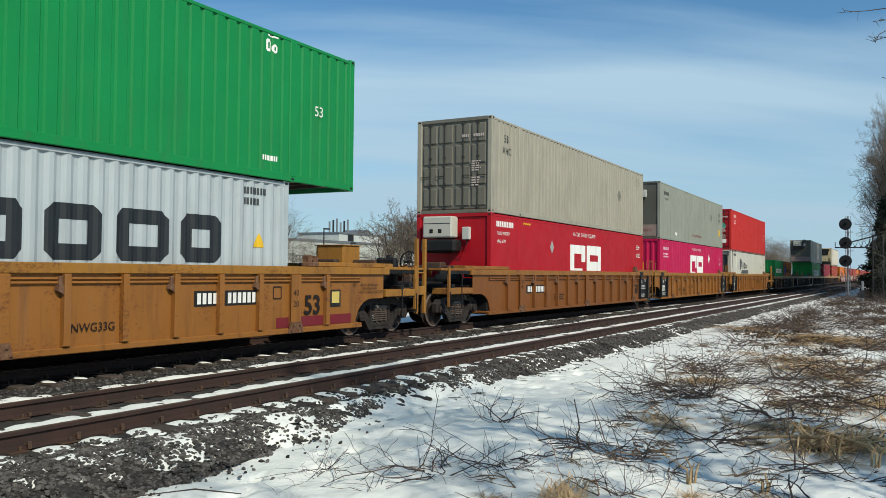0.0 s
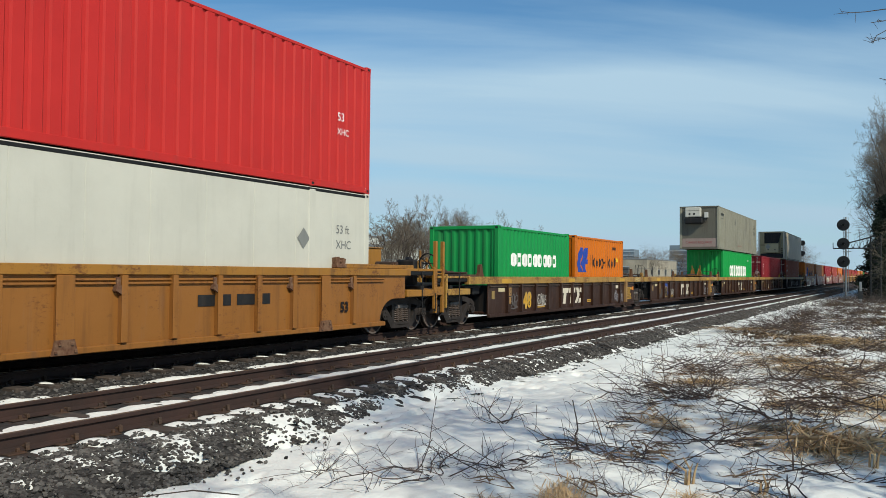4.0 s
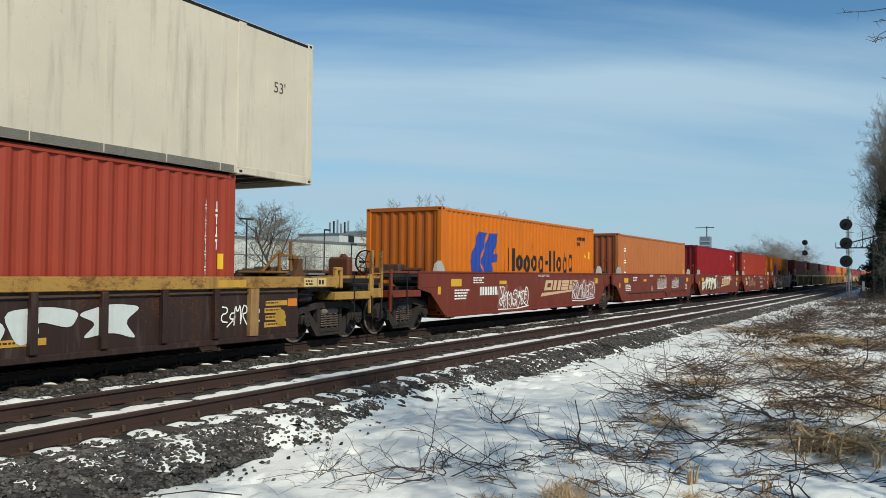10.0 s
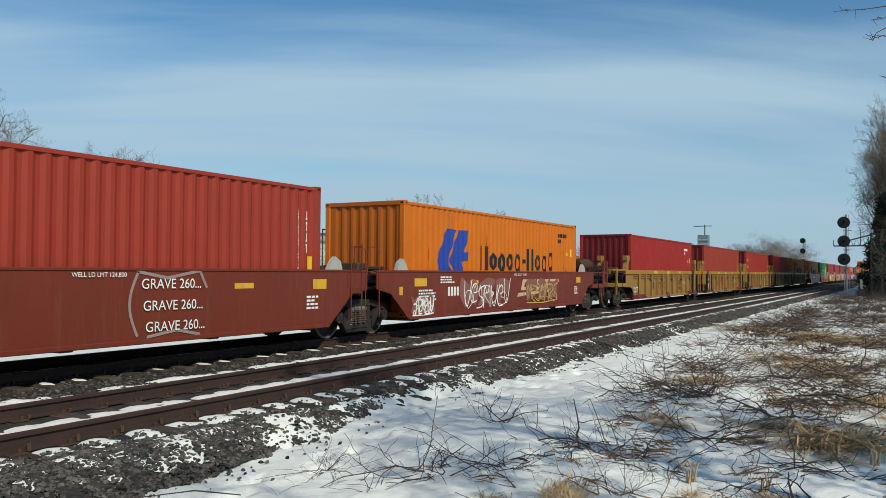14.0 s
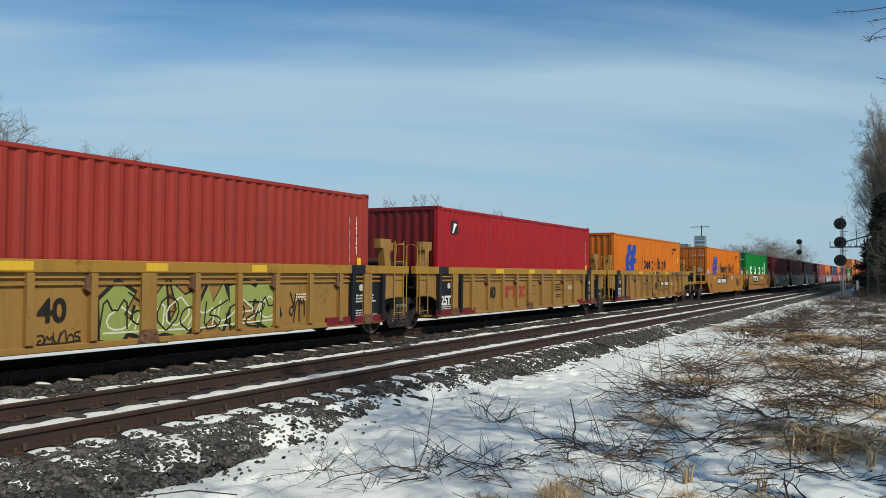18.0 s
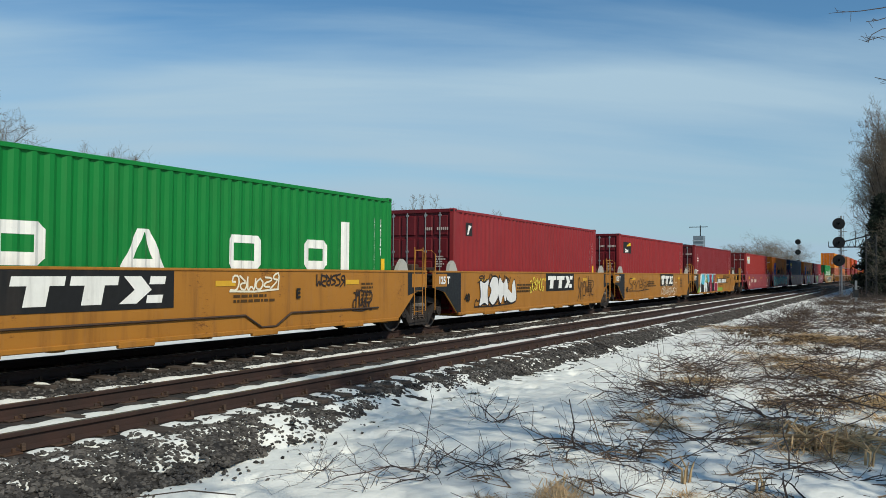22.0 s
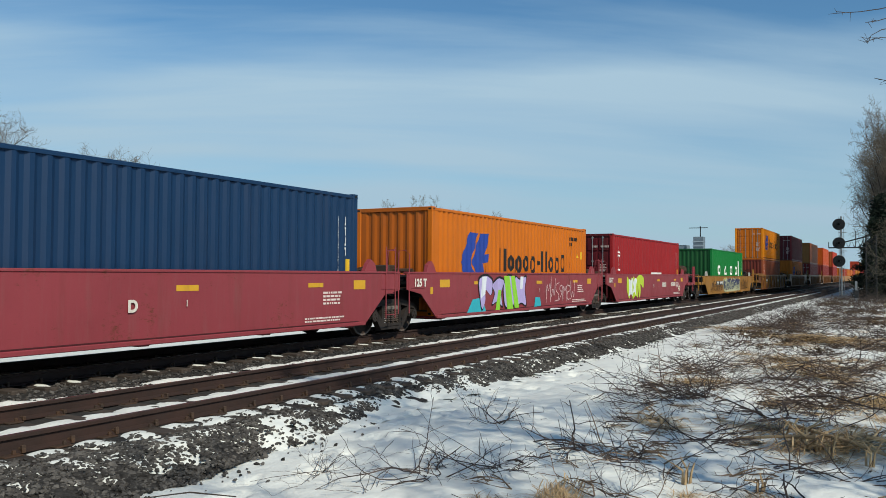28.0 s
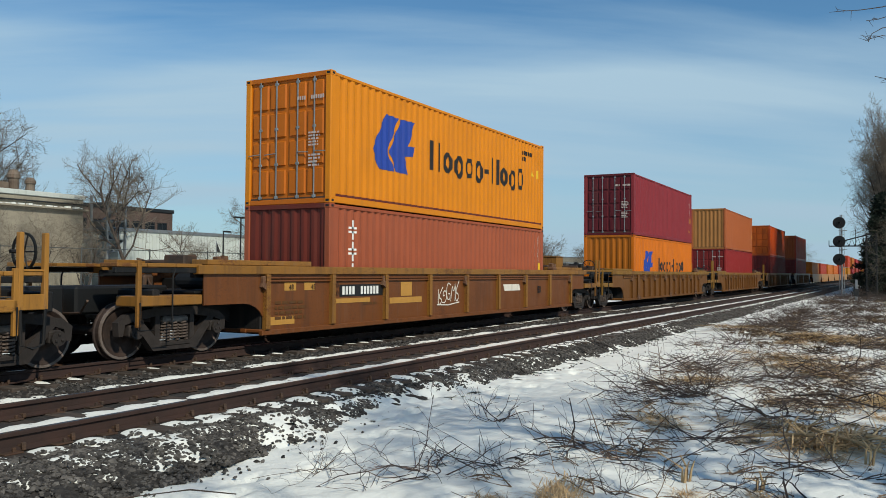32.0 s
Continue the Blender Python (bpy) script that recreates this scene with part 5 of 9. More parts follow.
def wide_marks(L, code=BLACK):
    """Long number line high on the rear end, with triangle and plate."""
    return [(code, digits(L - 1.75, 2.38, 0.13, 10, 0.06) + digits(L - 1.75, 2.18, 0.13, 4, 0.06), "number_mark", ""),
            (YELLOW, [[(L - 1.1, 1.75), (L - 0.82, 1.75), (L - 0.96, 2.0)], rect(L - 0.58, 1.7, 0.14, 0.28)], "warning_label", "yellow warning label")]


def orange_box(s, z, name_z, logo, end, label, h=2.896, code="d2762a", dirt=0.22, shaded_endcode="b4621c", L=12.19, big=0.62, rust=""):
    lg = fold_logo(1.66, name_z - 0.19, 1.31)
    rr = random.Random(int(s * 10))
    runs = []
    for _ in range(9):
        yy, zz, hh = rr.uniform(0.4, L - 0.4), rr.uniform(0.35, 1.9), rr.uniform(0.12, 0.55)
        runs.append([(yy, zz), (yy + 0.012, zz - 0.02), (yy + rr.uniform(0.02, 0.045), zz + hh * 0.7), (yy + 0.015, zz + hh)])
    return container("container", s, z, L, code, label, end=end, shaded_endcode=shaded_endcode, dirt=dirt, h=h,
                     shapes=[(BLUE, lg, "logo", "blue folded emblem"), (BLACK, word_blocks(4.2, name_z, big * 1.15, "Ioqoq-Lloqd", big * 0.86, 0.13), "letter_block", "black name in plain blocks"), ("6e3d1c", runs, "rust_streak", "thin brown rust runs")] + wide_marks(L))


F1 = FLOOR_Z
# a three-unit car of which the rear unit is seen, then another of three units
TAN = "tan-brown ribbed steel well car with faded paint"
car53 = dict(style="rib53", pitch=19.35, label=TAN, body="96603c", chordc="a06c3e", dirt=0.6)


def load_marks(seed, y, z=0.55, code="2a1c12"):
    return (code, bars(y, z, 0.9, 0.22, 3, seed), "small_mark", "")


well_car(s=9.8, last=True, panels=(False, False), words=[("1c1410", "SPECIAL BRAKE BEAM", 0.072, 8.38, 1.15), ("1c1410", "SEE BADGE PLATE", 0.072, 8.45, 1.07), ("1c1410", "2 INCH TREAD COND. SHOES", 0.072, 8.36, 0.99), ("1c1410", "53", 0.54, 6.42, 0.60), ("1c1410", "40", 0.17, 6.5, 0.98), ("1c1410", "20", 0.17, 6.5, 0.76), ("1c1410", "45", 0.13, 7.2, 1.14), ("1c1410", "53", 0.13, 8.1, 1.14), ("1c1410", "NWG33G", 0.18, 1.12, 0.55)],
         shapes=[("1b1b1b", [rect(3.5, 0.84, 1.72, 0.27)], "number_board", "black number board"), (WHITE, digits(3.57, 0.88, 0.19, 4, 0.1) + digits(4.3, 0.88, 0.19, 6, 0.1), "number_mark", ""),
                 ("2a1c12", [hollow(5.5, 0.92, 0.25, 0.25, 0.025)], "stencil_frame", "small stencilled frame"), ("6e1f28", [rect(5.6, 0.36, 2.45, 0.2)], "stripe", "dark red stripe"), ("22221e", [rect(7.3, 0.72, 0.36, 0.36)], "notice", "black placard"), ("cdb765", [rect(7.35, 0.8, 0.26, 0.24)], "notice", "pale placard")], **car53)
well_car(s=33.0, first=True, panels=(False, True), words=[("1c1410", "53", 0.54, 6.42, 0.62), ("1c1410", "45", 0.17, 6.85, 1.1), ("1c1410", "20", 0.17, 6.4, 1.1), ("1c1410", "40", 0.17, 6.4, 0.9), ("dcdcd6", "53", 0.17, 8.06, 1.12), ("dcdcd6", "8", 0.17, 7.38, 1.12), ("1c1410", "45", 0.16, -7.3, 1.12), ("1c1410", "40", 0.16, -6.2, 0.98), ("1c1410", "20", 0.16, -6.2, 1.14)],
         shapes=[("1b1b1b", [rect(-5.6, 0.82, 1.7, 0.26)], "number_board", "black number board"), (WHITE, digits(-5.5, 0.86, 0.18, 4, 0.1) + digits(-4.8, 0.86, 0.18, 6, 0.1), "number_mark", ""), load_marks(2, -3.2), ("1f1f24", scribble(-1.2, 1.38, 1.2, 0.14, 7, 5, 0.03), "graffiti", "small dark sprayed tag")], **{**car53, "body": "824e32", "chordc": "96623c"})
well_car(s=52.3, words=[("dcdcd6", "125T", 0.36, -8.25, 0.66), ("dcdcd6", "48", 0.15, -7.5, 1.12), ("1c1410", "45", 0.16, -6.9, 1.12), ("1c1410", "20", 0.16, -5.9, 1.12), ("1c1410", "40", 0.16, -5.9, 0.95), ("1c1410", "53", 0.54, 6.42, 0.62), ("1c1410", "45", 0.17, 6.85, 1.1), ("1c1410", "20", 0.17, 6.1, 1.1), ("1c1410", "40", 0.17, 6.1, 0.9), ("dcdcd6", "53", 0.17, 8.06, 1.12), ("dcdcd6", "8", 0.17, 7.38, 1.12)],
         shapes=[load_marks(3, -5.0), load_marks(4, -3.6), ("2a1c12", bars(-2.2, 0.7, 1.0, 0.2, 2, 5), "small_mark", ""), ("3a2314", [rect(0.2, 0.95, 0.5, 0.06), [(-0.35, 1.3), (-0.28, 1.3), (0.05, 0.8), (-0.05, 0.78)], [(0.0, 0.8), (0.08, 0.78), (0.45, 1.3), (0.38, 1.3)]], "stain", "")], **car53)
well_car(s=71.95, last=True, panels=(True, False), words=[("dcdcd6", "125T", 0.36, -8.25, 0.66), ("dcdcd6", "48", 0.15, -7.5, 1.12), ("1c1410", "45", 0.16, -6.9, 1.12), ("1c1410", "20", 0.16, -5.9, 1.12), ("1c1410", "40", 0.16, -5.9, 0.95), ("1c1410", "53", 0.3, 6.7, 0.62)],
         shapes=[load_marks(6, -5.2), load_marks(7, -3.7), load_marks(8, -2.0), ("1b1b1b", [rect(2.6, 0.86, 0.8, 0.2), rect(3.55, 0.86, 0.9, 0.2)], "number_board", "black number board")], **car53)

T2 = F1 + 2.896
container("container", 1.85, T2 - 0.02, 16.15, "1f8a4c", "green corrugated container stacked on a grey one", "dom", w=2.59, dirt=0.2,
          shapes=[(WHITE, word_blocks(13.25, 2.45, 0.24, "Bo", 0.16, 0.06) + [rect(13.3, 2.75, 0.3, 0.03)] + digits(13.2, 0.35, 0.1, 7, 0.05), "number_mark", "")], words=[(WHITE, "53", 0.30, 14.75, 1.45)])
container("container", 3.73, F1, 12.19, "b9c3c6", "pale grey container with black block lettering", "iso", dirt=0.25,
          shapes=[("20262b", [hollow(5.55, 1.24, 1.0, 0.84, 0.24), hollow(6.88, 1.24, 0.95, 0.84, 0.24), hollow(8.1, 1.24, 1.05, 0.84, 0.24), hollow(9.41, 1.24, 0.95, 0.84, 0.26)], "letter_block", "black name in plain blocks"),
                  ("3a3f42", digits(10.95, 2.55, 0.13, 9, 0.055) + digits(10.95, 2.35, 0.13, 6, 0.055), "number_mark", ""), (YELLOW, [[(11.2, 1.55), (11.5, 1.55), (11.35, 1.82)]], "warning_label", "yellow warning label")])
container("container", 24.98, T2, 16.15, "a8a495", "beige-grey corrugated container stacked on a crimson one", "dom", "door", w=2.59, dirt=0.35, shaded_endcode="77756a", rod=paint("3a3733", 0.3),
          words=[("2d2c28", "53", 0.34, 0.85, 2.2), ("2d2c28", "XHC", 0.30, 0.75, 1.85)], shapes=[("6a6a60", [[(12.25, 1.55), (12.5, 1.85), (12.75, 1.55), (12.5, 1.25)]], "diamond_plate", ""), ("8f8b7d", bars(15.0, 2.2, 0.7, 0.4, 3, 3), "small_mark", "")])
container("container", 24.98, F1, 16.15, "b3132f", "crimson smooth-sided container with white block emblem", "smooth", "heater", w=2.59, dirt=0.12,
          shapes=[(WHITE, [rect(6.6, 1.22, 0.42, 0.95), rect(7.02, 1.85, 1.2, 0.32), rect(7.8, 1.55, 0.42, 0.298), rect(7.022, 1.22, 0.9, 0.08)] + ring(8.39, 1.22, 1.68, 0.97, 0.36), "logo", "white block emblem"),
                  (WHITE, digits(0.35, 2.5, 0.17, 10, 0.1), "number_mark", ""), ("9a9a96", [[(4.62, 2.02), (4.8, 2.26), (4.98, 2.02), (4.8, 1.78)]], "diamond_plate", "grey diamond plate"), (YELLOW, [[(2.3 + k * 0.16, 2.66), (2.4 + k * 0.16, 2.66), (2.46 + k * 0.16, 2.72), (2.36 + k * 0.16, 2.72)] for k in range(4)], "hazard_marks", "")],
          words=[(WHITE, "HI-CUBE  CHASSIS REQUIRED", 0.19, 6.9, 2.5), (WHITE, "53 ft", 0.28, 15.05, 2.22), (WHITE, "XHC", 0.28, 15.05, 1.85), (WHITE, "TARE WEIGHT", 0.14, 0.4, 2.26), (WHITE, "(KG) 6170", 0.14, 0.42, 2.02)])
container("container", 44.24, T2, 16.15, "9a9e92", "grey-green smooth container with a heater on its end", "smooth", "heater", w=2.59, dirt=0.35, shaded_endcode="5e5f58",
          words=[("2d2f2d", "53 ft", 0.30, 14.75, 2.0), ("2d2f2d", "XHC", 0.30, 14.75, 1.63), ("8c4a48", "HI-CUBE CHASSIS REQUIRED", 0.18, 7.1, 0.42), ("3a3d3a", "TARE WEIGHT", 0.12, 0.9, 2.05)],
          shapes=[("3a3d3a", digits(0.75, 2.28, 0.18, 10, 0.085), "number_mark", ""), ("6d6e68", [[(12.2, 1.8), (12.45, 2.12), (12.7, 1.8), (12.45, 1.48)]], "diamond_plate", ""), (YELLOW, [rect(14.8, 0.75, 0.42, 0.4)], "warning_label", "yellow warning label"), (WHITE, [rect(3.1, 0.3, 0.35, 0.16)], "notice", "")])
container("container", 44.24, F1, 16.15, "c42c58", "faded crimson-pink container with white block emblem", "panel", "blind", ends=[(WHITE, [[(-0.75, 1.3), (-0.55, 1.55), (-0.35, 1.3), (-0.55, 1.05)]], "diamond_plate", "white diamond plate"), ("d9a022", [rect(0.15, 1.3, 0.32, 0.42)], "warning_label", "orange warning label"), ("d8b8c0", digits(-0.6, 2.15, 0.16, 9, 0.09), "number_mark", "")], w=2.59, dirt=0.18,
          shapes=[(WHITE, [rect(6.68, 1.22, 0.4, 1.0), rect(7.08, 1.88, 1.2, 0.34), rect(7.95, 1.5, 0.35, 0.4), rect(7.08, 1.22, 0.9, 0.06)] + ring(8.45, 1.22, 1.65, 1.0, 0.36), "logo", "white block emblem"),
                  ("e0b4c2", digits(0.65, 2.36, 0.15, 8, 0.11) + bars(0.65, 1.95, 1.1, 0.28, 2, 9), "number_mark", ""), (WHITE, [[(11.5, 2.1), (11.75, 2.38), (12.0, 2.1), (11.75, 1.82)]], "diamond_plate", "white diamond plate")],
          words=[(WHITE, "HI-CUBE CHASSIS REQUIRED", 0.18, 7.1, 2.5), (WHITE, "53 ft", 0.22, 14.95, 2.02), (WHITE, "XHC", 0.24, 14.92, 1.72)])
container("container", 63.68, T2, 16.15, "c0383a", "red corrugated container stacked on a white one", "dom", "door", ends=[("3f8f7a", [rect(-0.02, 0.9, 0.34, 0.18), [(0.55, 1.7), (0.75, 1.95), (0.95, 1.7), (0.75, 1.45)], [(-0.95, 1.1), (-0.8, 1.3), (-0.65, 1.1), (-0.8, 0.9)]], "notice", "green notice"), (WHITE, [rect(-0.1, 0.5, 0.16, 0.26), rect(0.1, 0.5, 0.16, 0.26), rect(0.45, 0.5, 0.5, 0.26)], "letter_block", "")], w=2.59, dirt=0.15, shaded_endcode="9c2430", rod=paint("35312f", 0.3),
          shapes=[("d8b8b0", digits(0.95, 2.35, 0.2, 7, 0.13) + bars(1.0, 1.85, 1.0, 0.36, 2, 4), "number_mark", ""), (WHITE, [rect(0.35 + k * 1.28, 0.06, 0.4, 0.07) for k in range(13)], "reflector_tape", "white reflector tape")], words=[(WHITE, "53", 0.26, 14.9, 1.5), (WHITE, "XHC", 0.2, 14.9, 1.2)])
container("container", 63.68, F1, 16.15, "d4d3c6", "white refrigerated container with grey emblem", "smooth", "reefer", w=2.59, dirt=0.12, shaded_endcode="c4c4ba",
          shapes=[("4d5154", [[(3.4, 2.05), (3.55, 2.3), (4.0, 2.35), (4.35, 2.1), (4.2, 1.75), (4.0, 1.55), (3.75, 1.45), (3.5, 1.7)], [(4.05, 1.3), (4.35, 1.5), (7.15, 1.5), (7.25, 1.22), (4.0, 1.22)]] + word_blocks(4.5, 1.6, 0.46, "IlBoo", 0.46, 0.11), "logo", "grey emblem in plain shapes"),
                  ("55585a", digits(0.95, 2.5, 0.16, 10, 0.08), "number_mark", ""), ("b9bab2", [[(2.75, 1.8), (3.02, 2.1), (3.3, 1.8), (3.02, 1.5)]], "diamond_plate", ""), ("7a7c78", [[(13.6, 1.8), (13.8, 2.02), (14.0, 1.8), (13.8, 1.58)]], "diamond_plate", "")], words=[("6a6d6c", "53 ft", 0.26, 14.9, 1.95), ("6a6d6c", "XHC", 0.26, 14.9, 1.62)])

# a five-unit car with low brown sides and a yellow top band
BROWN48 = "dark brown five-unit well car with yellow top band"
car48 = dict(style="w48", pitch=17.8, label=BROWN48, dirt=0.55)
for k, s in enumerate((93.3, 111.1, 128.9, 146.7, 164.4)):
    sh = [("b98f3a", [rect(-3.7, 0.36, 0.62, 0.09), rect(1.2, 0.42, 0.75, 0.1)] + [rect(6.46 + 0.03 * (j % 2), 0.42 + 0.135 * j, 0.62 - 0.08 * (j % 3), 0.095) for j in range(4)], "notice", "yellow stencilled notice plate"),
          ("3a2a18", [q for j in range(4) for q in bars(6.5, 0.45 + 0.135 * j, 0.5, 0.05, 1, k * 7 + j)] + bars(1.25, 0.45, 0.6, 0.05, 1, k) + bars(-3.65, 0.39, 0.5, 0.04, 1, k + 3), "small_mark", ""),
          ("8f7748", [rect(-7.2, 0.72, 0.2, 0.24)], "notice", "faded tan notice plate"), ("c8782c", [rect(7.12, 0.8, 0.28, 0.15)], "notice", "orange notice plate"), ("3c2c14", bars(-3.6, 1.22, 2.2, 0.09, 1, k), "small_mark", ""), ("c0b48e", [rect(-6.75, 0.93, 0.45, 0.11)], "notice", "pale notice strip")]
    sh2 = [("bd9236", [rect(-6.6, 1.19, 0.7, 0.13), rect(-0.9, 1.19, 0.6, 0.13), rect(5.2, 1.19, 0.7, 0.13)], "reflector", "yellow paint patch on the top band"), ("c9b078", [rect(7.55, 1.18, 0.42, 0.17), rect(7.99, 1.18, 0.28, 0.17)], "notice", "cream paint patch"), ("2c241c", bars(7.6, 1.2, 0.32, 0.12, 2, k) + digits(8.02, 1.22, 0.09, 2, 0.08), "small_mark", "")]
    if k < 4:
        sh.append(("cfc6b2", tee_blocks(-1.6, 0.42, 0.64, 0.56), "logo", "pale block emblem"))
        if k == 1:
            sh += [("2c4a94", [[(-5.08, 1.06), (-4.3, 1.04), (-4.12, 0.5), (-4.3, 0.45), (-4.45, 0.8), (-5.05, 0.84)]], "graffiti", "blue sprayed patch"), ("94793c", [rect(-5.02, 0.36, 0.72, 0.5)], "notice", "pale yellow patch behind a number")]
        if k != 2:
            sh += [("c9c4ba" if k == 3 else "b9b4aa", scribble(-3.75, 0.42, 0.75, 0.42, 30 + k, 7, 0.025), "graffiti", "grey sprayed tag"), ("5c5654", scribble(-5.9, 0.4, 0.55, 0.5, 40 + k, 4, 0.04), "graffiti", "grey sprayed tag")]
        sh += [("8f8c90", scribble(4.55, 0.36, 1.15, 0.5, 60 + k, 7, 0.035), "graffiti", "grey sprayed tag"), ("d0c6b0", [rect(4.75, 0.9, 0.62, 0.13)], "notice", "pale notice plate")]
    else:
        sh += [("c4ccca", bubbles(-3.4, 0.36, 7.0, 0.62, 77, 6), "graffiti", "pale silver sprayed lettering shapes"), (WHITE, digits(-5.9, 0.42, 0.17, 9, 0.1), "number_mark", ""), (WHITE, scribble(5.3, 0.5, 1.0, 0.4, 12, 6, 0.025), "graffiti", "white sprayed tag"), ("a5862f", [[(6.9 + 0.16 * math.cos(a * 0.7), 0.6 + 0.16 * math.sin(a * 0.7)) for a in range(9)]], "emblem", "")]
    well_car(s=s, first=k == 0, last=k == 4, shapes=sh, words=[("241c14" if k in (1, 3) else "4a2a20" if k == 2 else "c89a30", "48", 0.66, -4.93, 0.40), ("241a12", "CCDE"[k], 0.2, -6.16, 0.86)] if k < 4 else [], body="382b28" if k == 4 else "3a2523", band=sh2, **car48)
container("container", 86.89, F1, 6.06, "14924c", "short green container with white block lettering", h=2.59, dirt=0.12, end="blind",
          shapes=[(WHITE, word_blocks(1.0, 1.35, 0.42, "BBBBBBBBB", 0.36, 0.12), "letter_block", "white name in plain blocks")])
container("container", 93.6, F1, 6.06, "d2762a", "short orange container with blue emblem", h=2.59, dirt=0.25,
          shapes=[(BLUE, fold_logo(0.2, 1.2, 0.95), "logo", "blue folded emblem"), (BLACK, word_blocks(1.75, 1.4, 0.5, "Ioqoq-Lloqd", 0.3, 0.08), "letter_block", "black name in plain blocks")] + [(BLACK, digits(4.6, 2.15, 0.12, 7, 0.06), "number_mark", ""), (YELLOW, [[(5.1, 1.65), (5.32, 1.65), (5.21, 1.86)], rect(5.6, 1.6, 0.12, 0.24)], "warning_label", "yellow warning label")])
container("container", 122.8, F1, 12.19, "0f9a4a", "bright green container with white block lettering", dirt=0.1,
          shapes=[(WHITE, word_blocks(2.7, 1.07, 0.8, "BBBBBBBBB", 0.64, 0.2), "letter_block", "white name in plain blocks"), (WHITE, digits(10.2, 2.25, 0.11, 9, 0.05), "number_mark", ""), (YELLOW, [rect(11.4, 1.1, 0.13, 0.2)], "warning_label", "yellow warning label")])
container("container", 120.97, T2, 16.15, "949282", "dingy grey-beige container with a heater on its end", "panel", "heater", w=2.59, dirt=0.85, shaded_endcode="66645a",
          words=[("2d2f2d", "53 ft", 0.40, 14.55, 2.0), ("2d2f2d", "XHC", 0.40, 14.55, 1.55), ("8c4a48", "HI-CUBE CHASSIS REQUIRED", 0.14, 7.1, 0.4), ("3a3d3a", "TARE WEIGHT", 0.12, 0.9, 2.05)],
          shapes=[("3a3d3a", digits(0.75, 2.28, 0.18, 10, 0.085), "number_mark", ""), ("5d5d55", [[(5.9, 2.1), (6.15, 2.42), (6.4, 2.1), (6.15, 1.78)]], "diamond_plate", "")])
container("container", 141.09, F1, 12.19, "8a2b38", "maroon container with white upright lettering blocks", ends=[(WHITE, word_blocks(-0.85, 1.75, 0.3, "ooo", 0.22, 0.06), "letter_block", ""), (YELLOW, [rect(-0.95, 0.75, 0.3, 0.2)], "warning_label", "yellow warning label")], end="door", dirt=0.15, shaded_endcode="6a1f2c",
          shapes=[(WHITE, upright(0.74, 1.28, 1.2, 3, 0.27), "letter_block", "white name in plain blocks")] + iso_marks(12.19, 1) + [("d8b52c", [rect(10.95, 1.0, 0.72, 0.26)], "warning_plate", "yellow caution plate")], words=[("1c1a14", "CAUTION", 0.13, 11.0, 1.1)])
container("container", 158.03, F1, 12.19, "9a4038", "brick-red container with white upright lettering blocks", end="door", dirt=0.2, shaded_endcode="5a1a20",
          shapes=[(WHITE, upright(0.8, 0.93, 1.55, 6, 0.3), "letter_block", "white name in plain blocks")] + iso_marks(12.19, 2))
container("container", 156.18, T2, 16.15, "d6cebb", "cream refrigerated container overhanging a red one", "smooth", "reefer", w=2.59, dirt=0.4, shaded_endcode="c0b493",
          shapes=[("6c6c64", [[(3.55, 1.8), (3.82, 2.12), (4.1, 1.8), (3.82, 1.48)]], "diamond_plate", "grey diamond plate"), ("5b594c", digits(0.6, 2.2, 0.2, 10, 0.09), "number_mark", ""), ("6d6b62", [rect(2.3, 0.02, 11.6, 0.13)], "base_band", "grey base band")], words=[("4a483e", "53'", 0.3, 14.95, 1.7), ("5b594c", "TARE WEIGHT", 0.12, 0.7, 1.95)])

# brown five-unit car with smooth sides
def rail_emblem(y, z, w=0.68, h=0.34):
    """Four heavy plain blocks, each cut by other slots."""
    t = 0.22
    first = [rect(y, z, t, h), rect(y + t, z, w - t, 0.1), rect(y + t, z + h - 0.1, w - t, 0.1), rect(y + w - 0.16, z + 0.1, 0.16, h - 0.2)]
    y += w + 0.09
    second = [rect(y, z, t + 0.06, h), rect(y + w - t - 0.06, z, t + 0.06, h)]
    y += w + 0.09
    third = [rect(y, z, w, 0.11), rect(y, z + 0.12, w, 0.1), rect(y, z + 0.235, w, 0.105)]
    y += w + 0.09
    fourth = [rect(y, z + h - 0.16, w, 0.16), rect(y, z, w - 0.26, 0.16)]
    return [first, second, third, fourth]


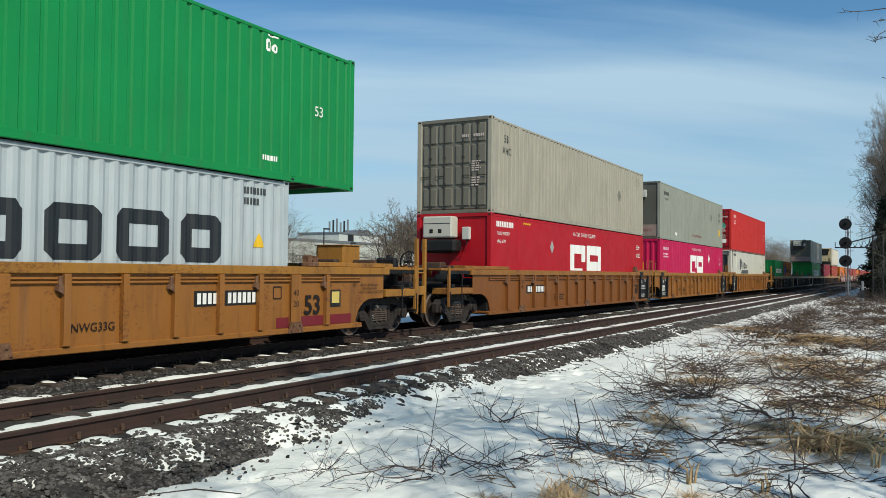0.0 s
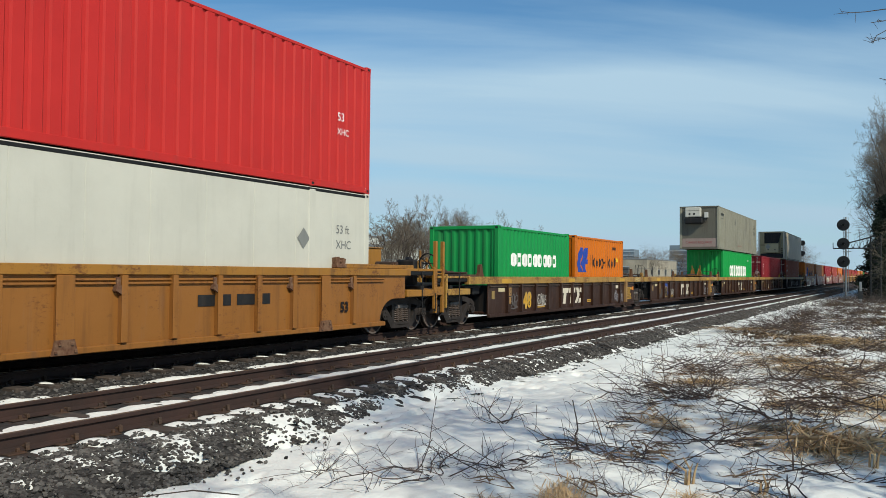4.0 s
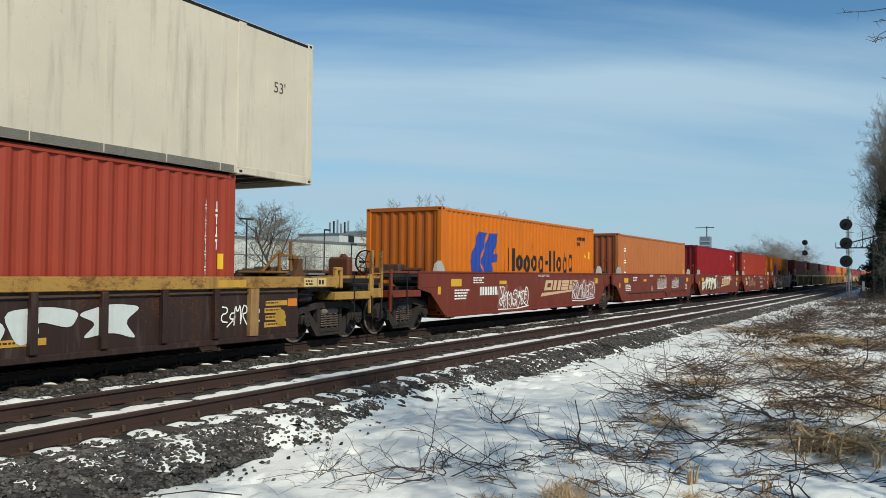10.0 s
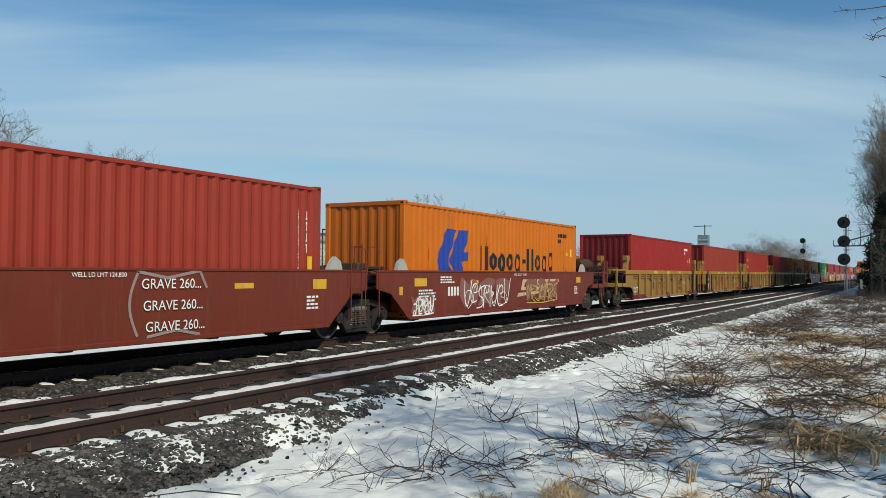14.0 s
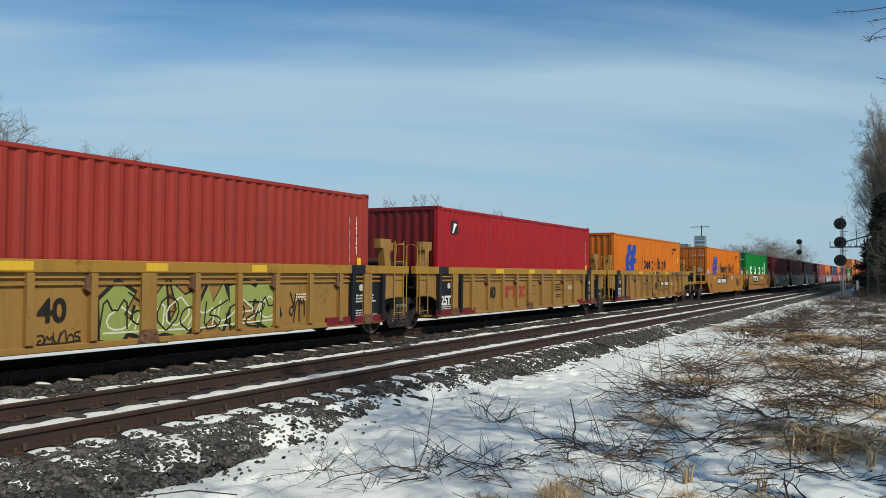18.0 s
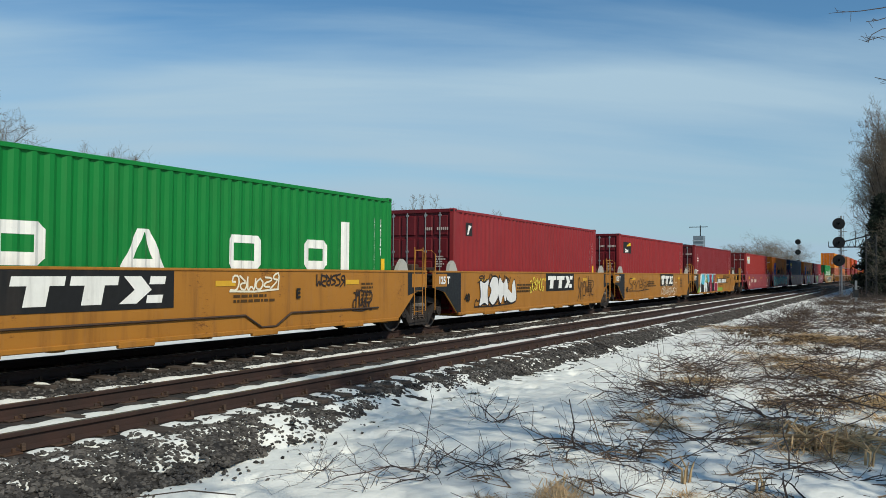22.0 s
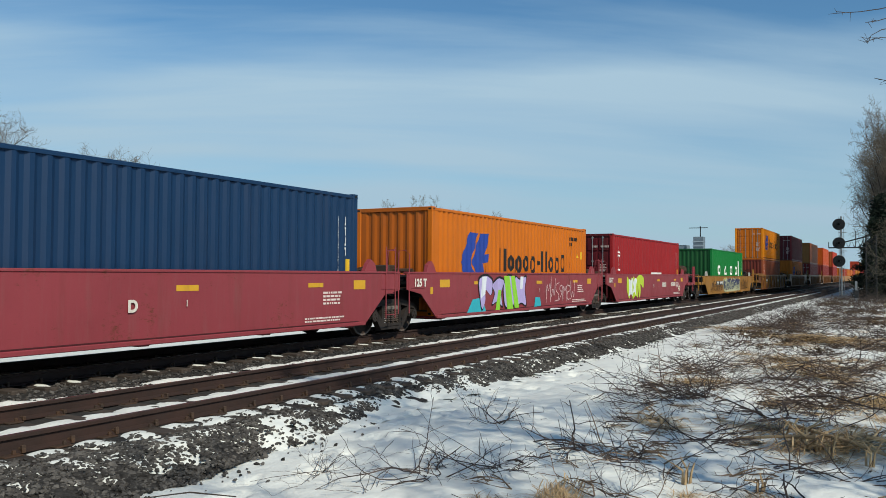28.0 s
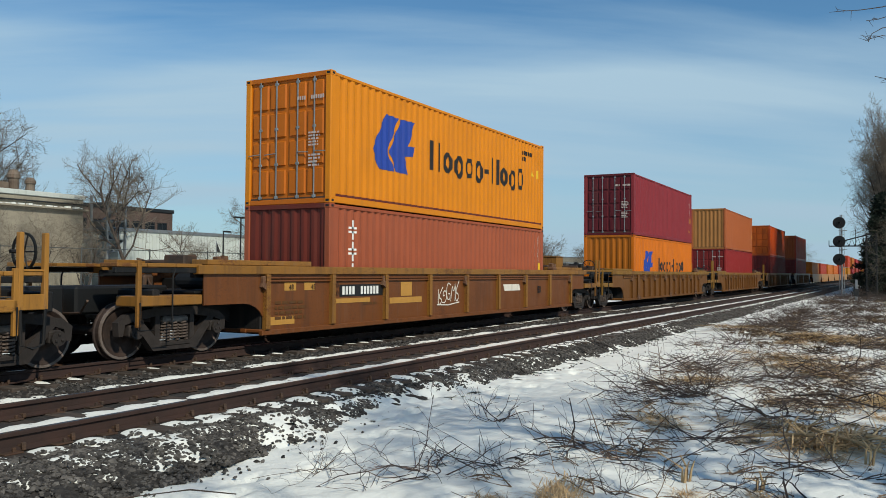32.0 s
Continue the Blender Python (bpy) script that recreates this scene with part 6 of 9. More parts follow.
carbn = dict(style="smooth40", pitch=15.45, label="brown five-unit smooth-sided well car with graffiti", body="76342d", chordc="76342d", dirt=0.4)
for k, s in enumerate((184.0, 199.45, 214.9, 230.3, 245.8)):
    sh = [("d0a12c", [rect(-5.9, 1.12, 0.6, 0.2), rect(-2.9, 1.16, 0.5, 0.1), rect(3.35, 1.16, 0.5, 0.1), rect(5.6, 1.12, 0.45, 0.2), rect(-6.6, 0.92, 0.16, 0.2)], "reflector", "yellow reflector plate"), (WHITE, bars(-5.7, 0.75, 0.9, 0.3, 4, k) + bars(-4.6, 1.18, 0.8, 0.2, 3, k + 9) + bars(5.4, 0.7, 0.4, 0.3, 4, k + 3), "small_mark", ""),
          (WHITE, digits(-4.2 if k in (0, 4) else -1.85, 0.85 if k in (0, 4) else 1.38, 0.24 if k in (0, 4) else 0.09, 10), "number_mark", "")]
    if k in (0, 2, 4):
        y0 = 0.25 if k != 2 else -0.1
        sh.append(("c9a884", [[(y0 + 0.12, 0.84), (y0 + 3.3, 0.92), (y0 + 3.1, 0.86), (y0, 0.72)]] + slanted(rail_emblem(y0 + 0.3, 0.92), 0.92, 0.45), "logo", "tan slanted block emblem"))
    tag = {0: [(WHITE, -3.0, 0.4, 2.2, 0.75, 5), ("d8d8d8", 3.2, 0.5, 2.4, 0.85, 6)], 1: [("c3c2bd", -0.55, 0.8, 1.8, 0.58, 7), ("c3c2bd", 2.3, 0.82, 1.45, 0.56, 8), ("4c4860", 3.85, 1.05, 1.0, 0.29, 9)], 2: [(WHITE, 1.0, 1.22, 2.3, 0.26, 10)], 3: [("8a7a5a", -4.4, 0.6, 3.0, 0.6, 12)], 4: [(WHITE, -3.4, 0.4, 3.0, 0.95, 13), ("b9a05a", 1.0, 0.5, 2.6, 0.8, 14), (WHITE, -6.0, 0.4, 1.0, 0.5, 15)]}[k]
    for c, y, z, w_, h_, sd_ in tag:
        if h_ > 0.3:
            sh.append(("85554c", bubbles(y - 0.1, z - 0.04, w_ + 0.2, h_ + 0.06, sd_, 3), "graffiti", "faint sprayed haze"))
        sh.append((c, scribble(y, z, w_, h_, sd_, 7, 0.035) + scribble(y + 0.1, z + 0.1 * h_, w_ * 0.9, h_ * 0.7, sd_ + 90, 5, 0.02), "graffiti", "white sprayed tag"))
    if k == 2:
        sh += [("a0958f", scribble(-1.75, 0.62, 1.35, 0.55, 71, 6, 0.045), "graffiti", "thick grey sprayed tag"), ("2e1c1a", scribble(-0.95, 0.72, 0.6, 0.3, 72, 4, 0.03), "graffiti", "small dark sprayed tag")]
        sh += [("2c2f2e", bubbles(-4.9, 0.42, 3.2, 0.95, 31, 4, 0.05), "graffiti", ""), ("dfe0c8", bubbles(-4.9, 0.42, 3.2, 0.95, 31, 4), "graffiti", "cream sprayed lettering shapes"), ("3a3d3a", scribble(-4.8, 0.5, 3.0, 0.8, 32, 6, 0.025), "graffiti", "dark outlines"), ("c9c9b4", [[(-5.8, 0.55), (-5.0, 0.75), (-5.05, 0.9), (-5.9, 0.8)], [(-6.0, 0.85), (-5.1, 0.98), (-5.1, 1.1), (-5.8, 1.08)]], "graffiti", "cream sprayed sweep")]
    extra = []
    if k == 3:
        sh += [("8f827c", strokes([[(1.2 - 0.16 * math.sin(q * 0.31), 1.45 - 0.1 * q) for q in range(11)], [(1.2, 1.46), (1.8, 1.36), (2.5, 1.48), (2.66, 1.2)], [(1.4, 0.42), (2.0, 0.5), (2.5, 0.4)]], 0.05), "graffiti", "faded sprayed halo")]
        extra = [("dfe6df", "GRAVE 260...", 0.23, 1.25, 1.19), ("dfe6df", "GRAVE 260...", 0.23, 1.29, 0.84), ("dfe6df", "GRAVE 260...", 0.23, 1.34, 0.50)]
    well_car(s=s, first=k == 0, last=k == 4, shapes=sh, pipe_line=k == 1, words=extra + [(WHITE, "WELL LD LMT 124,800", 0.10, 0.0, 1.38), (WHITE, "AEDCB"[k], 0.28, -1.6, 0.72)], **carbn)
orange_box(177.92, F1, 1.2, "slant", "blind", "orange container with blue emblem in a brown well car")
container("container", 193.36, F1, 12.19, "b4694a", "terracotta container with white upright lettering blocks", dirt=0.12, shaded_endcode="8a4a36", shapes=[(WHITE, upright(0.8, 0.93, 1.55, 6, 0.3), "letter_block", "white name in plain blocks")] + iso_marks(12.19, 3))
container("container", 208.78, F1, 12.19, "8a1e26", "deep red container in a brown well car", dirt=0.1, shaded_endcode="66161f", shapes=wide_marks(12.19, WHITE))
container("container", 224.2, F1, 12.19, "9c3c35", "brick-red container with white upright lettering blocks", dirt=0.15, shaded_endcode="64211f", shapes=[(WHITE, upright(0.8, 0.93, 1.55, 6, 0.3), "letter_block", "white name in plain blocks")] + iso_marks(12.19, 4))
orange_box(239.71, F1, 1.18, "slant", "blind", "orange container with blue emblem in a brown well car")

# yellow five-unit car with ribs
caryl = dict(style="rib40", pitch=15.5, label="mustard-yellow five-unit ribbed well car with black end panels", dirt=0.35)
for k, s in enumerate((265.2, 280.9, 296.4, 311.9, 327.35)):
    sh = [("9a3428" if k in (1, 3) else "6e4c28", tee_blocks(-2.35, 0.70, 0.52, 0.37, 0.15), "logo", "brown block emblem"),
          ("3a2a18", bars(2.0, 0.85, 0.7, 0.28, 3, k) + ring(3.75 if k == 4 else -0.1, 0.78, 0.3, 0.3, 0.02) + bars(2.1, 0.62, 0.6, 0.14, 2, k + 5), "small_mark", ""), ("d8d2bc", bars(3.3, 0.88, 0.55, 0.16, 3, k), "notice", "")]
    if k == 2:
        sh = sh[1:]
        sh += [("1f2018", bubbles(-1.3, 0.36, 4.1, 0.92, 24, 6, 0.07, 0), "graffiti", ""), ("8d9650", bubbles(-1.3, 0.36, 4.1, 0.92, 24, 6, 0.0, 0), "graffiti", "olive green sprayed lettering shapes outlined in black"), ("c9cbb0", scribble(-1.2, 0.5, 3.9, 0.6, 27, 7, 0.03), "small_mark", ""), ("1f2018", scribble(-1.3, 0.45, 4.1, 0.75, 28, 8, 0.03), "small_mark", ""), ("2a2420", scribble(-2.3, 0.42, 0.7, 0.2, 4, 6, 0.02) + scribble(3.1, 0.5, 0.5, 0.6, 5, 3, 0.03) + scribble(-2.15, 1.5, 0.75, 0.11, 6, 7, 0.018), "graffiti", "dark sprayed tag")]
    sh.append(("d4a92e", [rect(-2.95, 1.46, 0.55, 0.13), rect(-0.45, 1.46, 0.45, 0.13), rect(2.0, 1.46, 0.4, 0.13)], "reflector", "yellow reflector plate"))
    bd = [sh.pop()]
    if k == 4:
        bd += [("1c1a14", digits(-0.5, 1.48, 0.1, 4, 0.07) + digits(0.05, 1.48, 0.1, 6, 0.07), "number_mark", ""), ("26304a", scribble(3.2, 1.44, 2.6, 0.16, 8, 12, 0.022), "graffiti", "blue sprayed tag")]
    if k == 4:
        sh += [("1b1b1b", [rect(1.12, 0.86, 1.6, 0.25)], "number_board", "black number board"), (WHITE, digits(1.24, 0.9, 0.17, 4, 0.1) + digits(1.94, 0.9, 0.17, 6, 0.1), "number_mark", ""), ("26304a", scribble(3.2, 1.42, 2.6, 0.16, 8, 9, 0.03), "graffiti", "blue sprayed tag")]
    wd = [("dcdcd6", "125T", 0.33, -6.25, 0.62), ("1c1a14", "40", 0.46, (-3.35, -3.35, -2.3, -3.35, 0.1)[k], 0.74)]
    if k == 4:
        wd.append(("1c1a14", "NWG52B", 0.17, 0.78, 0.62))
    well_car(s=s, first=k == 0, last=k == 4, shapes=sh, words=wd, panels=(k > 0, k < 4), band=bd, **caryl)
container("container", 259.07, F1, 12.19, "9a2f2f", "deep red container in a yellow well car", dirt=0.12, shaded_endcode="641622", shapes=wide_marks(12.19, WHITE))
container("container", 274.79, F1, 12.19, "943b33", "brick-red container in a yellow well car", dirt=0.2, shaded_endcode="641d1f", shapes=iso_marks(12.19, 5))
container("container", 290.33, F1, 12.19, "9a3836", "brick-red container with white upright lettering blocks", dirt=0.25, shaded_endcode="5e1d1f", shapes=[(WHITE, upright(0.8, 0.93, 1.55, 6, 0.3), "letter_block", "white name in plain blocks")] + iso_marks(12.19, 6))
container("container", 305.8, F1, 12.19, "a02730", "red container with a small black and white emblem", dirt=0.15, shaded_endcode="661a22", shapes=[("15181a", [rect(0.76, 2.16, 0.36, 0.38)], "emblem", ""), (WHITE, [[(0.8, 2.2), (0.95, 2.2), (1.08, 2.45), (0.9, 2.5)]], "emblem", "")] + iso_marks(12.19, 7))
orange_box(321.26, F1, 1.35, "fold", "blind", "orange container with blue emblem in a yellow well car", big=0.5, dirt=0.35)

# yellow five-unit car with smooth sides
carts = dict(style="smooth40", pitch=15.4, label="tan-yellow five-unit smooth-sided well car with graffiti", dirt=0.5)
for k, s in enumerate((347.0, 362.4, 377.8, 393.3, 408.7)):
    sh = [("d0a12c", [rect(-4.9, 1.2, 0.6, 0.1), rect(0.1, 1.2, 0.5, 0.1), rect(4.0, 1.2, 0.5, 0.1)], "reflector", "yellow reflector plate"), ("4a3416", (bars(-2.2, 0.85, 1.6, 0.3, 3, k) if k != 1 else bars(0.55, 0.88, 1.2, 0.18, 2, k)) + bars(4.6, 0.75, 0.5, 0.5, 6, k + 4), "small_mark", "")]
    if k in (0, 4):
        y0 = -3.9 if k == 0 else -0.2
        sh += [("191919", [rect(y0, 0.88, 3.45, 0.33)], "number_board", "black number board"), (WHITE, digits(y0 + 0.2, 0.925, 0.245, 4, 0.225, 0.05) + digits(y0 + 1.6, 0.925, 0.245, 6, 0.225, 0.05), "number_mark", "")]
    else:
        y0, bw = (-3.9, 3.05) if k == 1 else (0.25, 2.75)
        sh += [("191919", [rect(y0, 0.86, bw, 0.62)], "logo_board", "black board with white block emblem"), (WHITE, tee_blocks(y0 + 0.1, 0.95, bw * 0.276, 0.43, 0.2), "logo", "")]
    tags = {0: [("2b2320", -1.9, 1.22, 2.3, 0.26, 51), ("e0d8c8", 1.2, 1.1, 0.9, 0.36, 52), ("2b2320", 3.4, 0.7, 1.2, 0.6, 53)], 1: [("e4dcc4", 0.45, 1.1, 1.3, 0.36, 54), ("2b2320", 2.95, 1.15, 1.0, 0.32, 55), ("2b2320", 4.25, 0.62, 0.75, 0.6, 63)], 2: [("2b2320", -5.0, 1.15, 2.2, 0.3, 56), ("2b2320", -5.2, 0.5, 2.4, 0.35, 57), ("3b2d20", 3.4, 0.5, 1.8, 0.95, 58), ("e0c94a", -1.2, 0.8, 1.2, 0.6, 59)], 3: [("e6e2d6", 0.3, 0.35, 3.0, 0.5, 60), ("3b2d20", -5.4, 0.7, 3.4, 0.6, 61)], 4: [("3a2a1a", 2.0, 1.25, 2.4, 0.22, 62)]}[k]
    for c, y, z, w_, h_, sd_ in tags:
        sh.append((c, scribble(y, z, w_, h_, sd_, 6, 0.035), "graffiti", "sprayed tag"))
    if k == 2:
        sh += [("1c1c1c", bubbles(-4.9, 0.45, 2.6, 0.9, 35, 4, 0.05), "graffiti", ""), ("d9d9d6", bubbles(-4.9, 0.45, 2.6, 0.9, 35, 4), "graffiti", "silver sprayed lettering shapes")]
    if k == 3:
        sh += [("e6d9b8", scribble(0.3, 0.3, 3.4, 1.15, 61, 5, 0.024), "graffiti", "thin cream sprayed tag")]
    if k == 4:
        green, white, aqua, wine, night = "7fa03a", "dfe6e4", "59b4cc", "93203c", "1a1b1e"
        for c, o in ((green, [(-6.4, 0.37), (-5.7, 0.37), (-5.3, 1.0), (-5.5, 1.0)]), (white, [(-5.75, 0.36), (-5.35, 0.36), (-5.05, 1.5), (-5.45, 1.5)]), (aqua, [(-5.3, 0.95), (-5.0, 1.5), (-4.35, 1.5), (-4.1, 0.98), (-4.6, 0.8)]),
                     (night, [(-5.35, 0.40), (-5.3, 0.95), (-4.6, 0.8), (-4.45, 0.40)]), (white, [(-4.45, 0.36), (-4.25, 0.36), (-3.6, 1.5), (-3.95, 1.5), (-4.5, 0.7)]), (green, [(-4.1, 0.98), (-3.45, 0.98), (-3.72, 1.48)]), (aqua, [(-3.6, 1.5), (-2.85, 1.5), (-2.75, 1.0), (-3.3, 0.95)]),
                     (white, [(-4.1, 0.94), (-3.5, 0.94), (-3.75, 0.36), (-3.95, 0.36)]), (night, [(-3.55, 0.94), (-2.8, 1.0), (-2.7, 0.36), (-3.6, 0.36)]), (wine, [(-2.8, 1.5), (-2.05, 1.5), (-2.0, 1.15), (-2.2, 0.95), (-1.95, 0.7), (-2.1, 0.38), (-2.7, 0.38)]), (aqua, [(-2.0, 1.5), (-1.55, 1.5), (-1.6, 1.0), (-1.95, 0.95)]),
                     (night, [(-1.95, 0.92), (-1.3, 0.95), (-1.3, 0.4), (-2.0, 0.4)]), (green, [(-0.25, 0.36), (1.6, 0.36), (1.7, 0.6), (-0.15, 0.62)]), (wine, [(-1.3, 1.5), (-0.85, 1.5), (-0.85, 1.25), (-1.1, 1.2), (-1.1, 0.95), (-0.2, 0.9), (-0.2, 0.42), (-1.3, 0.42)])):
            sh.append((c, [o], "lettering_shape", "sprayed lettering shape in bright paint"))
        sh += [("16171a", [rect(6.42, 1.12, 0.34, 0.27)], "placard", "dark placard"), ("d2a02c", [rect(6.92, 1.14, 0.42, 0.24)], "notice", "yellow notice plate"), ("d8d2c4", [rect(5.75, 1.24, 0.12, 0.12), rect(5.7, 0.45, 0.13, 0.22)], "notice", "pale notice plate"), ("1d1c18", strokes([[(-0.7, 0.78), (0.6, 0.79), (1.55, 0.80), (1.6, 0.4)], [(2.62, 0.92), (3.6, 0.92)]], 0.025) + ring(3.85, 0.98, 0.24, 0.26, 0.014), "small_mark", "")]
        sh.append(("eef2f0", strokes([[(-5.75, 0.37), (-5.4, 1.5)], [(-4.35, 0.36), (-3.62, 1.5)], [(-3.6, 0.36), (-2.85, 1.5)], [(-2.72, 0.38), (-2.05, 1.5)], [(-1.3, 0.42), (-1.3, 1.5)], [(-5.4, 1.5), (-0.85, 1.5)], [(-1.1, 0.95), (-0.2, 0.92), (-0.2, 0.42)]], 0.035), "graffiti", "white outlines"))
    wd = [("1c1a14", "40", 0.30, -5.8 if k != 0 else -6.0, 0.68)] + ([("dcdcd6", "125 T", 0.26, -7.3, 1.18)] if k else [])
    if k:
        sh.insert(0, ("1d2023", [[(-7.45, 1.06), (-6.9, 0.95), (-6.15, 0.34), (-6.0, 0.34), (-6.0, 1.49), (-7.45, 1.49)]], "end_panel", "black painted end panel"))
    if k < 4:
        sh.insert(0, ("1d2023", [[(6.6, 1.49), (6.6, 0.9), (6.95, 0.98), (7.45, 1.06), (7.45, 1.49)]], "end_panel", "black painted end panel"))
    if k < 2:
        wd.append(("1c1a14", "AE"[k], 0.26, (0.75, 2.3)[k], 0.95))
    if k in (2, 3):
        wd += [("4a3416", "123,000 PER UNIT", 0.12, -2.1, 0.98), ("4a3416", "CONTAINER LIMIT 61,500 EACH", 0.075, -2.3, 0.87)]
    well_car(s=s, first=k == 0, last=k == 4, shapes=sh, words=wd, pipe_line=k == 1, **carts)
orange_box(340.93, F1, 1.2, "slant", "door", "orange container with blue emblem in a tan well car", dirt=0.32)
container("container", 356.34, F1, 12.19, "15803c", "green container with four white block letters", end="door", dirt=0.15, shaded_endcode="11602f",
          shapes=[(WHITE, [hollow(2.15, 1.17, 0.85, 0.63, 0.19), peak(4.31, 1.16, 0.9, 0.63, 0.2), hollow(6.7, 1.16, 0.85, 0.63, 0.15), hollow(8.87, 1.16, 0.8, 0.62, 0.18), rect(10.19, 1.12, 0.30, 1.1)], "letter_block", "white block letters")] + iso_marks(12.19, 8))
container("container", 371.73, F1, 12.19, "8e2f38", "maroon container with a small black and white emblem", end="door", dirt=0.15, shaded_endcode="641d28", shapes=[("15181a", [rect(0.76, 2.16, 0.36, 0.38)], "emblem", ""), (WHITE, [[(0.8, 2.2), (0.95, 2.2), (1.08, 2.45), (0.9, 2.5)]], "emblem", "")] + iso_marks(12.19, 9))
container("container", 387.18, F1, 12.19, "8f2f37", "maroon container with a black and yellow emblem", end="door", dirt=0.15, shaded_endcode="641d28", shapes=[("15181a", [rect(0.73, 2.05, 1.16, 0.5)], "emblem_board", "black emblem board"), (WHITE, word_blocks(0.85, 2.08, 0.2, "looo", 0.2, 0.05), "emblem", ""), (YELLOW, [[(1.1, 2.35), (1.85, 2.4), (1.85, 2.52), (1.5, 2.52)]], "emblem", "")] + iso_marks(12.19, 10))
container("container", 402.57, F1, 12.19, "7e2c36", "dull maroon container with white upright lettering blocks", ends=[(WHITE, word_blocks(-0.85, 1.75, 0.3, "ooo", 0.22, 0.06), "letter_block", ""), (YELLOW, [rect(-0.95, 0.75, 0.3, 0.2)], "warning_label", "yellow warning label")], end="door", dirt=0.2, shaded_endcode="5a1e28", shapes=[(WHITE, upright(0.78, 1.3, 1.15, 3, 0.3), "letter_block", "white name in plain blocks")] + iso_marks(12.19, 11))

# pinkish red five-unit car with smooth sides
carpk = dict(style="smooth40", pitch=15.6, label="faded pinkish-red five-unit smooth-sided well car", body="9a4a50", chordc="9a4a50", dirt=0.22)
for k, s in enumerate((427.95, 443.45, 459.35, 474.95, 490.65)):
    sh = [("d2a02c", [rect(-6.0, 1.12, 0.55, 0.2), rect(-4.0, 1.18, 0.5, 0.09), rect(0.6, 1.16, 0.5, 0.1), rect(4.1, 1.18, 0.5, 0.09), rect(5.7, 1.12, 0.45, 0.2), rect(-6.5, 0.95, 0.14, 0.18)], "reflector", "yellow reflector plate"), ("e0cfc8", bars(4.6, 0.8, 0.7, 0.3, 4, k) + bars(4.0, 0.45, 1.6, 0.12, 2, k + 7), "small_mark", "")]
    sh.append(("4c1f22", [rect(-5.9, 0.40, 11.8, 0.018)], "seam", "dark seam along the sill"))
    wd = [("e0d8cc", "I", 0.16, 0.8, 0.9)]
    if k == 0:
        sh.append(("e4dcd0", digits(-4.7, 0.84, 0.26, 4, 0.17) + digits(-3.2, 0.84, 0.26, 6, 0.17), "number_mark", ""))
        wd += [("e4d8c0", "40", 0.55, -6.0, 0.55), ("e4dcd0", "A", 0.24, -1.2, 0.86)]
    if k == 1:
        sh += [("3fa3ad", bubbles(-6.0, 0.34, 10.8, 1.1, 41, 9), "graffiti", "turquoise sprayed lettering shapes"), ("d2e0c8", scribble(-5.8, 0.4, 10.2, 0.95, 42, 14, 0.08), "graffiti", "")]
    if k == 2:
        wd += [("e4dcd0", "D", 0.26, -0.4, 0.85)]
    if k == 3:
        sh += [("35aebd", [[(-4.5, 0.34), (-3.2, 0.34), (-3.5, 0.8), (-4.1, 0.75)], [(0.4, 0.4), (1.0, 0.42), (0.9, 0.7), (0.5, 0.72)]], "graffiti", "turquoise sprayed patch"), ("17171a", bubbles(-3.7, 0.36, 3.4, 1.06, 43, 4, 0.07), "graffiti", ""), ("b3a6d8", bubbles(-3.7, 0.36, 3.4, 1.06, 43, 4), "graffiti", "violet and green sprayed lettering shapes"), ("8fd03c", [[(-1.75, 0.4), (-1.3, 0.4), (-1.6, 1.42), (-2.0, 1.42)], [(-1.2, 0.42), (-0.85, 0.42), (-1.2, 1.42), (-1.5, 1.42)], [(-2.6, 0.4), (-2.3, 0.4), (-2.2, 1.0), (-2.4, 1.0)]], "graffiti", ""), ("dfe4ea", [[(-3.6, 0.75), (-3.3, 0.9), (-3.2, 1.4), (-3.5, 1.4)], [(-0.8, 1.0), (-0.6, 1.0), (-0.5, 1.4), (-0.75, 1.4)]], "graffiti", ""), ("e3c9c9", scribble(1.4, 0.45, 2.8, 0.9, 46, 7, 0.025), "graffiti", "pale sprayed outline tag")]
    if k == 4:
        sh += [("b9d23c", bubbles(-4.6, 0.36, 2.6, 1.05, 47, 3, 0.08), "graffiti", "lime and white sprayed lettering shapes"), ("dfe6e6", bubbles(-4.4, 0.42, 1.3, 0.95, 48, 2), "graffiti", ""), ("e4dcd0", digits(1.6, 0.86, 0.24, 4, 0.17) + digits(3.4, 0.9, 0.2, 6, 0.14), "number_mark", ""), (WHITE, [rect(-0.6, 1.5, 2.0, 0.1)], "notice", "white strip")]
        wd += [("e4d8c0", "40", 0.4, 5.0, 0.62), ("e4dcd0", "B", 0.24, -0.2, 0.86)]
    if k:
        wd += [("e0d8cc", "125 T", 0.26, -7.35, 1.16)]
    well_car(s=s, first=k == 0, last=k == 4, shapes=sh, words=wd, **carpk)
container("container", 421.85, F1, 12.19, "9a3b40", "faded red container with a pale emblem board", end="door", dirt=0.15, shaded_endcode="6c2026", shapes=[("c6cfca", [rect(0.69, 2.04, 1.23, 0.56)], "emblem_board", "pale emblem board"), ("3d7f86", word_blocks(0.8, 2.08, 0.22, "looo", 0.22, 0.05), "emblem", ""), (YELLOW, [[(1.0, 2.36), (1.85, 2.42), (1.85, 2.55), (1.4, 2.55)]], "emblem", "")] + iso_marks(12.19, 12))
orange_box(437.35, F1, 1.2, "slant", "door", "orange container with blue emblem in a pinkish car", dirt=0.3)
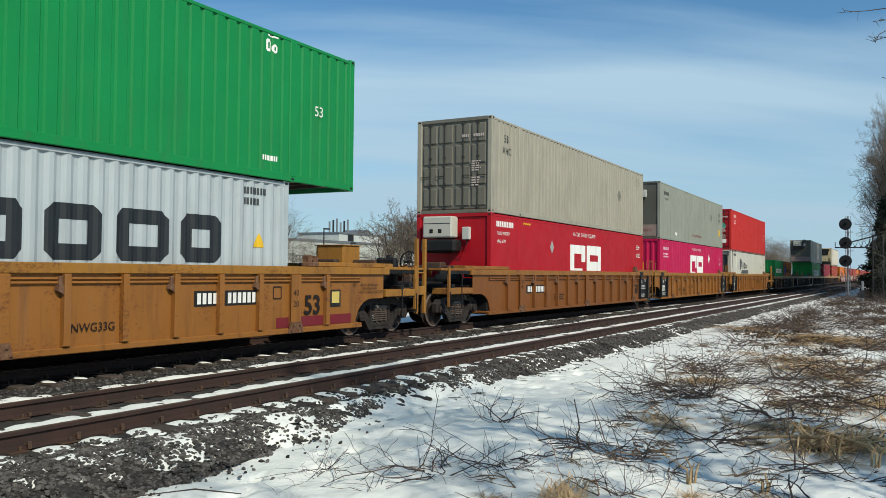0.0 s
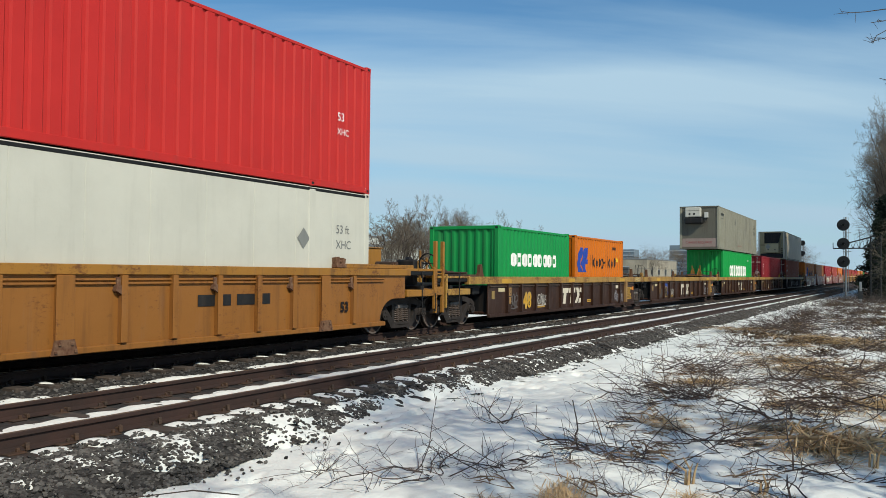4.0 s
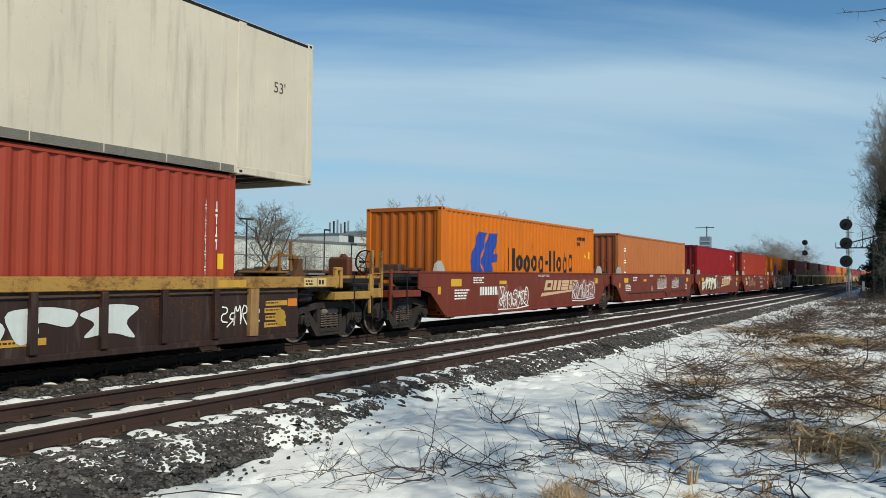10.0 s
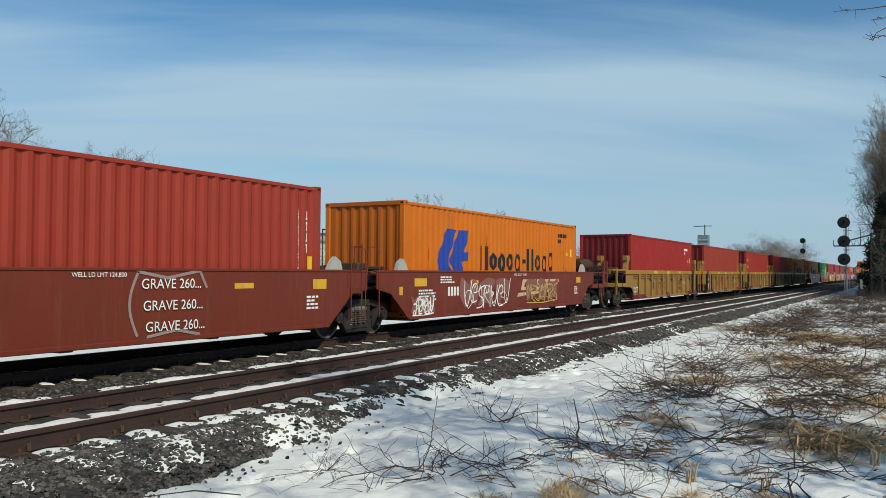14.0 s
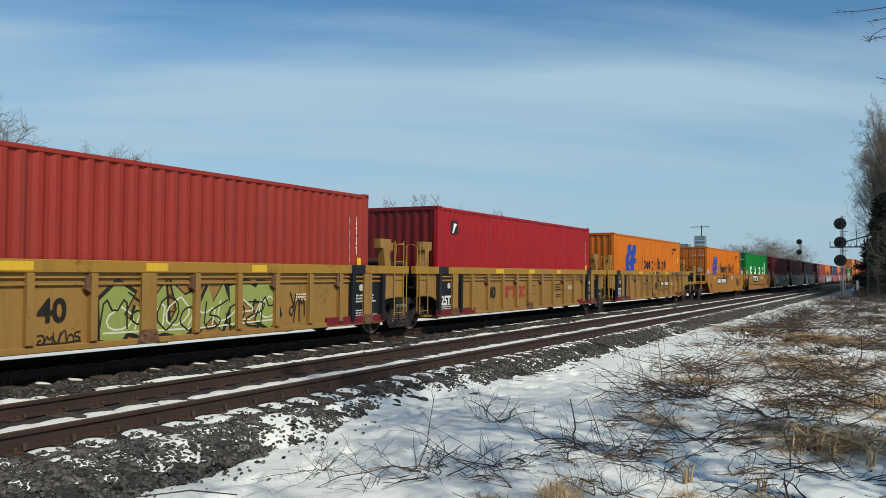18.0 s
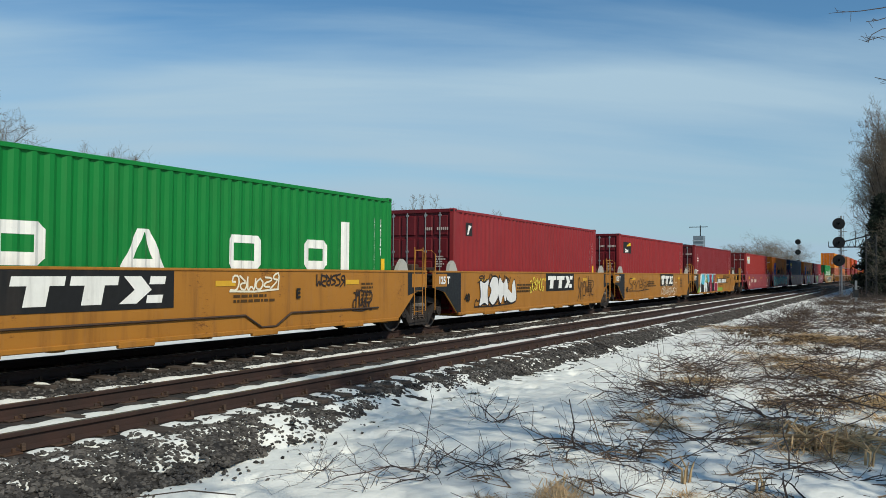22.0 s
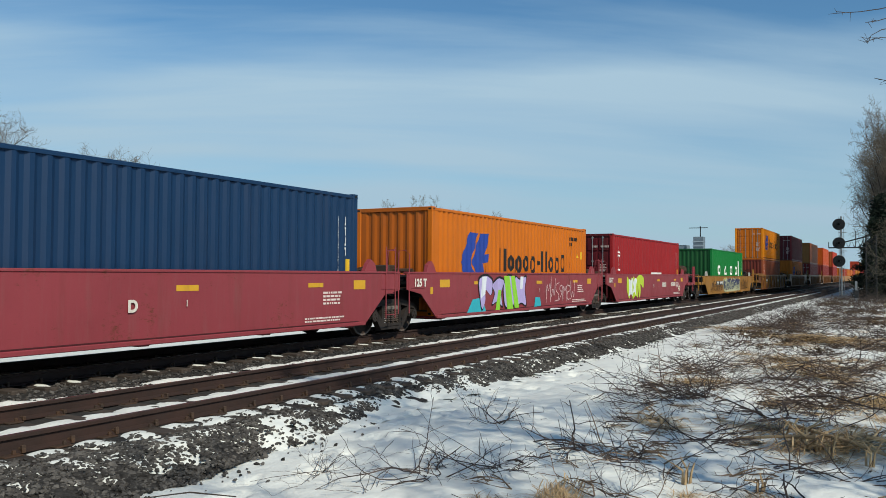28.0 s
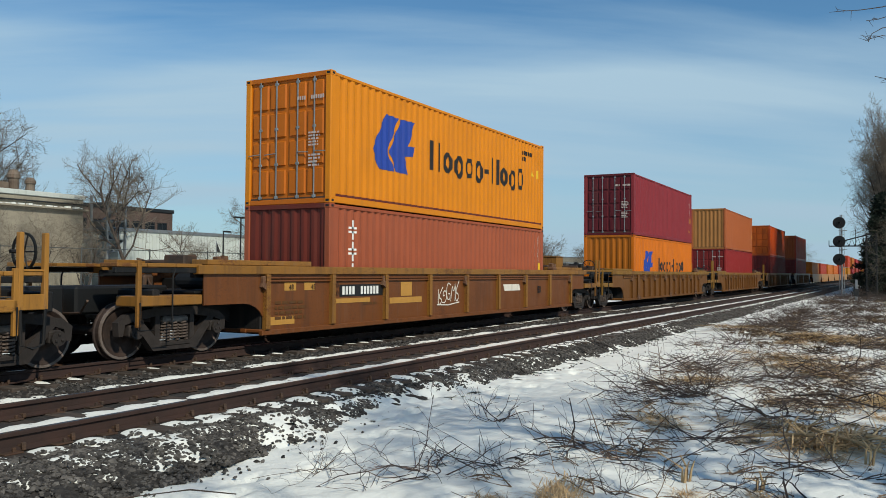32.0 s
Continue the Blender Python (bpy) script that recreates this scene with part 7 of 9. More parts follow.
container("container", 453.26, F1, 12.19, "1c3a5c", "dark blue container with yellow block lettering", end="door", dirt=0.12, shaded_endcode="10203c", shapes=[("e3cf1f", word_blocks(0.3, 2.2, 0.34, "ooooo", 0.28, 0.09), "letter_block", "yellow name in plain blocks"), ("c23a55", [rect(0.75, 1.98, 0.5, 0.1)], "small_mark", ""), (WHITE, bars(1.3, 1.96, 0.5, 0.1, 1, 3), "small_mark", "")] + iso_marks(12.19, 13))
orange_box(468.86, F1, 1.2, "slant", "blind", "orange container with blue emblem in a pinkish car")
container("container", 484.55, F1, 12.19, "9a2a31", "maroon container with white upright lettering blocks", ends=[(WHITE, word_blocks(-0.85, 1.75, 0.3, "ooo", 0.22, 0.06), "letter_block", ""), (YELLOW, [rect(-0.95, 0.75, 0.3, 0.2)], "warning_label", "yellow warning label")], end="door", dirt=0.15, shaded_endcode="561520", shapes=[(WHITE, upright(0.78, 1.3, 1.15, 3, 0.3), "letter_block", "white name in plain blocks")] + iso_marks(12.19, 14))

# single cars at the end
sh = [("191919", [rect(-5.7, 0.82, 2.4, 0.28)], "number_board", "black number board"), (WHITE, digits(-5.5, 0.86, 0.2, 4, 0.15) + digits(-4.5, 0.86, 0.2, 6, 0.15), "number_mark", ""), ("2b1c12", scribble(-7.6, 0.42, 4.0, 0.7, 71, 9, 0.06), "graffiti", "dark sprayed tag"), ("a9a88a", bubbles(-3.2, 0.30, 6.8, 1.0, 72, 9, 0.05), "graffiti", ""), ("24305e", bubbles(-3.0, 0.36, 6.4, 0.95, 73, 10), "graffiti", "blue and pale sprayed lettering shapes"), ("b8bb98", scribble(-2.9, 0.4, 6.2, 0.8, 75, 9, 0.07) + scribble(-2.7, 0.36, 6.0, 0.5, 76, 7, 0.05), "graffiti", "pale sprayed strokes"), ("20221f", scribble(-3.3, 0.5, 7.0, 0.7, 77, 12, 0.03), "graffiti", "dark outlines"), ("2b1c12", scribble(4.2, 0.5, 3.0, 0.7, 74, 8, 0.05), "graffiti", "dark sprayed tag"), (YELLOW, [rect(-2.9, 1.2, 0.5, 0.1), rect(3.0, 1.2, 0.5, 0.1)], "reflector", "yellow reflector plate")]
well_car("smooth53", 512.3, 20.2, "rusty tan single well car covered in graffiti", first=True, last=True, shapes=sh, words=[("1c1a14", "53", 0.22, 6.8, 0.8)], dirt=0.8)
container("container", 506.17, F1, 12.19, "157a3a", "green container with four white block letters", dirt=0.15, shaded_endcode="0f4f28",
          shapes=[(WHITE, [hollow(2.15, 1.17, 0.85, 0.63, 0.19), peak(4.44, 1.16, 0.9, 0.63, 0.2), hollow(6.76, 1.16, 0.85, 0.63, 0.15), hollow(8.91, 1.16, 0.8, 0.62, 0.18), rect(10.22, 1.0, 0.30, 1.2)], "letter_block", "white block letters")] + iso_marks(12.19, 15))
single = dict(style="rib53", pitch=20.4, first=True, last=True, panels=(False, False))
well_car(s=535.8, label="rusty brown ribbed single well car", body="74432c", chordc="92623a", dirt=0.75, shapes=[("b3843c", [rect(-3.4, 0.88, 0.52, 0.34), rect(-3.9, 0.71, 1.5, 0.14), rect(-8.3, 0.42, 0.9, 0.16), rect(-7.72, 1.08, 0.36, 0.2), rect(-7.1, 1.08, 0.34, 0.2), rect(-6.02, 0.78, 1.3, 0.1)], "paint_patch", "yellow touched-up paint patch"), ("1b1b1b", [rect(-5.9, 0.92, 1.7, 0.26)], "number_board", "black number board"), (WHITE, digits(-5.8, 0.96, 0.18, 4, 0.1) + digits(-5.1, 0.96, 0.18, 6, 0.1), "number_mark", ""), ("d8d2c4", [[(2.6, 0.9), (3.8, 0.9), (3.7, 1.1), (2.5, 1.1)]] + scribble(-1.6, 0.6, 1.2, 0.6, 81, 5, 0.03), "graffiti", "pale sprayed tag"), ("5a3a18", bars(-8.0, 0.5, 1.0, 0.4, 4, 5) + bars(-5.0, 0.7, 0.6, 0.1, 1, 6), "small_mark", "")],
         words=[("1c1410", "53", 0.3, 5.2, 0.8), ("1c1410", "48", 0.15, -7.6, 1.1), ("1c1410", "45", 0.15, -6.9, 1.1), ("1c1410", "20", 0.15, -6.1, 1.12), ("1c1410", "40", 0.15, -6.1, 0.95)], **{**single, "style": "rib53s"})
L2 = F1 + 2.591
container("container", 529.74, F1, 12.19, "a25444", "terracotta container under an orange one", h=2.591, dirt=0.2, shaded_endcode="6a2c28", shapes=[(WHITE, upright(0.75, 0.85, 1.45, 6, 0.3), "letter_block", "white name in plain blocks")] + iso_marks(12.19, 16))
container("container", 529.74, L2, 12.19, "d9801f", "orange container with blue emblem stacked on a red one", end="door", dirt=0.12, shaded_endcode="c0661c",
          shapes=[(BLUE, fold_logo(1.65, 0.95, 1.35), "logo", "blue folded emblem"), (BLACK, word_blocks(4.36, 1.2, 0.78, "Ioqoq-Lloqd", 0.58, 0.13), "letter_block", "black name in plain blocks"), ("5a1c18", [rect(0.2, 0.16, 11.8, 0.05)], "base_band", "")] + wide_marks(12.19))
# last two codes mostly darken the first two: shade of the ends as colour
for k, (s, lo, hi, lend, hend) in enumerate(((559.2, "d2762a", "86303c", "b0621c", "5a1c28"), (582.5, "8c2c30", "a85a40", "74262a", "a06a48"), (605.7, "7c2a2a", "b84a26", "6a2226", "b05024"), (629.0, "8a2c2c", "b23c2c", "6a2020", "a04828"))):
    well_car(s=s, label="brown ribbed single well car", body="74492d", chordc="8a6034", near=k < 2, **single)
    container("container", s - 6.1, F1, 12.19, lo, "lower container of a double stack", end="blind" if k % 2 == 0 else "door", shaded_endcode=lend, dirt=0.25, near=k < 2,
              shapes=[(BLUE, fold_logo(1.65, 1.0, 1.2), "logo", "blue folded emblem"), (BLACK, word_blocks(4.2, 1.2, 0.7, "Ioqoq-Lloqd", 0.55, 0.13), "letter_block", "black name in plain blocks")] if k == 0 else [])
    container("container", s - 6.1, T2, 12.19, hi, "upper container of a double stack", end="door" if k % 2 == 0 else "blind", shaded_endcode=hend, dirt=0.25, near=k < 2, shapes=iso_marks(12.19, 20 + k))
far = random.Random(5)
s = 650.0
for k in range(6):
    c = ("b5602a", "a03a2c", "b86222", "bc5c24", "96342c", "b87028")[k]
    well_car("smooth40", s, 15.4, "tan well car far back in the train", first=k == 0, last=k == 5, near=False)
    container("container", s - 6.1, F1, 12.19, c, "far container in a well car", dirt=0.25, near=False)
    s += 15.4
s += 5
for k in range(9):
    lo, hi = far.choice(("8c2a30", "9a3a34", "b5702a", "7a2630")), far.choice(("a03036", "8a2430", "b04030", "a85a2c"))
    well_car("rib53", s, 20.4, "far brown well car of the train", body="6a4430", chordc="7a5434", first=True, last=True, near=False, panels=(False, False))
    container("container", s - 6.1, F1, 12.19, lo, "far lower container of a double stack", dirt=0.25, near=False)
    container("container", s - 6.1, T2, 12.19, hi, "far upper container of a double stack", dirt=0.25, near=False)
    s += 23.3

# ---- ground and tracks ----
def fbm(x, y, sc, seed=0.0):
    return noise.fractal(Vector((x * sc + seed, y * sc - seed, seed * 0.3)), 0.8, 2.1, 4)


# a line of footprints beside the ballast and a few strays: x, y, heading
FOOTPRINTS = []
steps_ = random.Random(17)
for k in range(22):
    yy = 4.6 + 0.52 * k
    FOOTPRINTS.append((float(np.interp(yy, [4.6, 6.7, 8.7, 11.4, 16.0], [-4.95, -4.95, -5.3, -5.45, -5.3])) + (0.13 if k % 2 else -0.13) + steps_.gauss(0, 0.05), yy + steps_.gauss(0, 0.06), 1.7 + steps_.gauss(0, 0.2)))
FOOTPRINTS += [(-3.26, 8.28, 0.6), (-3.05, 8.05, 0.8), (-4.6, 9.9, 1.2), (-5.75, 10.0, 1.9), (-5.62, 9.35, 1.8), (-4.2, 7.4, 0.9), (-2.9, 9.6, 0.4), (-3.9, 11.9, 1.1)]


def ground_z(x, y):
    """Snow-covered ground: a shelf at the tracks, a gently uneven verge to the east."""
    z = -0.45
    if x > -6.6:
        f = min(1.0, (x + 6.6) / 2.2)
        z += 0.10 * f + 0.05 * fbm(x, y, 0.5) * f + 0.035 * fbm(x, y, 1.5, 4.0) * f + 0.022 * fbm(x, y, 4.2, 6.0) * f
        if y < 20:
            z += 0.010 * fbm(x, y, 9.0, 2.0) * f
            for px, py, ang in FOOTPRINTS:
                if abs(x - px) < 0.4 and abs(y - py) < 0.4:
                    ca, sa = math.cos(ang), math.sin(ang)
                    u, v = ((x - px) * ca + (y - py) * sa) / 0.17, ((y - py) * ca - (x - px) * sa) / 0.085
                    q = u * u + v * v
                    z += -0.075 * math.exp(-q * q) + 0.028 * math.exp(-(q - 2.6) ** 2 * 0.8)
        z += 0.25 * max(0.0, min(1.0, (x - 3.0) / 8.0))
    if x < -15:
        z += -0.2 * min(1.0, (-15 - x) / 6) + 0.1 * fbm(x, y, 0.1, 9.0)
    return z


def axis_steps(fine_lo, fine_hi, fine, out, grow=1.35):
    v = list(np.arange(fine_lo, fine_hi + 1e-6, fine))
    step, a = fine, fine_lo
    while a > -out:
        step *= grow
        a -= step
        v.insert(0, a)
    step, b = fine, fine_hi
    while b < out:
        step *= grow
        b += step
        v.append(b)
    return v


gx, gy = axis_steps(-7.0, 2.0, 0.065, 2600, 1.2), axis_steps(4.0, 22.0, 0.07, 2600, 1.12)
gv = [(x, y, ground_z(x, y)) for y in gy for x in gx]
nx = len(gx)
gf = [(j * nx + i, j * nx + i + 1, (j + 1) * nx + i + 1, (j + 1) * nx + i) for j in range(len(gy) - 1) for i in range(nx - 1)]
gm = bpy.data.meshes.new("ground")
gm.from_pydata(gv, [], gf)
gm.materials.append(SNOWM)
gm.polygons.foreach_set("use_smooth", [True] * len(gm.polygons))
tagged(new("ground", gm), "snow-covered ground with old uneven snow", "ground", kind="structure")

# ballast bed: one raised sheet under both tracks
EDGE = -5.95


def edge_x(y):
    return float(np.interp(y, [3, 5, 7, 8.5, 10.3, 12, 16, 40], [-5.6, -5.65, -5.8, -6.1, -6.4, -6.15, -6.1, -6.15])) + 0.12 * fbm(0, y, 0.9, 2.0) + 0.12 * fbm(0, y, 3.0, 5.0)


bx = [-15.4, -14.6, -13.6, -12.7, -11.9, -11.1, -10.4, -9.85, -9.3, -8.6, -7.78, -6.95, -6.5, -6.2, -5.9]
bz = [-0.55, -0.42, -0.24, -0.21, -0.22, -0.21, -0.24, -0.27, -0.22, -0.185, -0.188, -0.178, -0.188, -0.26, -0.40]
by = axis_steps(0.0, 60.0, 0.4, 1400, 1.25)
bv = [((x if i < len(bx) - 3 else x + max(-0.15, edge_x(y) - EDGE)), y, z + 0.012 * fbm(x, y, 3.0)) for y in by for i, (x, z) in enumerate(zip(bx, bz))]
nb = len(bx)
bm_ = bpy.data.meshes.new("ballast_bed")
bm_.from_pydata(bv, [], [(j * nb + i, j * nb + i + 1, (j + 1) * nb + i + 1, (j + 1) * nb + i) for j in range(len(by) - 1) for i in range(nb - 1)])
bm_.materials.append(BEDM)
tagged(new("ballast_bed", bm_), "grey crushed-stone ballast bed under both tracks", "ballast", kind="structure")


def rail_mesh(y0, y1):
    """A flat-bottomed rail 0.17 m high; running band on its head."""
    prof = [(-0.07, -0.172), (0.07, -0.172), (0.07, -0.158), (0.012, -0.135), (0.0085, -0.05), (0.036, -0.038), (0.0365, -0.008), (0.028, 0.0), (-0.028, 0.0), (-0.0365, -0.008), (-0.036, -0.038), (-0.0085, -0.05), (-0.012, -0.135), (-0.07, -0.158)]
    g, n = Geo(), len(prof)
    ys = [y0, y1]
    g.add([(x, y, z) for y in ys for x, z in prof], [(i, (i + 1) % n, (i + 1) % n + n, i + n) for i in range(n)])
    g.m[7] = 1
    return g.mesh("rail", RAILM, RAILTOP)


def stone_cloud(name, label, spots):
    """Crushed stones, joined: each a squashed uneven octahedron."""
    r = random.Random(11)
    vs, fs = [], []
    base = [(1, 0, 0), (-1, 0, 0), (0, 1, 0), (0, -1, 0), (0, 0, 1), (0, 0, -1), (0.6, 0.6, 0.5), (-0.6, -0.55, 0.55)]
    tri = [(0, 6, 4), (0, 2, 6), (6, 2, 4), (2, 1, 4), (1, 7, 4), (1, 3, 7), (7, 3, 4), (3, 0, 4), (2, 0, 5), (1, 2, 5), (3, 1, 5), (0, 3, 5)]
    for x, y, z, s_ in spots:
        n = len(vs)
        e = Euler((r.uniform(-0.5, 0.5), r.uniform(-0.5, 0.5), r.uniform(0, 6.3))).to_matrix()
        sx, sy, sz = s_ * r.uniform(0.7, 1.3), s_ * r.uniform(0.6, 1.1), s_ * r.uniform(0.45, 0.8)
        for b in base:
            p = e @ Vector((b[0] * sx * r.uniform(0.75, 1.1), b[1] * sy * r.uniform(0.75, 1.1), b[2] * sz * r.uniform(0.8, 1.1)))
            vs.append((x + p.x, y + p.y, z + p.z))
        fs += [tuple(i + n for i in f) for f in tri]
    me = bpy.data.meshes.new(name)
    me.from_pydata(vs, [], fs)
    me.materials.append(STONE)
    return tagged(new(name, me), label, "ballast", kind="stuff")


def bed_z(x, y=None):
    if y is None:
        return float(np.interp(x, bx, bz))
    sh_ = max(-0.15, edge_x(y) - EDGE)
    return float(np.interp(x, [v if i < len(bx) - 3 else v + sh_ for i, v in enumerate(bx)], bz))


rs = random.Random(3)
spots = []


def tie_gap(y):
    """1 midway between two ties, -1 on a tie."""
    return -math.cos(2 * math.pi * (y - 1.0) / 0.51)


for _ in range(42000):
    y = 2.0 + 40.0 * rs.random() ** 1.4
    x = rs.uniform(-6.75, edge_x(y) + 0.12)
    bare = fbm(x, y, 1.3, 7.0) - 1.1 * max(0.0, x - edge_x(y) + 0.1) - (0.25 if x < -6.5 else 0.0) + 0.1 * max(0.0, min(3.0, y - 10.5)) + 0.1 * max(0.0, min(4.0, 7.8 - y))
    if bare < -0.02 and rs.random() > 0.15:
        continue
    if x < -6.45 and tie_gap(y) < -0.25 and rs.random() < 0.85:
        continue
    spots.append((x, y, max(bed_z(x, y), ground_z(x, y)) + 0.015, rs.uniform(0.014, 0.036) * (1.3 if rs.random() < 0.15 else 1.0)))
for _ in range(11000):
    y = 3.0 + 45.0 * rs.random() ** 1.4
    x = rs.uniform(-11.0, -8.65)
    spots.append((x, y, bed_z(x) + 0.01, rs.uniform(0.018, 0.045)))
for _ in range(6000):
    y = 30.0 + 60.0 * rs.random()
    x = rs.uniform(-6.6, edge_x(y) + 0.1)
    spots.append((x, y, max(bed_z(x, y), ground_z(x, y)) + 0.01, rs.uniform(0.03, 0.06)))
for _ in range(420):
    y = 2.5 + 22 * rs.random()
    x = edge_x(y) + abs(rs.gauss(0, 0.22))
    spots.append((x, y, ground_z(x, y) + 0.01, rs.uniform(0.012, 0.035)))
stone_cloud("ballast_stones", "loose grey ballast stones between patches of snow", spots)

SLEEPER = 0.51
for cx, tname, lab in ((NEAR_X, "near_track", "rusty railway track half covered by snow"), (FAR_X, "far_track", "rusty railway track that carries the train")):
    tr = tagged(new(tname), lab, "railway track", "two parallel tracks", "structure")
    tr.location = (cx, 0, 0)
    rm = cached("rail", lambda: rail_mesh(-60, 1400))
    for a in (-1, 1):
        part("rail", rm, tr, pose(a * 0.7525, 0, 0))
    tm = cached("tie", lambda: Geo().cbox(-1.3, 1.3, -0.115, 0.115, -0.36, -0.172, 0.012).mesh("tie", TIE))
    am = cached("anchor", lambda: Geo().cbox(-0.09, 0.09, -0.02, 0.02, -0.175, -0.125, 0.008).cbox(0.05, 0.085, -0.02, 0.02, -0.165, -0.10, 0.006).mesh("rail_anchor", STEEL))
    pm = cached("tieplate", lambda: Geo().cbox(-0.17, 0.17, -0.09, 0.09, -0.176, -0.160, 0.004).cbox(-0.12, -0.09, -0.05, -0.02, -0.165, -0.125, 0.004).cbox(0.09, 0.12, 0.02, 0.05, -0.165, -0.125, 0.004).mesh("tie_plate", STEEL))
    rt = random.Random(8)
    for k in range(150):
        y = 1.0 + k * SLEEPER
        part("tie", tm, tr, pose(rt.uniform(-0.04, 0.04), y + rt.uniform(-0.02, 0.02), rt.uniform(-0.012, 0.006), 0, 0, rt.uniform(-1, 1)))
        if k < 60:
            for a in (-1, 1):
                part("tie_plate", pm, tr, pose(a * 0.7525, y, 0))
                if cx == NEAR_X or a > 0:
                    part("rail_anchor", am, tr, pose(a * 0.7525, y + 0.15, 0, 0, 0, 0 if a > 0 else 180))
    rest = Geo()
    for k in range(150, 700):
        rest.box(-1.3, 1.3, 1.0 + k * SLEEPER - 0.115, 1.0 + k * SLEEPER + 0.115, -0.3, -0.172)
    part("far_ties", rest.mesh("far_ties", TIE), tr)["kind"] = "stuff"


def snow_strip(name, label, x0, x1, y0, y1, z, ragged, thick, seed, cut=-0.35, ties=0.0, fine=1.1):
    """A sheet of snow with a ragged outline and thawed holes, thinner over the ties."""
    step = 0.06
    ys = list(np.arange(y0, min(y1, 22.0), 0.06)) + list(np.arange(22.0, y1, 0.13))
    nxx, nyy = int((x1 - x0) / step) + 1, len(ys)
    hgt = np.zeros((nyy, nxx))
    for j, y in enumerate(ys):
        for i in range(nxx):
            x = x0 + i * step
            rim = min(x - x0, x1 - x) / ragged
            hgt[j, i] = min(1.0, rim) + 0.55 * fbm(x, y, fine, seed) + 0.45 * fbm(x, y, 4.5, seed + 3) + 0.3 * fbm(x, y, 11.0, seed + 5) + cut + ties * tie_gap(y) - (0.14 * max(0.0, 7.8 - y) + 0.12 * max(0.0, min(4.0, y - 10.5)) if fine > 1.5 else 0.0)
    vs = [(x0 + i * step, y, z(x0 + i * step, y) + thick * (max(-1.2, min(1.0, hgt[j, i] * 1.4)))) for j, y in enumerate(ys) for i in range(nxx)]
    fs = [(j * nxx + i, j * nxx + i + 1, (j + 1) * nxx + i + 1, (j + 1) * nxx + i) for j in range(nyy - 1) for i in range(nxx - 1)
          if max(hgt[j, i], hgt[j, i + 1], hgt[j + 1, i], hgt[j + 1, i + 1]) > -0.25]
    me = bpy.data.meshes.new(name)
    me.from_pydata(vs, [], fs)
    me.materials.append(SNOWM)
    me.polygons.foreach_set("use_smooth", [True] * len(fs))
    return tagged(new(name, me), label, "snow", kind="structure")


def bed_top(x, y):
    return max(bed_z(x, y), ground_z(x, y))


snow_strip("snow_between_rails", "broken strip of old snow between the rails", NEAR_X - 0.42, NEAR_X + 0.68, 1.0, 80, lambda x, y: -0.172, 0.16, 0.022, 1.0, -0.68, 0.3)
snow_strip("snow_beside_rail", "ragged snow patches between the tie ends", NEAR_X + 0.83, -6.46, 1.0, 90, lambda x, y: bed_top(x, y) + 0.012, 0.10, 0.022, 6.0, -1.03, 0.55)
snow_strip("snow_among_stones", "small snow patches among the ballast stones", -6.5, -5.7, 1.0, 70, lambda x, y: bed_top(x, y) + 0.012, 0.1, 0.026, 9.0, -0.86, 0.0, 1.6)
snow_strip("snow_between_tracks", "thin snow line between the two tracks", -10.3, -9.72, 1.0, 80, lambda x, y: bed_z(x) + 0.035, 0.2, 0.03, 12.0, -1.15)
# snow caps left on the tie ends of the far track
rcap = random.Random(9)
CAPS = []
for q in range(5):
    out_ = [(rcap.uniform(0.10, 0.26) * math.cos(a * 0.7), rcap.uniform(0.04, 0.095) * math.sin(a * 0.7)) for a in range(9)]
    cg = Geo().add([(x, y, 0.0) for x, y in out_] + [(x * 0.7, y * 0.7, 0.012) for x, y in out_] + [(0, 0, 0.014)],
                   [(i, (i + 1) % 9, 9 + (i + 1) % 9, 9 + i) for i in range(9)] + [(9 + i, 9 + (i + 1) % 9, 18) for i in range(9)])
    CAPS.append(cg.mesh("snow_cap", SNOWM))
rc = random.Random(4)
for k in range(2, 90):
    if rc.random() < 0.6:
        tagged(part("snow_cap", rc.choice(CAPS), None, pose(FAR_X + 1.07 + rc.uniform(-0.05, 0.05), 1.0 + k * SLEEPER, -0.176, 0, 0, rc.uniform(-6, 6))), "small cap of snow on a tie end", "snow", "snow caps on the ties", "structure")

# ---- beyond the train ----
def slab(name, me, label, cat, kind="", group="", m=None):
    return tagged(part(name, me, None, m), label, cat, group, kind)


def window(parent, x, y, z, w, h, frame):
    """A window in a wall that faces +x: frame, sill and dark pane."""
    f = part("window", cached(("win", w, h, frame.name), lambda: Geo().cbox(-0.06, 0.04, -w / 2 - 0.07, -w / 2, -0.07, h + 0.07, 0.01).cbox(-0.06, 0.04, w / 2, w / 2 + 0.07, -0.07, h + 0.07, 0.01).cbox(-0.06, 0.04, -w / 2, w / 2, h, h + 0.07, 0.01).cbox(-0.06, 0.04, -0.03, 0.03, 0, h, 0.01).cbox(-0.06, 0.1, -w / 2 - 0.1, w / 2 + 0.1, -0.1, 0, 0.01).mesh("window", frame)), parent, pose(x, y, z))
    part("pane", cached(("pane", w, h), lambda: Geo().box(-0.04, -0.02, -w / 2, w / 2, 0, h).mesh("pane", GLASS)), f)
    return f


def building(name, label, x0, x1, y0, y1, top, wall, roofm, base=-0.8, parapet=0.5):
    root = new(name)
    tagged(root, label, "building")
    g = Geo().cbox(x0, x1, y0, y1, base, top, 0.03)
    part("wall", g.mesh("wall", wall), root)
    part("roof", Geo().cbox(x0 - 0.12, x1 + 0.12, y0 - 0.12, y1 + 0.12, top - parapet, top + 0.06, 0.04).mesh("roof", roofm), root)
    return root


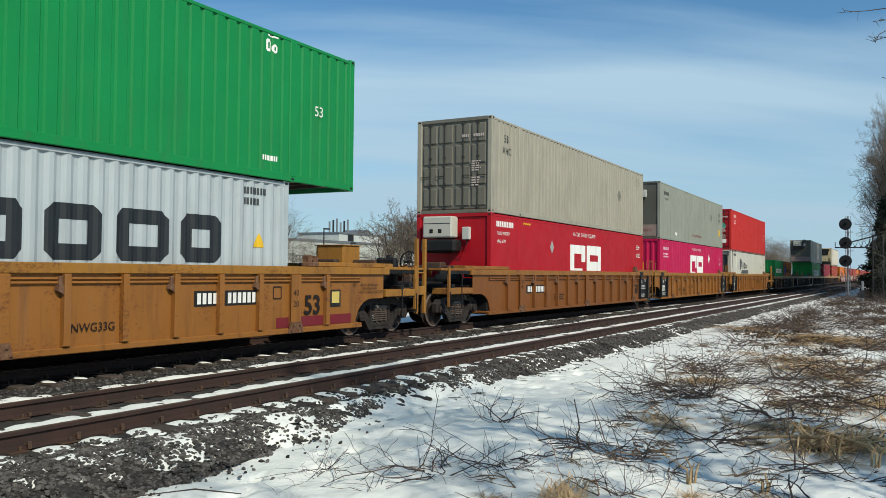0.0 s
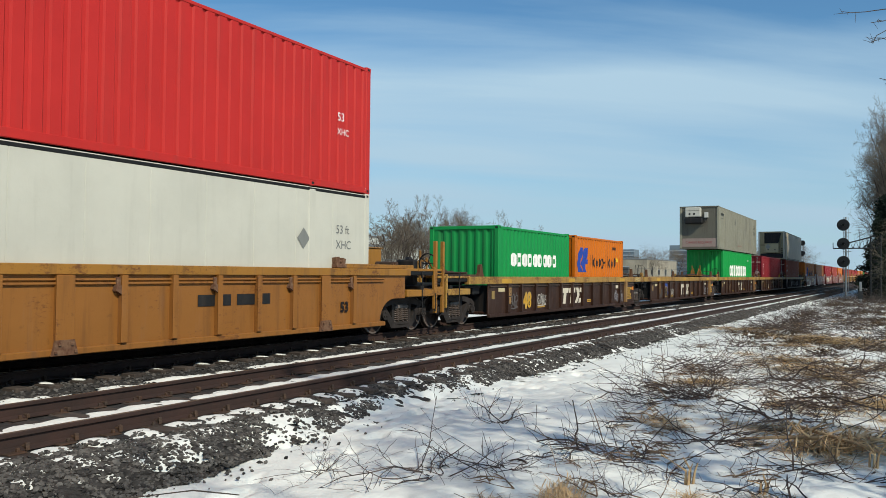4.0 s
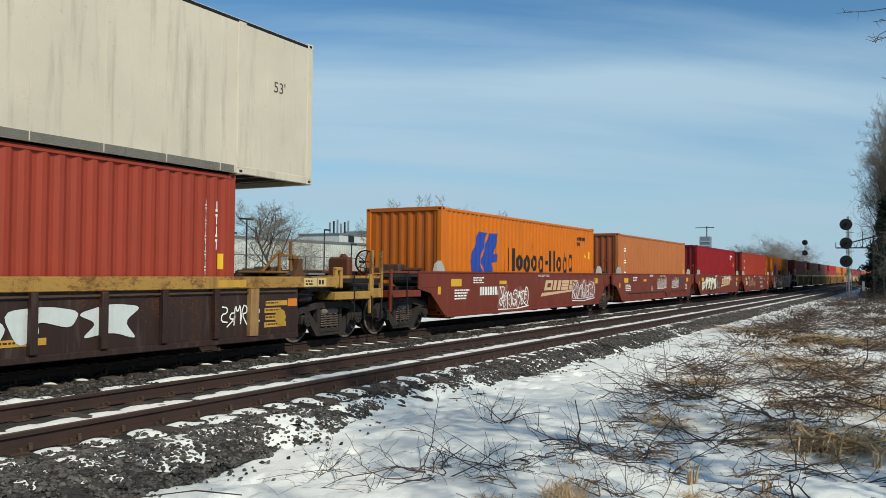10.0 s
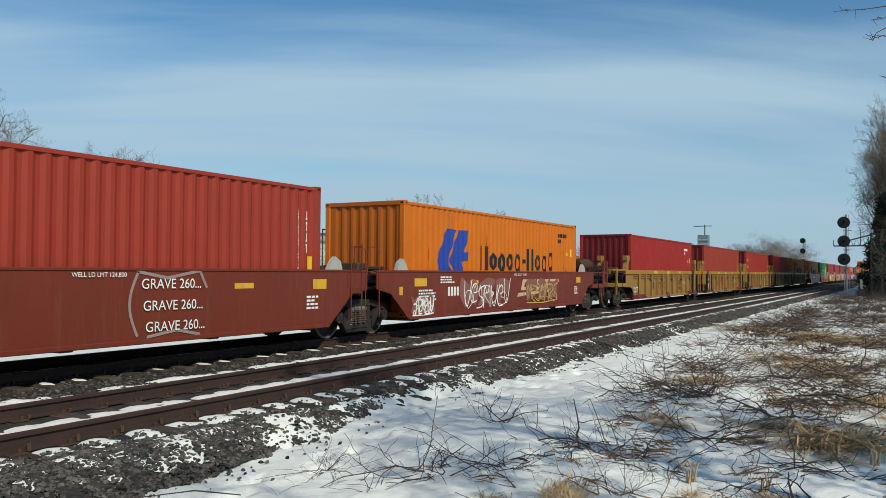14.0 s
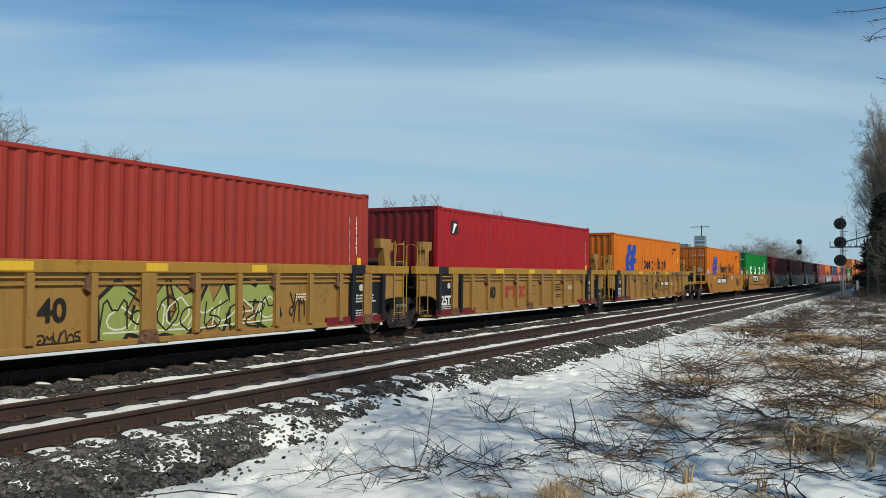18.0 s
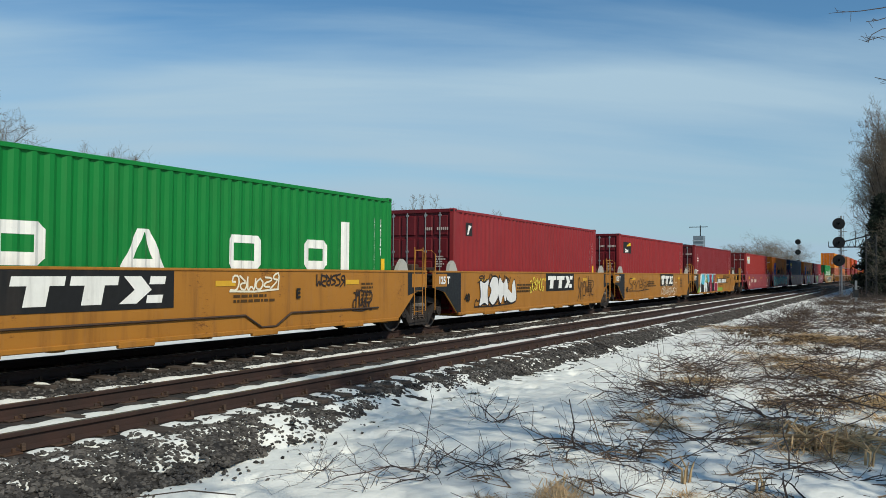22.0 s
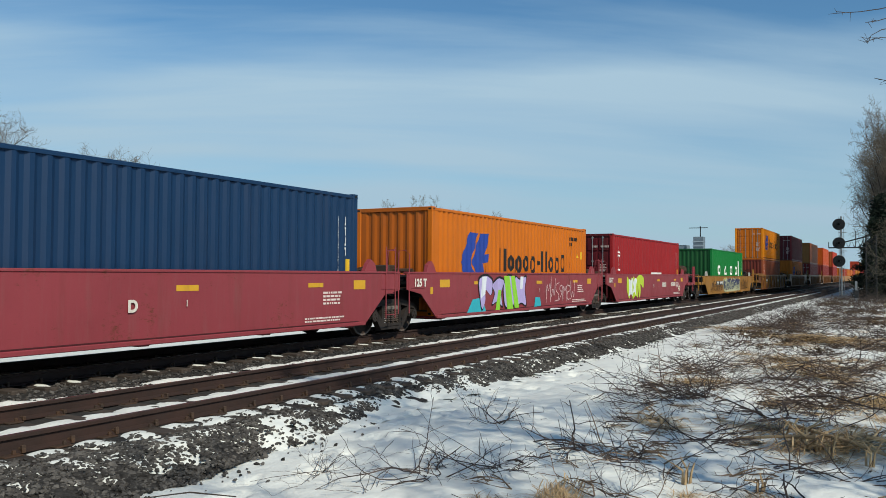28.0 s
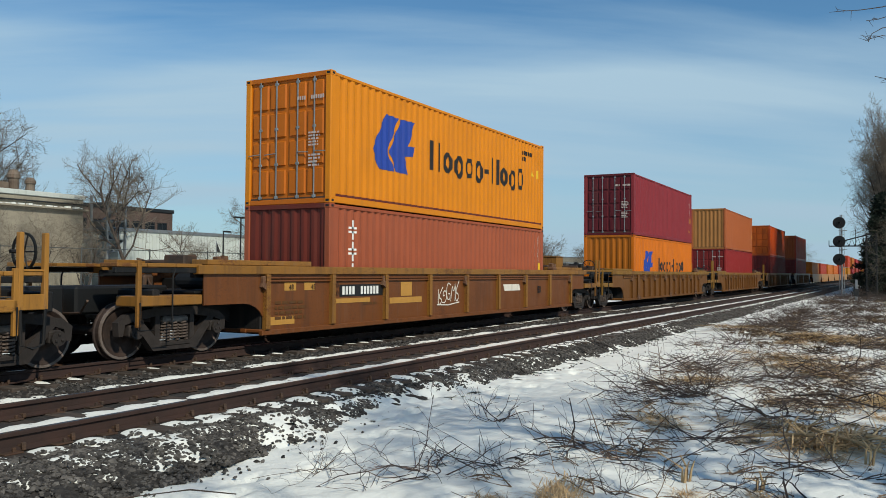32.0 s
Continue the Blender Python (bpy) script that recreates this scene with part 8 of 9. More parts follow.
# grey works building with a snowy white parapet
b1 = building("works_building", "grey stucco works building with snowy white parapet", -84, -60, 8, 45.7, 7.6, CONCRETE, WHITEWALL, parapet=0.34)
part("ledge", Geo().cbox(-60.0, -59.6, 8, 46.0, 6.32, 6.48, 0.03).mesh("ledge", CONCRETE), b1)
part("gutter_pipe", Geo().tube([(-59.85, 8, 6.85), (-59.85, 45.9, 6.85)], 0.07, 6).mesh("gutter_pipe", DARKPOST), b1)
rw = random.Random(31)
for k in range(26):
    y0_ = 30 + 0.6 * k + rw.uniform(0, 0.25)
    part("ledge_snow", Geo().cbox(-59.95, -59.58 - rw.uniform(0, 0.1), y0_, y0_ + rw.uniform(0.2, 0.55), 6.48, 6.5 + rw.uniform(0.03, 0.14), 0.015).mesh("ledge_snow", SNOWM), b1)
RUSTGREY = mat("rusty_roof_sheet", hx("75695c"), 0.8, second=hx("4d4036"), scale=1.2, mix=0.5, dirt=RUST, dirt_amount=0.5)
for y, r_, h_ in ((38.2, 0.55, 1.3), (41.7, 0.42, 2.0), (43.2, 0.36, 1.5)):
    part("roof_ventilator", Geo().lathe([(0.01, 7.6), (r_, 7.6), (r_, 7.6 + h_ * 0.6), (r_ * 1.25, 7.6 + h_ * 0.66), (r_ * 1.25, 7.6 + h_ * 0.8), (r_ * 0.7, 7.6 + h_), (0.01, 7.6 + h_)], 14, "z", (-63.5, y, 0)).mesh("roof_ventilator", RUSTGREY), b1)
part("roof_box", Geo().cbox(-66, -63, 38.8, 41.0, 7.6, 8.5, 0.05).mesh("roof_box", RUSTGREY), b1)
# steel stair tower
st_ = new("stair_tower")
tagged(st_, "open galvanised steel stair tower against the building", "stairs")
for x in (-59.6, -57.6):
    for y in (46.2, 48.0):
        part("column", cached("stcol", lambda: Geo().cbox(-0.09, 0.09, -0.09, 0.09, -0.8, 7.7, 0.01).mesh("column", GALV)), st_, pose(x, y, 0))
for k in range(5):
    z = 0.9 + k * 1.55
    part("landing", cached("stland", lambda: Geo().cbox(-1.1, 1.1, -1.0, 1.0, -0.06, 0.0, 0.01).mesh("landing", GALV)), st_, pose(-58.6, 47.1, z))
    part("handrail", cached("strail", lambda: Geo().tube([(1.05, -0.95, 1.0), (1.05, 0.95, 1.0)], 0.03, 6).tube([(1.05, -0.95, 0.5), (1.05, 0.95, 0.5)], 0.025, 6).mesh("handrail", GALV)), st_, pose(-58.6, 47.1, z))
    part("stair_flight", cached("stfl", lambda: Geo().prism([(-0.9, 0.0), (-0.75, 0.0), (0.9, 1.45), (0.75, 1.45)], 0.3, 0.95, "x").mesh("stair_flight", GALV)), st_, pose(-58.6, 47.1, z - 1.5, 0, 0, 180 * (k % 2)))
# brown building with a glazed upper floor
b2 = building("brick_building", "brown brick building with dark upper windows", -80, -66, 48.5, 61, 7.6, BROWNWALL, DARKPOST, parapet=0.3)
for k in range(7):
    window(b2, -65.97, 50.0 + 1.6 * k, 4.7, 1.1, 1.5, DARKPOST)
part("balcony", Geo().cbox(-66, -64.6, 49, 60.6, 3.9, 4.05, 0.02).tube([(-64.7, 49, 4.9), (-64.7, 60.6, 4.9)], 0.04, 6).mesh("balcony", GALV), b2)
# long white warehouse
wh = building("warehouse", "long white metal-sided warehouse", -90, -60, 49.3, 122, 5.1, WHITEWALL, GALV, parapet=0.25)
rib = Geo()
for k in range(180):
    rib.box(-60.0, -59.95, 49.5 + 0.4 * k, 49.56 + 0.4 * k, -0.7, 4.8)
part("siding_ribs", rib.mesh("siding_ribs", WHITEWALL), wh)["kind"] = "stuff"
hut = building("roof_plant_house", "pale plant house on the warehouse roof", -74, -67, 90.3, 101, 6.75, WHITEWALL, GALV, base=5.15, parapet=0.2)
part("louvre", Geo().cbox(-66.98, -66.9, 92.3, 93.6, 5.4, 6.5, 0.02).mesh("louvre", DARKPOST), hut)
for k in range(6):
    part("exhaust_pipe", cached(("exh", k % 3), lambda: Geo().lathe([(0.11, 6.9), (0.13, 6.9), (0.13, 8.3 + 0.25 * (k % 3)), (0.11, 8.3 + 0.25 * (k % 3))], 10, "z").mesh("exhaust_pipe", DARKPOST if k % 2 else GALV)), hut, pose(-69, 90.8 + 0.85 * k, 0))
part("vault", Geo().lathe([(0.001, 0), (1.1, 0), (1.1, 4.0), (0.001, 4.0)], 20, "x", (-72, 98.6, 6.4)).mesh("vault", GALV), hut)
# low dark sheds further along
for y0, y1, top, mm, nm in ((128, 158, 4.9, BROWNWALL, "dark brown shed beyond the trees"), (166, 210, 3.6, DARKPOST, "low dark shed with flat roof"), (228, 262, 6.0, CONCRETE, "grey office block far along the line")):
    sb = building("shed", nm, -86, -62, y0, y1, top, mm, GALV, parapet=0.2)
    for k in range(4):
        window(sb, -61.97, y0 + (k + 0.6) * (y1 - y0) / 4.4, 1.6, 2.0, 1.4, GALV)
# far towers
for x, y, w_, d_, top, lab in ((-124, 600, 7, 7, 29, "far glass apartment tower under a crane"), (-142, 610, 15, 12, 23.5, "far low apartment slab"), (-190, 620, 22, 14, 21, "far pale apartment slab on the horizon")):
    tw = new("apartment_tower")
    tagged(tw, lab, "building", "far towers")
    part("wall", Geo().cbox(x - w_ / 2, x + w_ / 2, y, y + d_, -1, top, 0.05).mesh("wall", mat("far_tower_face", hx("66737c"), 0.5, second=hx("53606a"), scale=0.1)), tw)
    bnd = cached(("band", w_), lambda: Geo().cbox(-w_ / 2 - 0.3, w_ / 2 + 0.3, -0.5, 0.2, 0, 0.9, 0.02).mesh("balcony_band", mat("far_balcony", hx("8b98a0"), 0.6)))
    for k in range(int(top / 3)):
        part("balcony_band", bnd, tw, pose(x, y, 1 + 3 * k))
crane = new("tower_crane")
tagged(crane, "far tower crane above the apartment tower", "crane")
part("mast", Geo().box(-123.4, -122.8, 603, 603.6, 24, 36.5).mesh("mast", DARKPOST), crane)
part("jib", Geo().box(-131, -118, 603, 603.5, 35.2, 35.7).mesh("jib", DARKPOST), crane)
# chain-link fence along the yard
fn = new("yard_fence")
tagged(fn, "chain-link fence with steel posts along the yard", "fence")
FENCEM = mat("weathered_fence_steel", hx("4d504f"), 0.65, 0.3, mix=0.3)
fp = cached("fpost", lambda: Geo().tube([(0, 0, -0.8), (0, 0, 2.25)], 0.026, 6).mesh("post", FENCEM))
for k in range(60):
    part("post", fp, fn, pose(-25, 4 + 3.0 * k, 0))
for z in (2.2, 1.35, -0.3):
    part("rail", cached(("frail", z), lambda: Geo().tube([(-25, 2, z), (-25, 184, z)], 0.016, 5).mesh("rail", FENCEM)), fn)
# yard lamps and a flag
for x, y, top, twin in ((-50, 53.9, 6.0, True), (-50, 51.8, 4.7, False), (-50, 64.9, 5.6, False), (-50, 69.5, 4.35, False), (-50, 97, 4.6, False)):
    lp = new("yard_lamp")
    tagged(lp, "dark steel yard lamp with flat head" if not twin else "dark steel yard lamp with two flat heads", "lamp post", "yard lamps")
    part("pole", cached(("ypole", top), lambda: Geo().tube([(0, 0, -0.8), (0, 0, top)], 0.09, 8, 0, 0.06).mesh("pole", DARKPOST)), lp, pose(x, y, 0))
    for b in ((-1, 1) if twin else (1,)):
        part("head", cached("yhead", lambda: Geo().cbox(-0.16, 0.16, 0.05, 0.8, -0.02, 0.12, 0.03).mesh("head", DARKPOST)), lp, pose(x, y, top, 0, 0, 0 if b > 0 else 180))
fl_ = new("flag_pole")
tagged(fl_, "thin flag pole with a small dark flag", "flag")
part("pole", Geo().tube([(-50, 51.0, -0.8), (-50, 51.0, 3.9)], 0.03, 6).mesh("pole", GALV), fl_)
part("flag", Geo().prism([(51.03, 3.0), (51.5, 2.95), (51.03, 3.8)], -50.01, -49.99, "x").mesh("flag", DARKPOST), fl_)


# ---- signals ----
def signal(name, label, x, y, zs, base, top, bracket=None):
    root = new(name)
    tagged(root, label, "railway signal", "railway signals")
    part("mast", Geo().tube([(x, y, base), (x, y, top)], 0.075, 10).cbox(x - 0.25, x + 0.25, y - 0.25, y + 0.25, base - 0.1, base + 0.3, 0.03).mesh("mast", GALV), root)
    for z in zs:
        hd = part("signal_head", cached(("shead", round(zs[0] - zs[1], 1)), lambda: Geo().lathe([(0.001, -0.06), (0.44, -0.06), (0.46, -0.04), (0.46, 0.0), (0.001, 0.02)], 28, "y").cbox(-0.16, 0.16, 0.02, 0.42, -0.2, 0.2, 0.03).mesh("signal_head", SIGNALM)), root, pose(x - 0.16, y - 0.2, z), "round black signal target")
        part("lens_hood", cached("slens", lambda: Geo().lathe([(0.10, -0.30), (0.12, -0.30), (0.12, -0.05), (0.10, -0.05)], 16, "y").mesh("lens_hood", SIGNALM)), hd)
        part("step", cached("sstep", lambda: Geo().cbox(-0.3, 0.3, -0.2, 0.2, -0.02, 0.02, 0.005).mesh("step", GALV)), root, pose(x + 0.1, y, z - 0.62))
    lad = Geo()
    for k in (-0.17, 0.17):
        lad.tube([(x + k, y + 0.3, base), (x + k, y + 0.3, top)], 0.02, 5)
    n = int((top - base) / 0.32)
    for k in range(n):
        lad.tube([(x - 0.17, y + 0.3, base + 0.2 + 0.32 * k), (x + 0.17, y + 0.3, base + 0.2 + 0.32 * k)], 0.014, 5)
    part("ladder", lad.mesh("ladder", GALV), root)
    if bracket:
        x2, z0 = bracket
        tg = Geo()
        tg.tube([(x - 0.9, y, z0), (x2 + 0.2, y, z0)], 0.05, 6)
        tg.tube([(x + 0.1, y, z0 + 0.4), (x2, y, z0 + 0.95)], 0.05, 6)
        n = 5
        for k in range(n):
            xa, xb = x + 0.1 + k * (x2 - x) / n, x + 0.1 + (k + 0.5) * (x2 - x) / n
            xc = xa + (x2 - x) / n
            tg.tube([(xa, y, z0), (xb, y, z0 + 0.4 + 0.55 * (k + 0.5) / n), (xc, y, z0)], 0.03, 5)
        tg.tube([(x - 0.9, y, z0), (x - 0.9, y, z0 + 0.45)], 0.03, 5)
        tg.tube([(x + 1.0, y, z0), (x + 1.0, y, z0 + 1.3)], 0.025, 5)
        part("bracket", tg.mesh("bracket", DARKPOST), root, None, "dark lattice bracket")
        lt = Geo()
        for dx in (-0.35, 0.35):
            lt.tube([(x2 + dx, y, -0.45), (x2 + dx, y, z0 + 1.0)], 0.06, 6)
        for k in range(9):
            zz = -0.2 + k * (z0 + 1.0) / 9
            lt.tube([(x2 - 0.35, y, zz), (x2 + 0.35, y, zz + (z0 + 1.0) / 9)], 0.03, 5).tube([(x2 + 0.35, y, zz), (x2 - 0.35, y, zz + (z0 + 1.0) / 9)], 0.03, 5)
        part("lattice_post", lt.mesh("lattice_post", DARKPOST), root, None, "dark lattice post")
    return root


signal("signal_mast", "signal mast with three black round targets on a lattice bracket", -3.84, 72.0, (5.56, 4.08, 2.66), -0.35, 6.2, (-1.75, 3.72))
signal("signal_mast", "smaller signal mast with three round targets beyond the train", -14.6, 152.0, (7.15, 5.4, 3.6), -0.5, 7.6)
mk = new("marker_post")
tagged(mk, "short weathered post beside the signal", "post")
part("stake", Geo().cbox(-2.42, -2.28, 60.0, 60.14, -0.6, 1.15, 0.02).mesh("stake", GALV), mk)
part("plate", Geo().cbox(-2.5, -2.2, 59.96, 60.0, 0.05, 0.55, 0.02).mesh("plate", DARKPOST), mk)

# ---- trees and brush ----
def grow(g, r, p, d, length, rad, lvl, kids, sides, bend, up, mi=(0, 1), shrink=0.62, spread=0.9, least=0.0):
    """One branch of bent pieces, then its children along the outer part."""
    segs = 4 if lvl > 0 else 6
    pts, dd = [p.copy()], d.normalized()
    for k in range(segs):
        dd = (dd + Vector((r.gauss(0, bend), r.gauss(0, bend), r.gauss(0, bend) + up))).normalized()
        pts.append(pts[-1] + dd * length / segs)
    g.tube(pts, max(rad, least), sides[min(lvl, len(sides) - 1)], mi[0] if lvl < 2 else mi[1], max(rad * (0.45 if lvl < 4 else 0.6), least * 0.7), cap=False)
    if lvl >= len(kids):
        return
    for k in range(kids[lvl]):
        f = (0.32 if lvl == 0 else 0.22) + (0.78 if lvl else 0.66) * (k + r.random()) / kids[lvl]
        f = min(f, 0.99)
        i = min(int(f * segs), segs - 1)
        q = pts[i].lerp(pts[i + 1], f * segs - i)
        ax = (pts[i + 1] - pts[i]).normalized()
        side = ax.orthogonal().normalized()
        side.rotate(Matrix.Rotation(r.uniform(0, 6.283), 3, ax))
        nd = (ax * r.uniform(0.5, 1.0) + side * spread * r.uniform(0.7, 1.2)).normalized()
        grow(g, r, q, nd, length * shrink * r.uniform(0.7, 1.15) * (1.1 - 0.35 * f), rad * 0.55 * (1.1 - 0.5 * f), lvl + 1, kids, sides, bend * 1.15, up, mi, shrink, spread, least)


def tree_parts(seed, h, kids=(9, 6, 5, 4), rad=0.16, up=0.06, bend=0.10, shrink=0.6, spread=0.9, lean=0.0, stems=1, least=0.007):
    """Meshes of a bare tree: trunk or several stems with limbs, and the fine crown."""
    r = random.Random(seed)
    g = Geo()
    for k in range(stems):
        a = 6.283 * k / stems + 0.4
        out_ = 0.0 if stems == 1 else 0.34
        grow(g, r, Vector((0.25 * out_ * math.cos(a), 0.25 * out_ * math.sin(a), -0.1)), Vector((lean + out_ * math.cos(a), out_ * math.sin(a), 1)), h * (0.72 if stems == 1 else r.uniform(0.55, 0.72)), rad, 0, kids, (8, 6, 4, 3, 3), bend, up, (0, 1), shrink, spread, least)
    a, b = Geo(), Geo()
    for o in (a, b):
        o.v = g.v
    a.f = [f for f, m in zip(g.f, g.m) if m == 0]
    b.f = [f for f, m in zip(g.f, g.m) if m == 1]
    out = []
    for o, nm, mm in ((a, "trunk", BARK), (b, "crown", TWIGFAR)):
        used = sorted({i for f in o.f for i in f})
        ix = {v: k for k, v in enumerate(used)}
        me = bpy.data.meshes.new(nm)
        me.from_pydata([o.v[i] for i in used], [], [tuple(ix[i] for i in f) for f in o.f])
        me.materials.append(mm)
        me.polygons.foreach_set("use_smooth", [True] * len(me.polygons))
        out.append(me)
    return out


KINDS = {"tall": tree_parts(1, 10, (14, 8, 7, 5), 0.10, 0.05, 0.09, 0.55), "round": tree_parts(2, 10, (11, 8, 7, 6), 0.115, 0.03, 0.11, 0.60, 1.1),
         "slim": tree_parts(3, 10, (15, 6, 5, 4), 0.08, 0.09, 0.08, 0.45, 0.75), "broad": tree_parts(4, 10, (10, 8, 7, 5), 0.11, -0.01, 0.13, 0.7, 1.2, 0.25), "dense": tree_parts(7, 10, (18, 9, 8, 5), 0.09, 0.07, 0.10, 0.52, 0.9), "vase": tree_parts(9, 10, (9, 7, 6, 5), 0.075, 0.05, 0.07, 0.46, 0.75, 0.0, 4, 0.0065), "oval": tree_parts(12, 10, (12, 8, 7, 5), 0.13, 0.035, 0.11, 0.60, 1.0, 0.05, 1, 0.006), "bush": tree_parts(6, 10, (18, 7, 6, 3), 0.07, 0.05, 0.14, 0.7, 1.2)}
LABELS = {"tall": "tall bare grey-brown deciduous tree", "round": "bare round-crowned deciduous tree", "slim": "slim bare young tree", "broad": "broad bare leaning tree", "dense": "tall bare tree with dense twiggy crown", "vase": "bare many-stemmed tree with rounded crown", "oval": "bare spreading tree with dense rounded crown", "bush": "bare tangled bush in snow"}


def tree(kind, x, y, h, turn=0.0, wide=1.0, z=None, group="bare trees"):
    t = new("bare_tree" if kind != "bush" else "bare_bush")
    tagged(t, LABELS[kind], "tree" if kind != "bush" else "bush", group)
    k = h / 9.0
    t.matrix_basis = pose(x, y, ground_z(x, y) - 0.1 if z is None else z, 0, 0, turn) @ Matrix.Diagonal((k * wide, k * wide, k, 1))
    for me, nm in zip(KINDS[kind], ("trunk", "crown")):
        part(nm, me, t)
    return t


# yard trees beyond the train
for kind, x, y, h, turn, wide in (("tall", -88, 53.6, 19.4, 10, 0.8), ("round", -92, 47.5, 20, 200, 1.0), ("bush", -57, 40, 5.4, 140, 1.2), ("bush", -56, 36, 5.6, 25, 1.3), ("vase", -56.5, 33, 7.0, 90, 1.0), ("vase", -56, 43.0, 6.0, 10, 0.9), ("bush", -57.5, 31.5, 5.2, 300, 1.2), ("oval", -55, 46.3, 11.9, 80, 1.0), ("slim", -50, 47.6, 6.2, 130, 1.2), ("oval", -48, 55.6, 8.2, 60, 1.3),
                                  ("bush", -47, 56.0, 4.6, 100, 1.5), ("bush", -47, 60.0, 3.6, 10, 1.4), ("bush", -46, 63.5, 3.4, 50, 1.3), ("vase", -50, 77.5, 10.4, 0, 1.0), ("vase", -50, 83.0, 11.6, 250, 1.0), ("vase", -51, 80.4, 11.0, 77, 1.0), ("vase", -52, 86.2, 11.8, 200, 1.0), ("vase", -49, 88.5, 12.0, 140, 1.0), ("oval", -50, 95.0, 10.6, 30, 0.8),
                                  ("vase", -50, 103, 11.2, 300, 1.0), ("vase", -51, 110, 11.4, 20, 1.0), ("vase", -51, 118, 10.8, 90, 1.0), ("vase", -52, 127, 10.4, 170, 1.0), ("bush", -46, 70, 4.0, 5, 1.4), ("bush", -45, 92, 4.2, 77, 1.6), ("bush", -45, 118, 4.5, 15, 1.8), ("bush", -56, 26, 5, 40, 1.6),
                                  ("bush", -49, 49.5, 4.0, 33, 1.3),
                                  ("bush", -70, 205, 8.0, 10, 1.2), ("tall", -74, 216, 8.5, 60, 1.2), ("bush", -62, 232, 8.5, 100, 1.1)):
    tree(kind, x, y, h, turn, wide, group="yard trees")
# trees far along the line
rf = random.Random(21)
for k in range(9):
    tree(rf.choice(("round", "bush", "broad")), -44 + rf.uniform(-9, 9), 330 + rf.uniform(-20, 40), rf.uniform(10, 15), rf.uniform(0, 360), 1.3, group="trees far along the line")
for k in range(8):
    tree(rf.choice(("round", "tall")), -130 + rf.uniform(-60, 60), 520 + rf.uniform(-30, 40), rf.uniform(13, 18), rf.uniform(0, 360), 1.5, group="trees far along the line")
# tall trees on the near side, over the signal; the nearest reach over the camera's right
for kind, x, y, h, turn, wide in (("dense", -0.6, 81, 14.0, 140, 0.62), ("oval", 0.7, 84, 14.5, 60, 0.6), ("dense", -0.1, 78, 15.3, 20, 0.62), ("dense", 0.5, 85, 16.9, 90, 0.64), ("dense", 0.3, 92, 17.5, 170, 0.6), ("dense", 1.4, 100, 19.2, 250, 0.7), ("tall", 2.4, 80, 14.7, 77, 0.5), ("tall", 3.2, 87, 16.4, 130, 0.55), ("round", 3.9, 97, 16.9, 200, 0.55), ("slim", 2.0, 78, 14.1, 10, 0.8), ("slim", 1.7, 85, 14.7, 100, 0.8), ("slim", 2.3, 92, 15.8, 200, 0.8), ("tall", 3.0, 76, 15.3, 15, 0.55), ("round", 5.1, 85, 16.9, 120, 0.65), ("tall", 2.8, 94, 15.8, 220, 0.6), ("round", 3.4, 115, 18.1, 40, 0.8), ("tall", 3.2, 133, 16.9, 300, 0.8), ("bush", 1.7, 69, 6.2, 50, 1.0), ("bush", 3.2, 62, 5.2, 80, 1.2), ("bush", 0.9, 90, 6.8, 20, 1.0)):
    tree(kind, x, y, h, turn, wide, group="trees beside the signal")
for kind, x, y, h, turn, wide in (("tall", 8.0, 2.5, 14, 20, 0.7), ("slim", 6.6, 1.1, 11, 200, 0.7), ("slim", 12.0, 0.0, 13, 160, 0.8), ("slim", 13.2, 9.5, 10, 10, 1.1)):
    tree(kind, x, y, h, turn, wide, group="trees behind the verge")


def conifer(x, y, h, rad, seed):
    """A dark evergreen: trunk, drooping boughs of many small needle sprays."""
    r = random.Random(seed)
    t = tagged(new("evergreen_tree"), "dense dark evergreen; the tall ones past the signal added for shade", "tree", "evergreens")
    t.location = (x, y, ground_z(x, y) - 0.1)
    part("trunk", Geo().tube([(0, 0, 0), (0, 0, h * 0.95)], 0.16, 8, 0, 0.03).mesh("trunk", BARK), t)
    vs, fs = [], []
    n_ = int((16 if h > 12 else 22) * h)
    for k in range(n_):
        f = (k + r.random()) / n_
        z = 0.4 + f * (h - 0.6)
        reach = rad * (1 - f) ** (0.75 if h < 12 else 0.42) * r.uniform(0.65, 1.1) + 0.15
        a = r.uniform(0, 6.283)
        for j in range(26 if h > 12 else 130):
            q = r.random() ** 0.6
            px, py = math.cos(a) * reach * q + r.gauss(0, 0.16), math.sin(a) * reach * q + r.gauss(0, 0.16)
            pz = z - 0.25 * q * reach * 0.6 + r.gauss(0, 0.12)
            n = len(vs)
            e = Euler((r.uniform(-0.8, 0.8), r.uniform(-0.8, 0.8), r.uniform(0, 6.3))).to_matrix()
            s_ = r.uniform(0.14, 0.32) * (0.8 if h < 12 else 1.5)
            q_ = 0.3 if h < 12 else 1.0
            for c in ((-s_, -0.05 * q_, 0), (s_, -0.06 * q_, -0.06), (s_ * 0.6, 0.08 * q_, 0.02), (-s_ * 0.7, 0.07 * q_, 0.05)):
                v = e @ Vector(c)
                vs.append((px + v.x, py + v.y, pz + v.z))
            fs.append((n, n + 1, n + 2, n + 3))
    me = bpy.data.meshes.new("needles")
    me.from_pydata(vs, [], fs)
    me.materials.append(NEEDLE)
    part("needles", me, t)


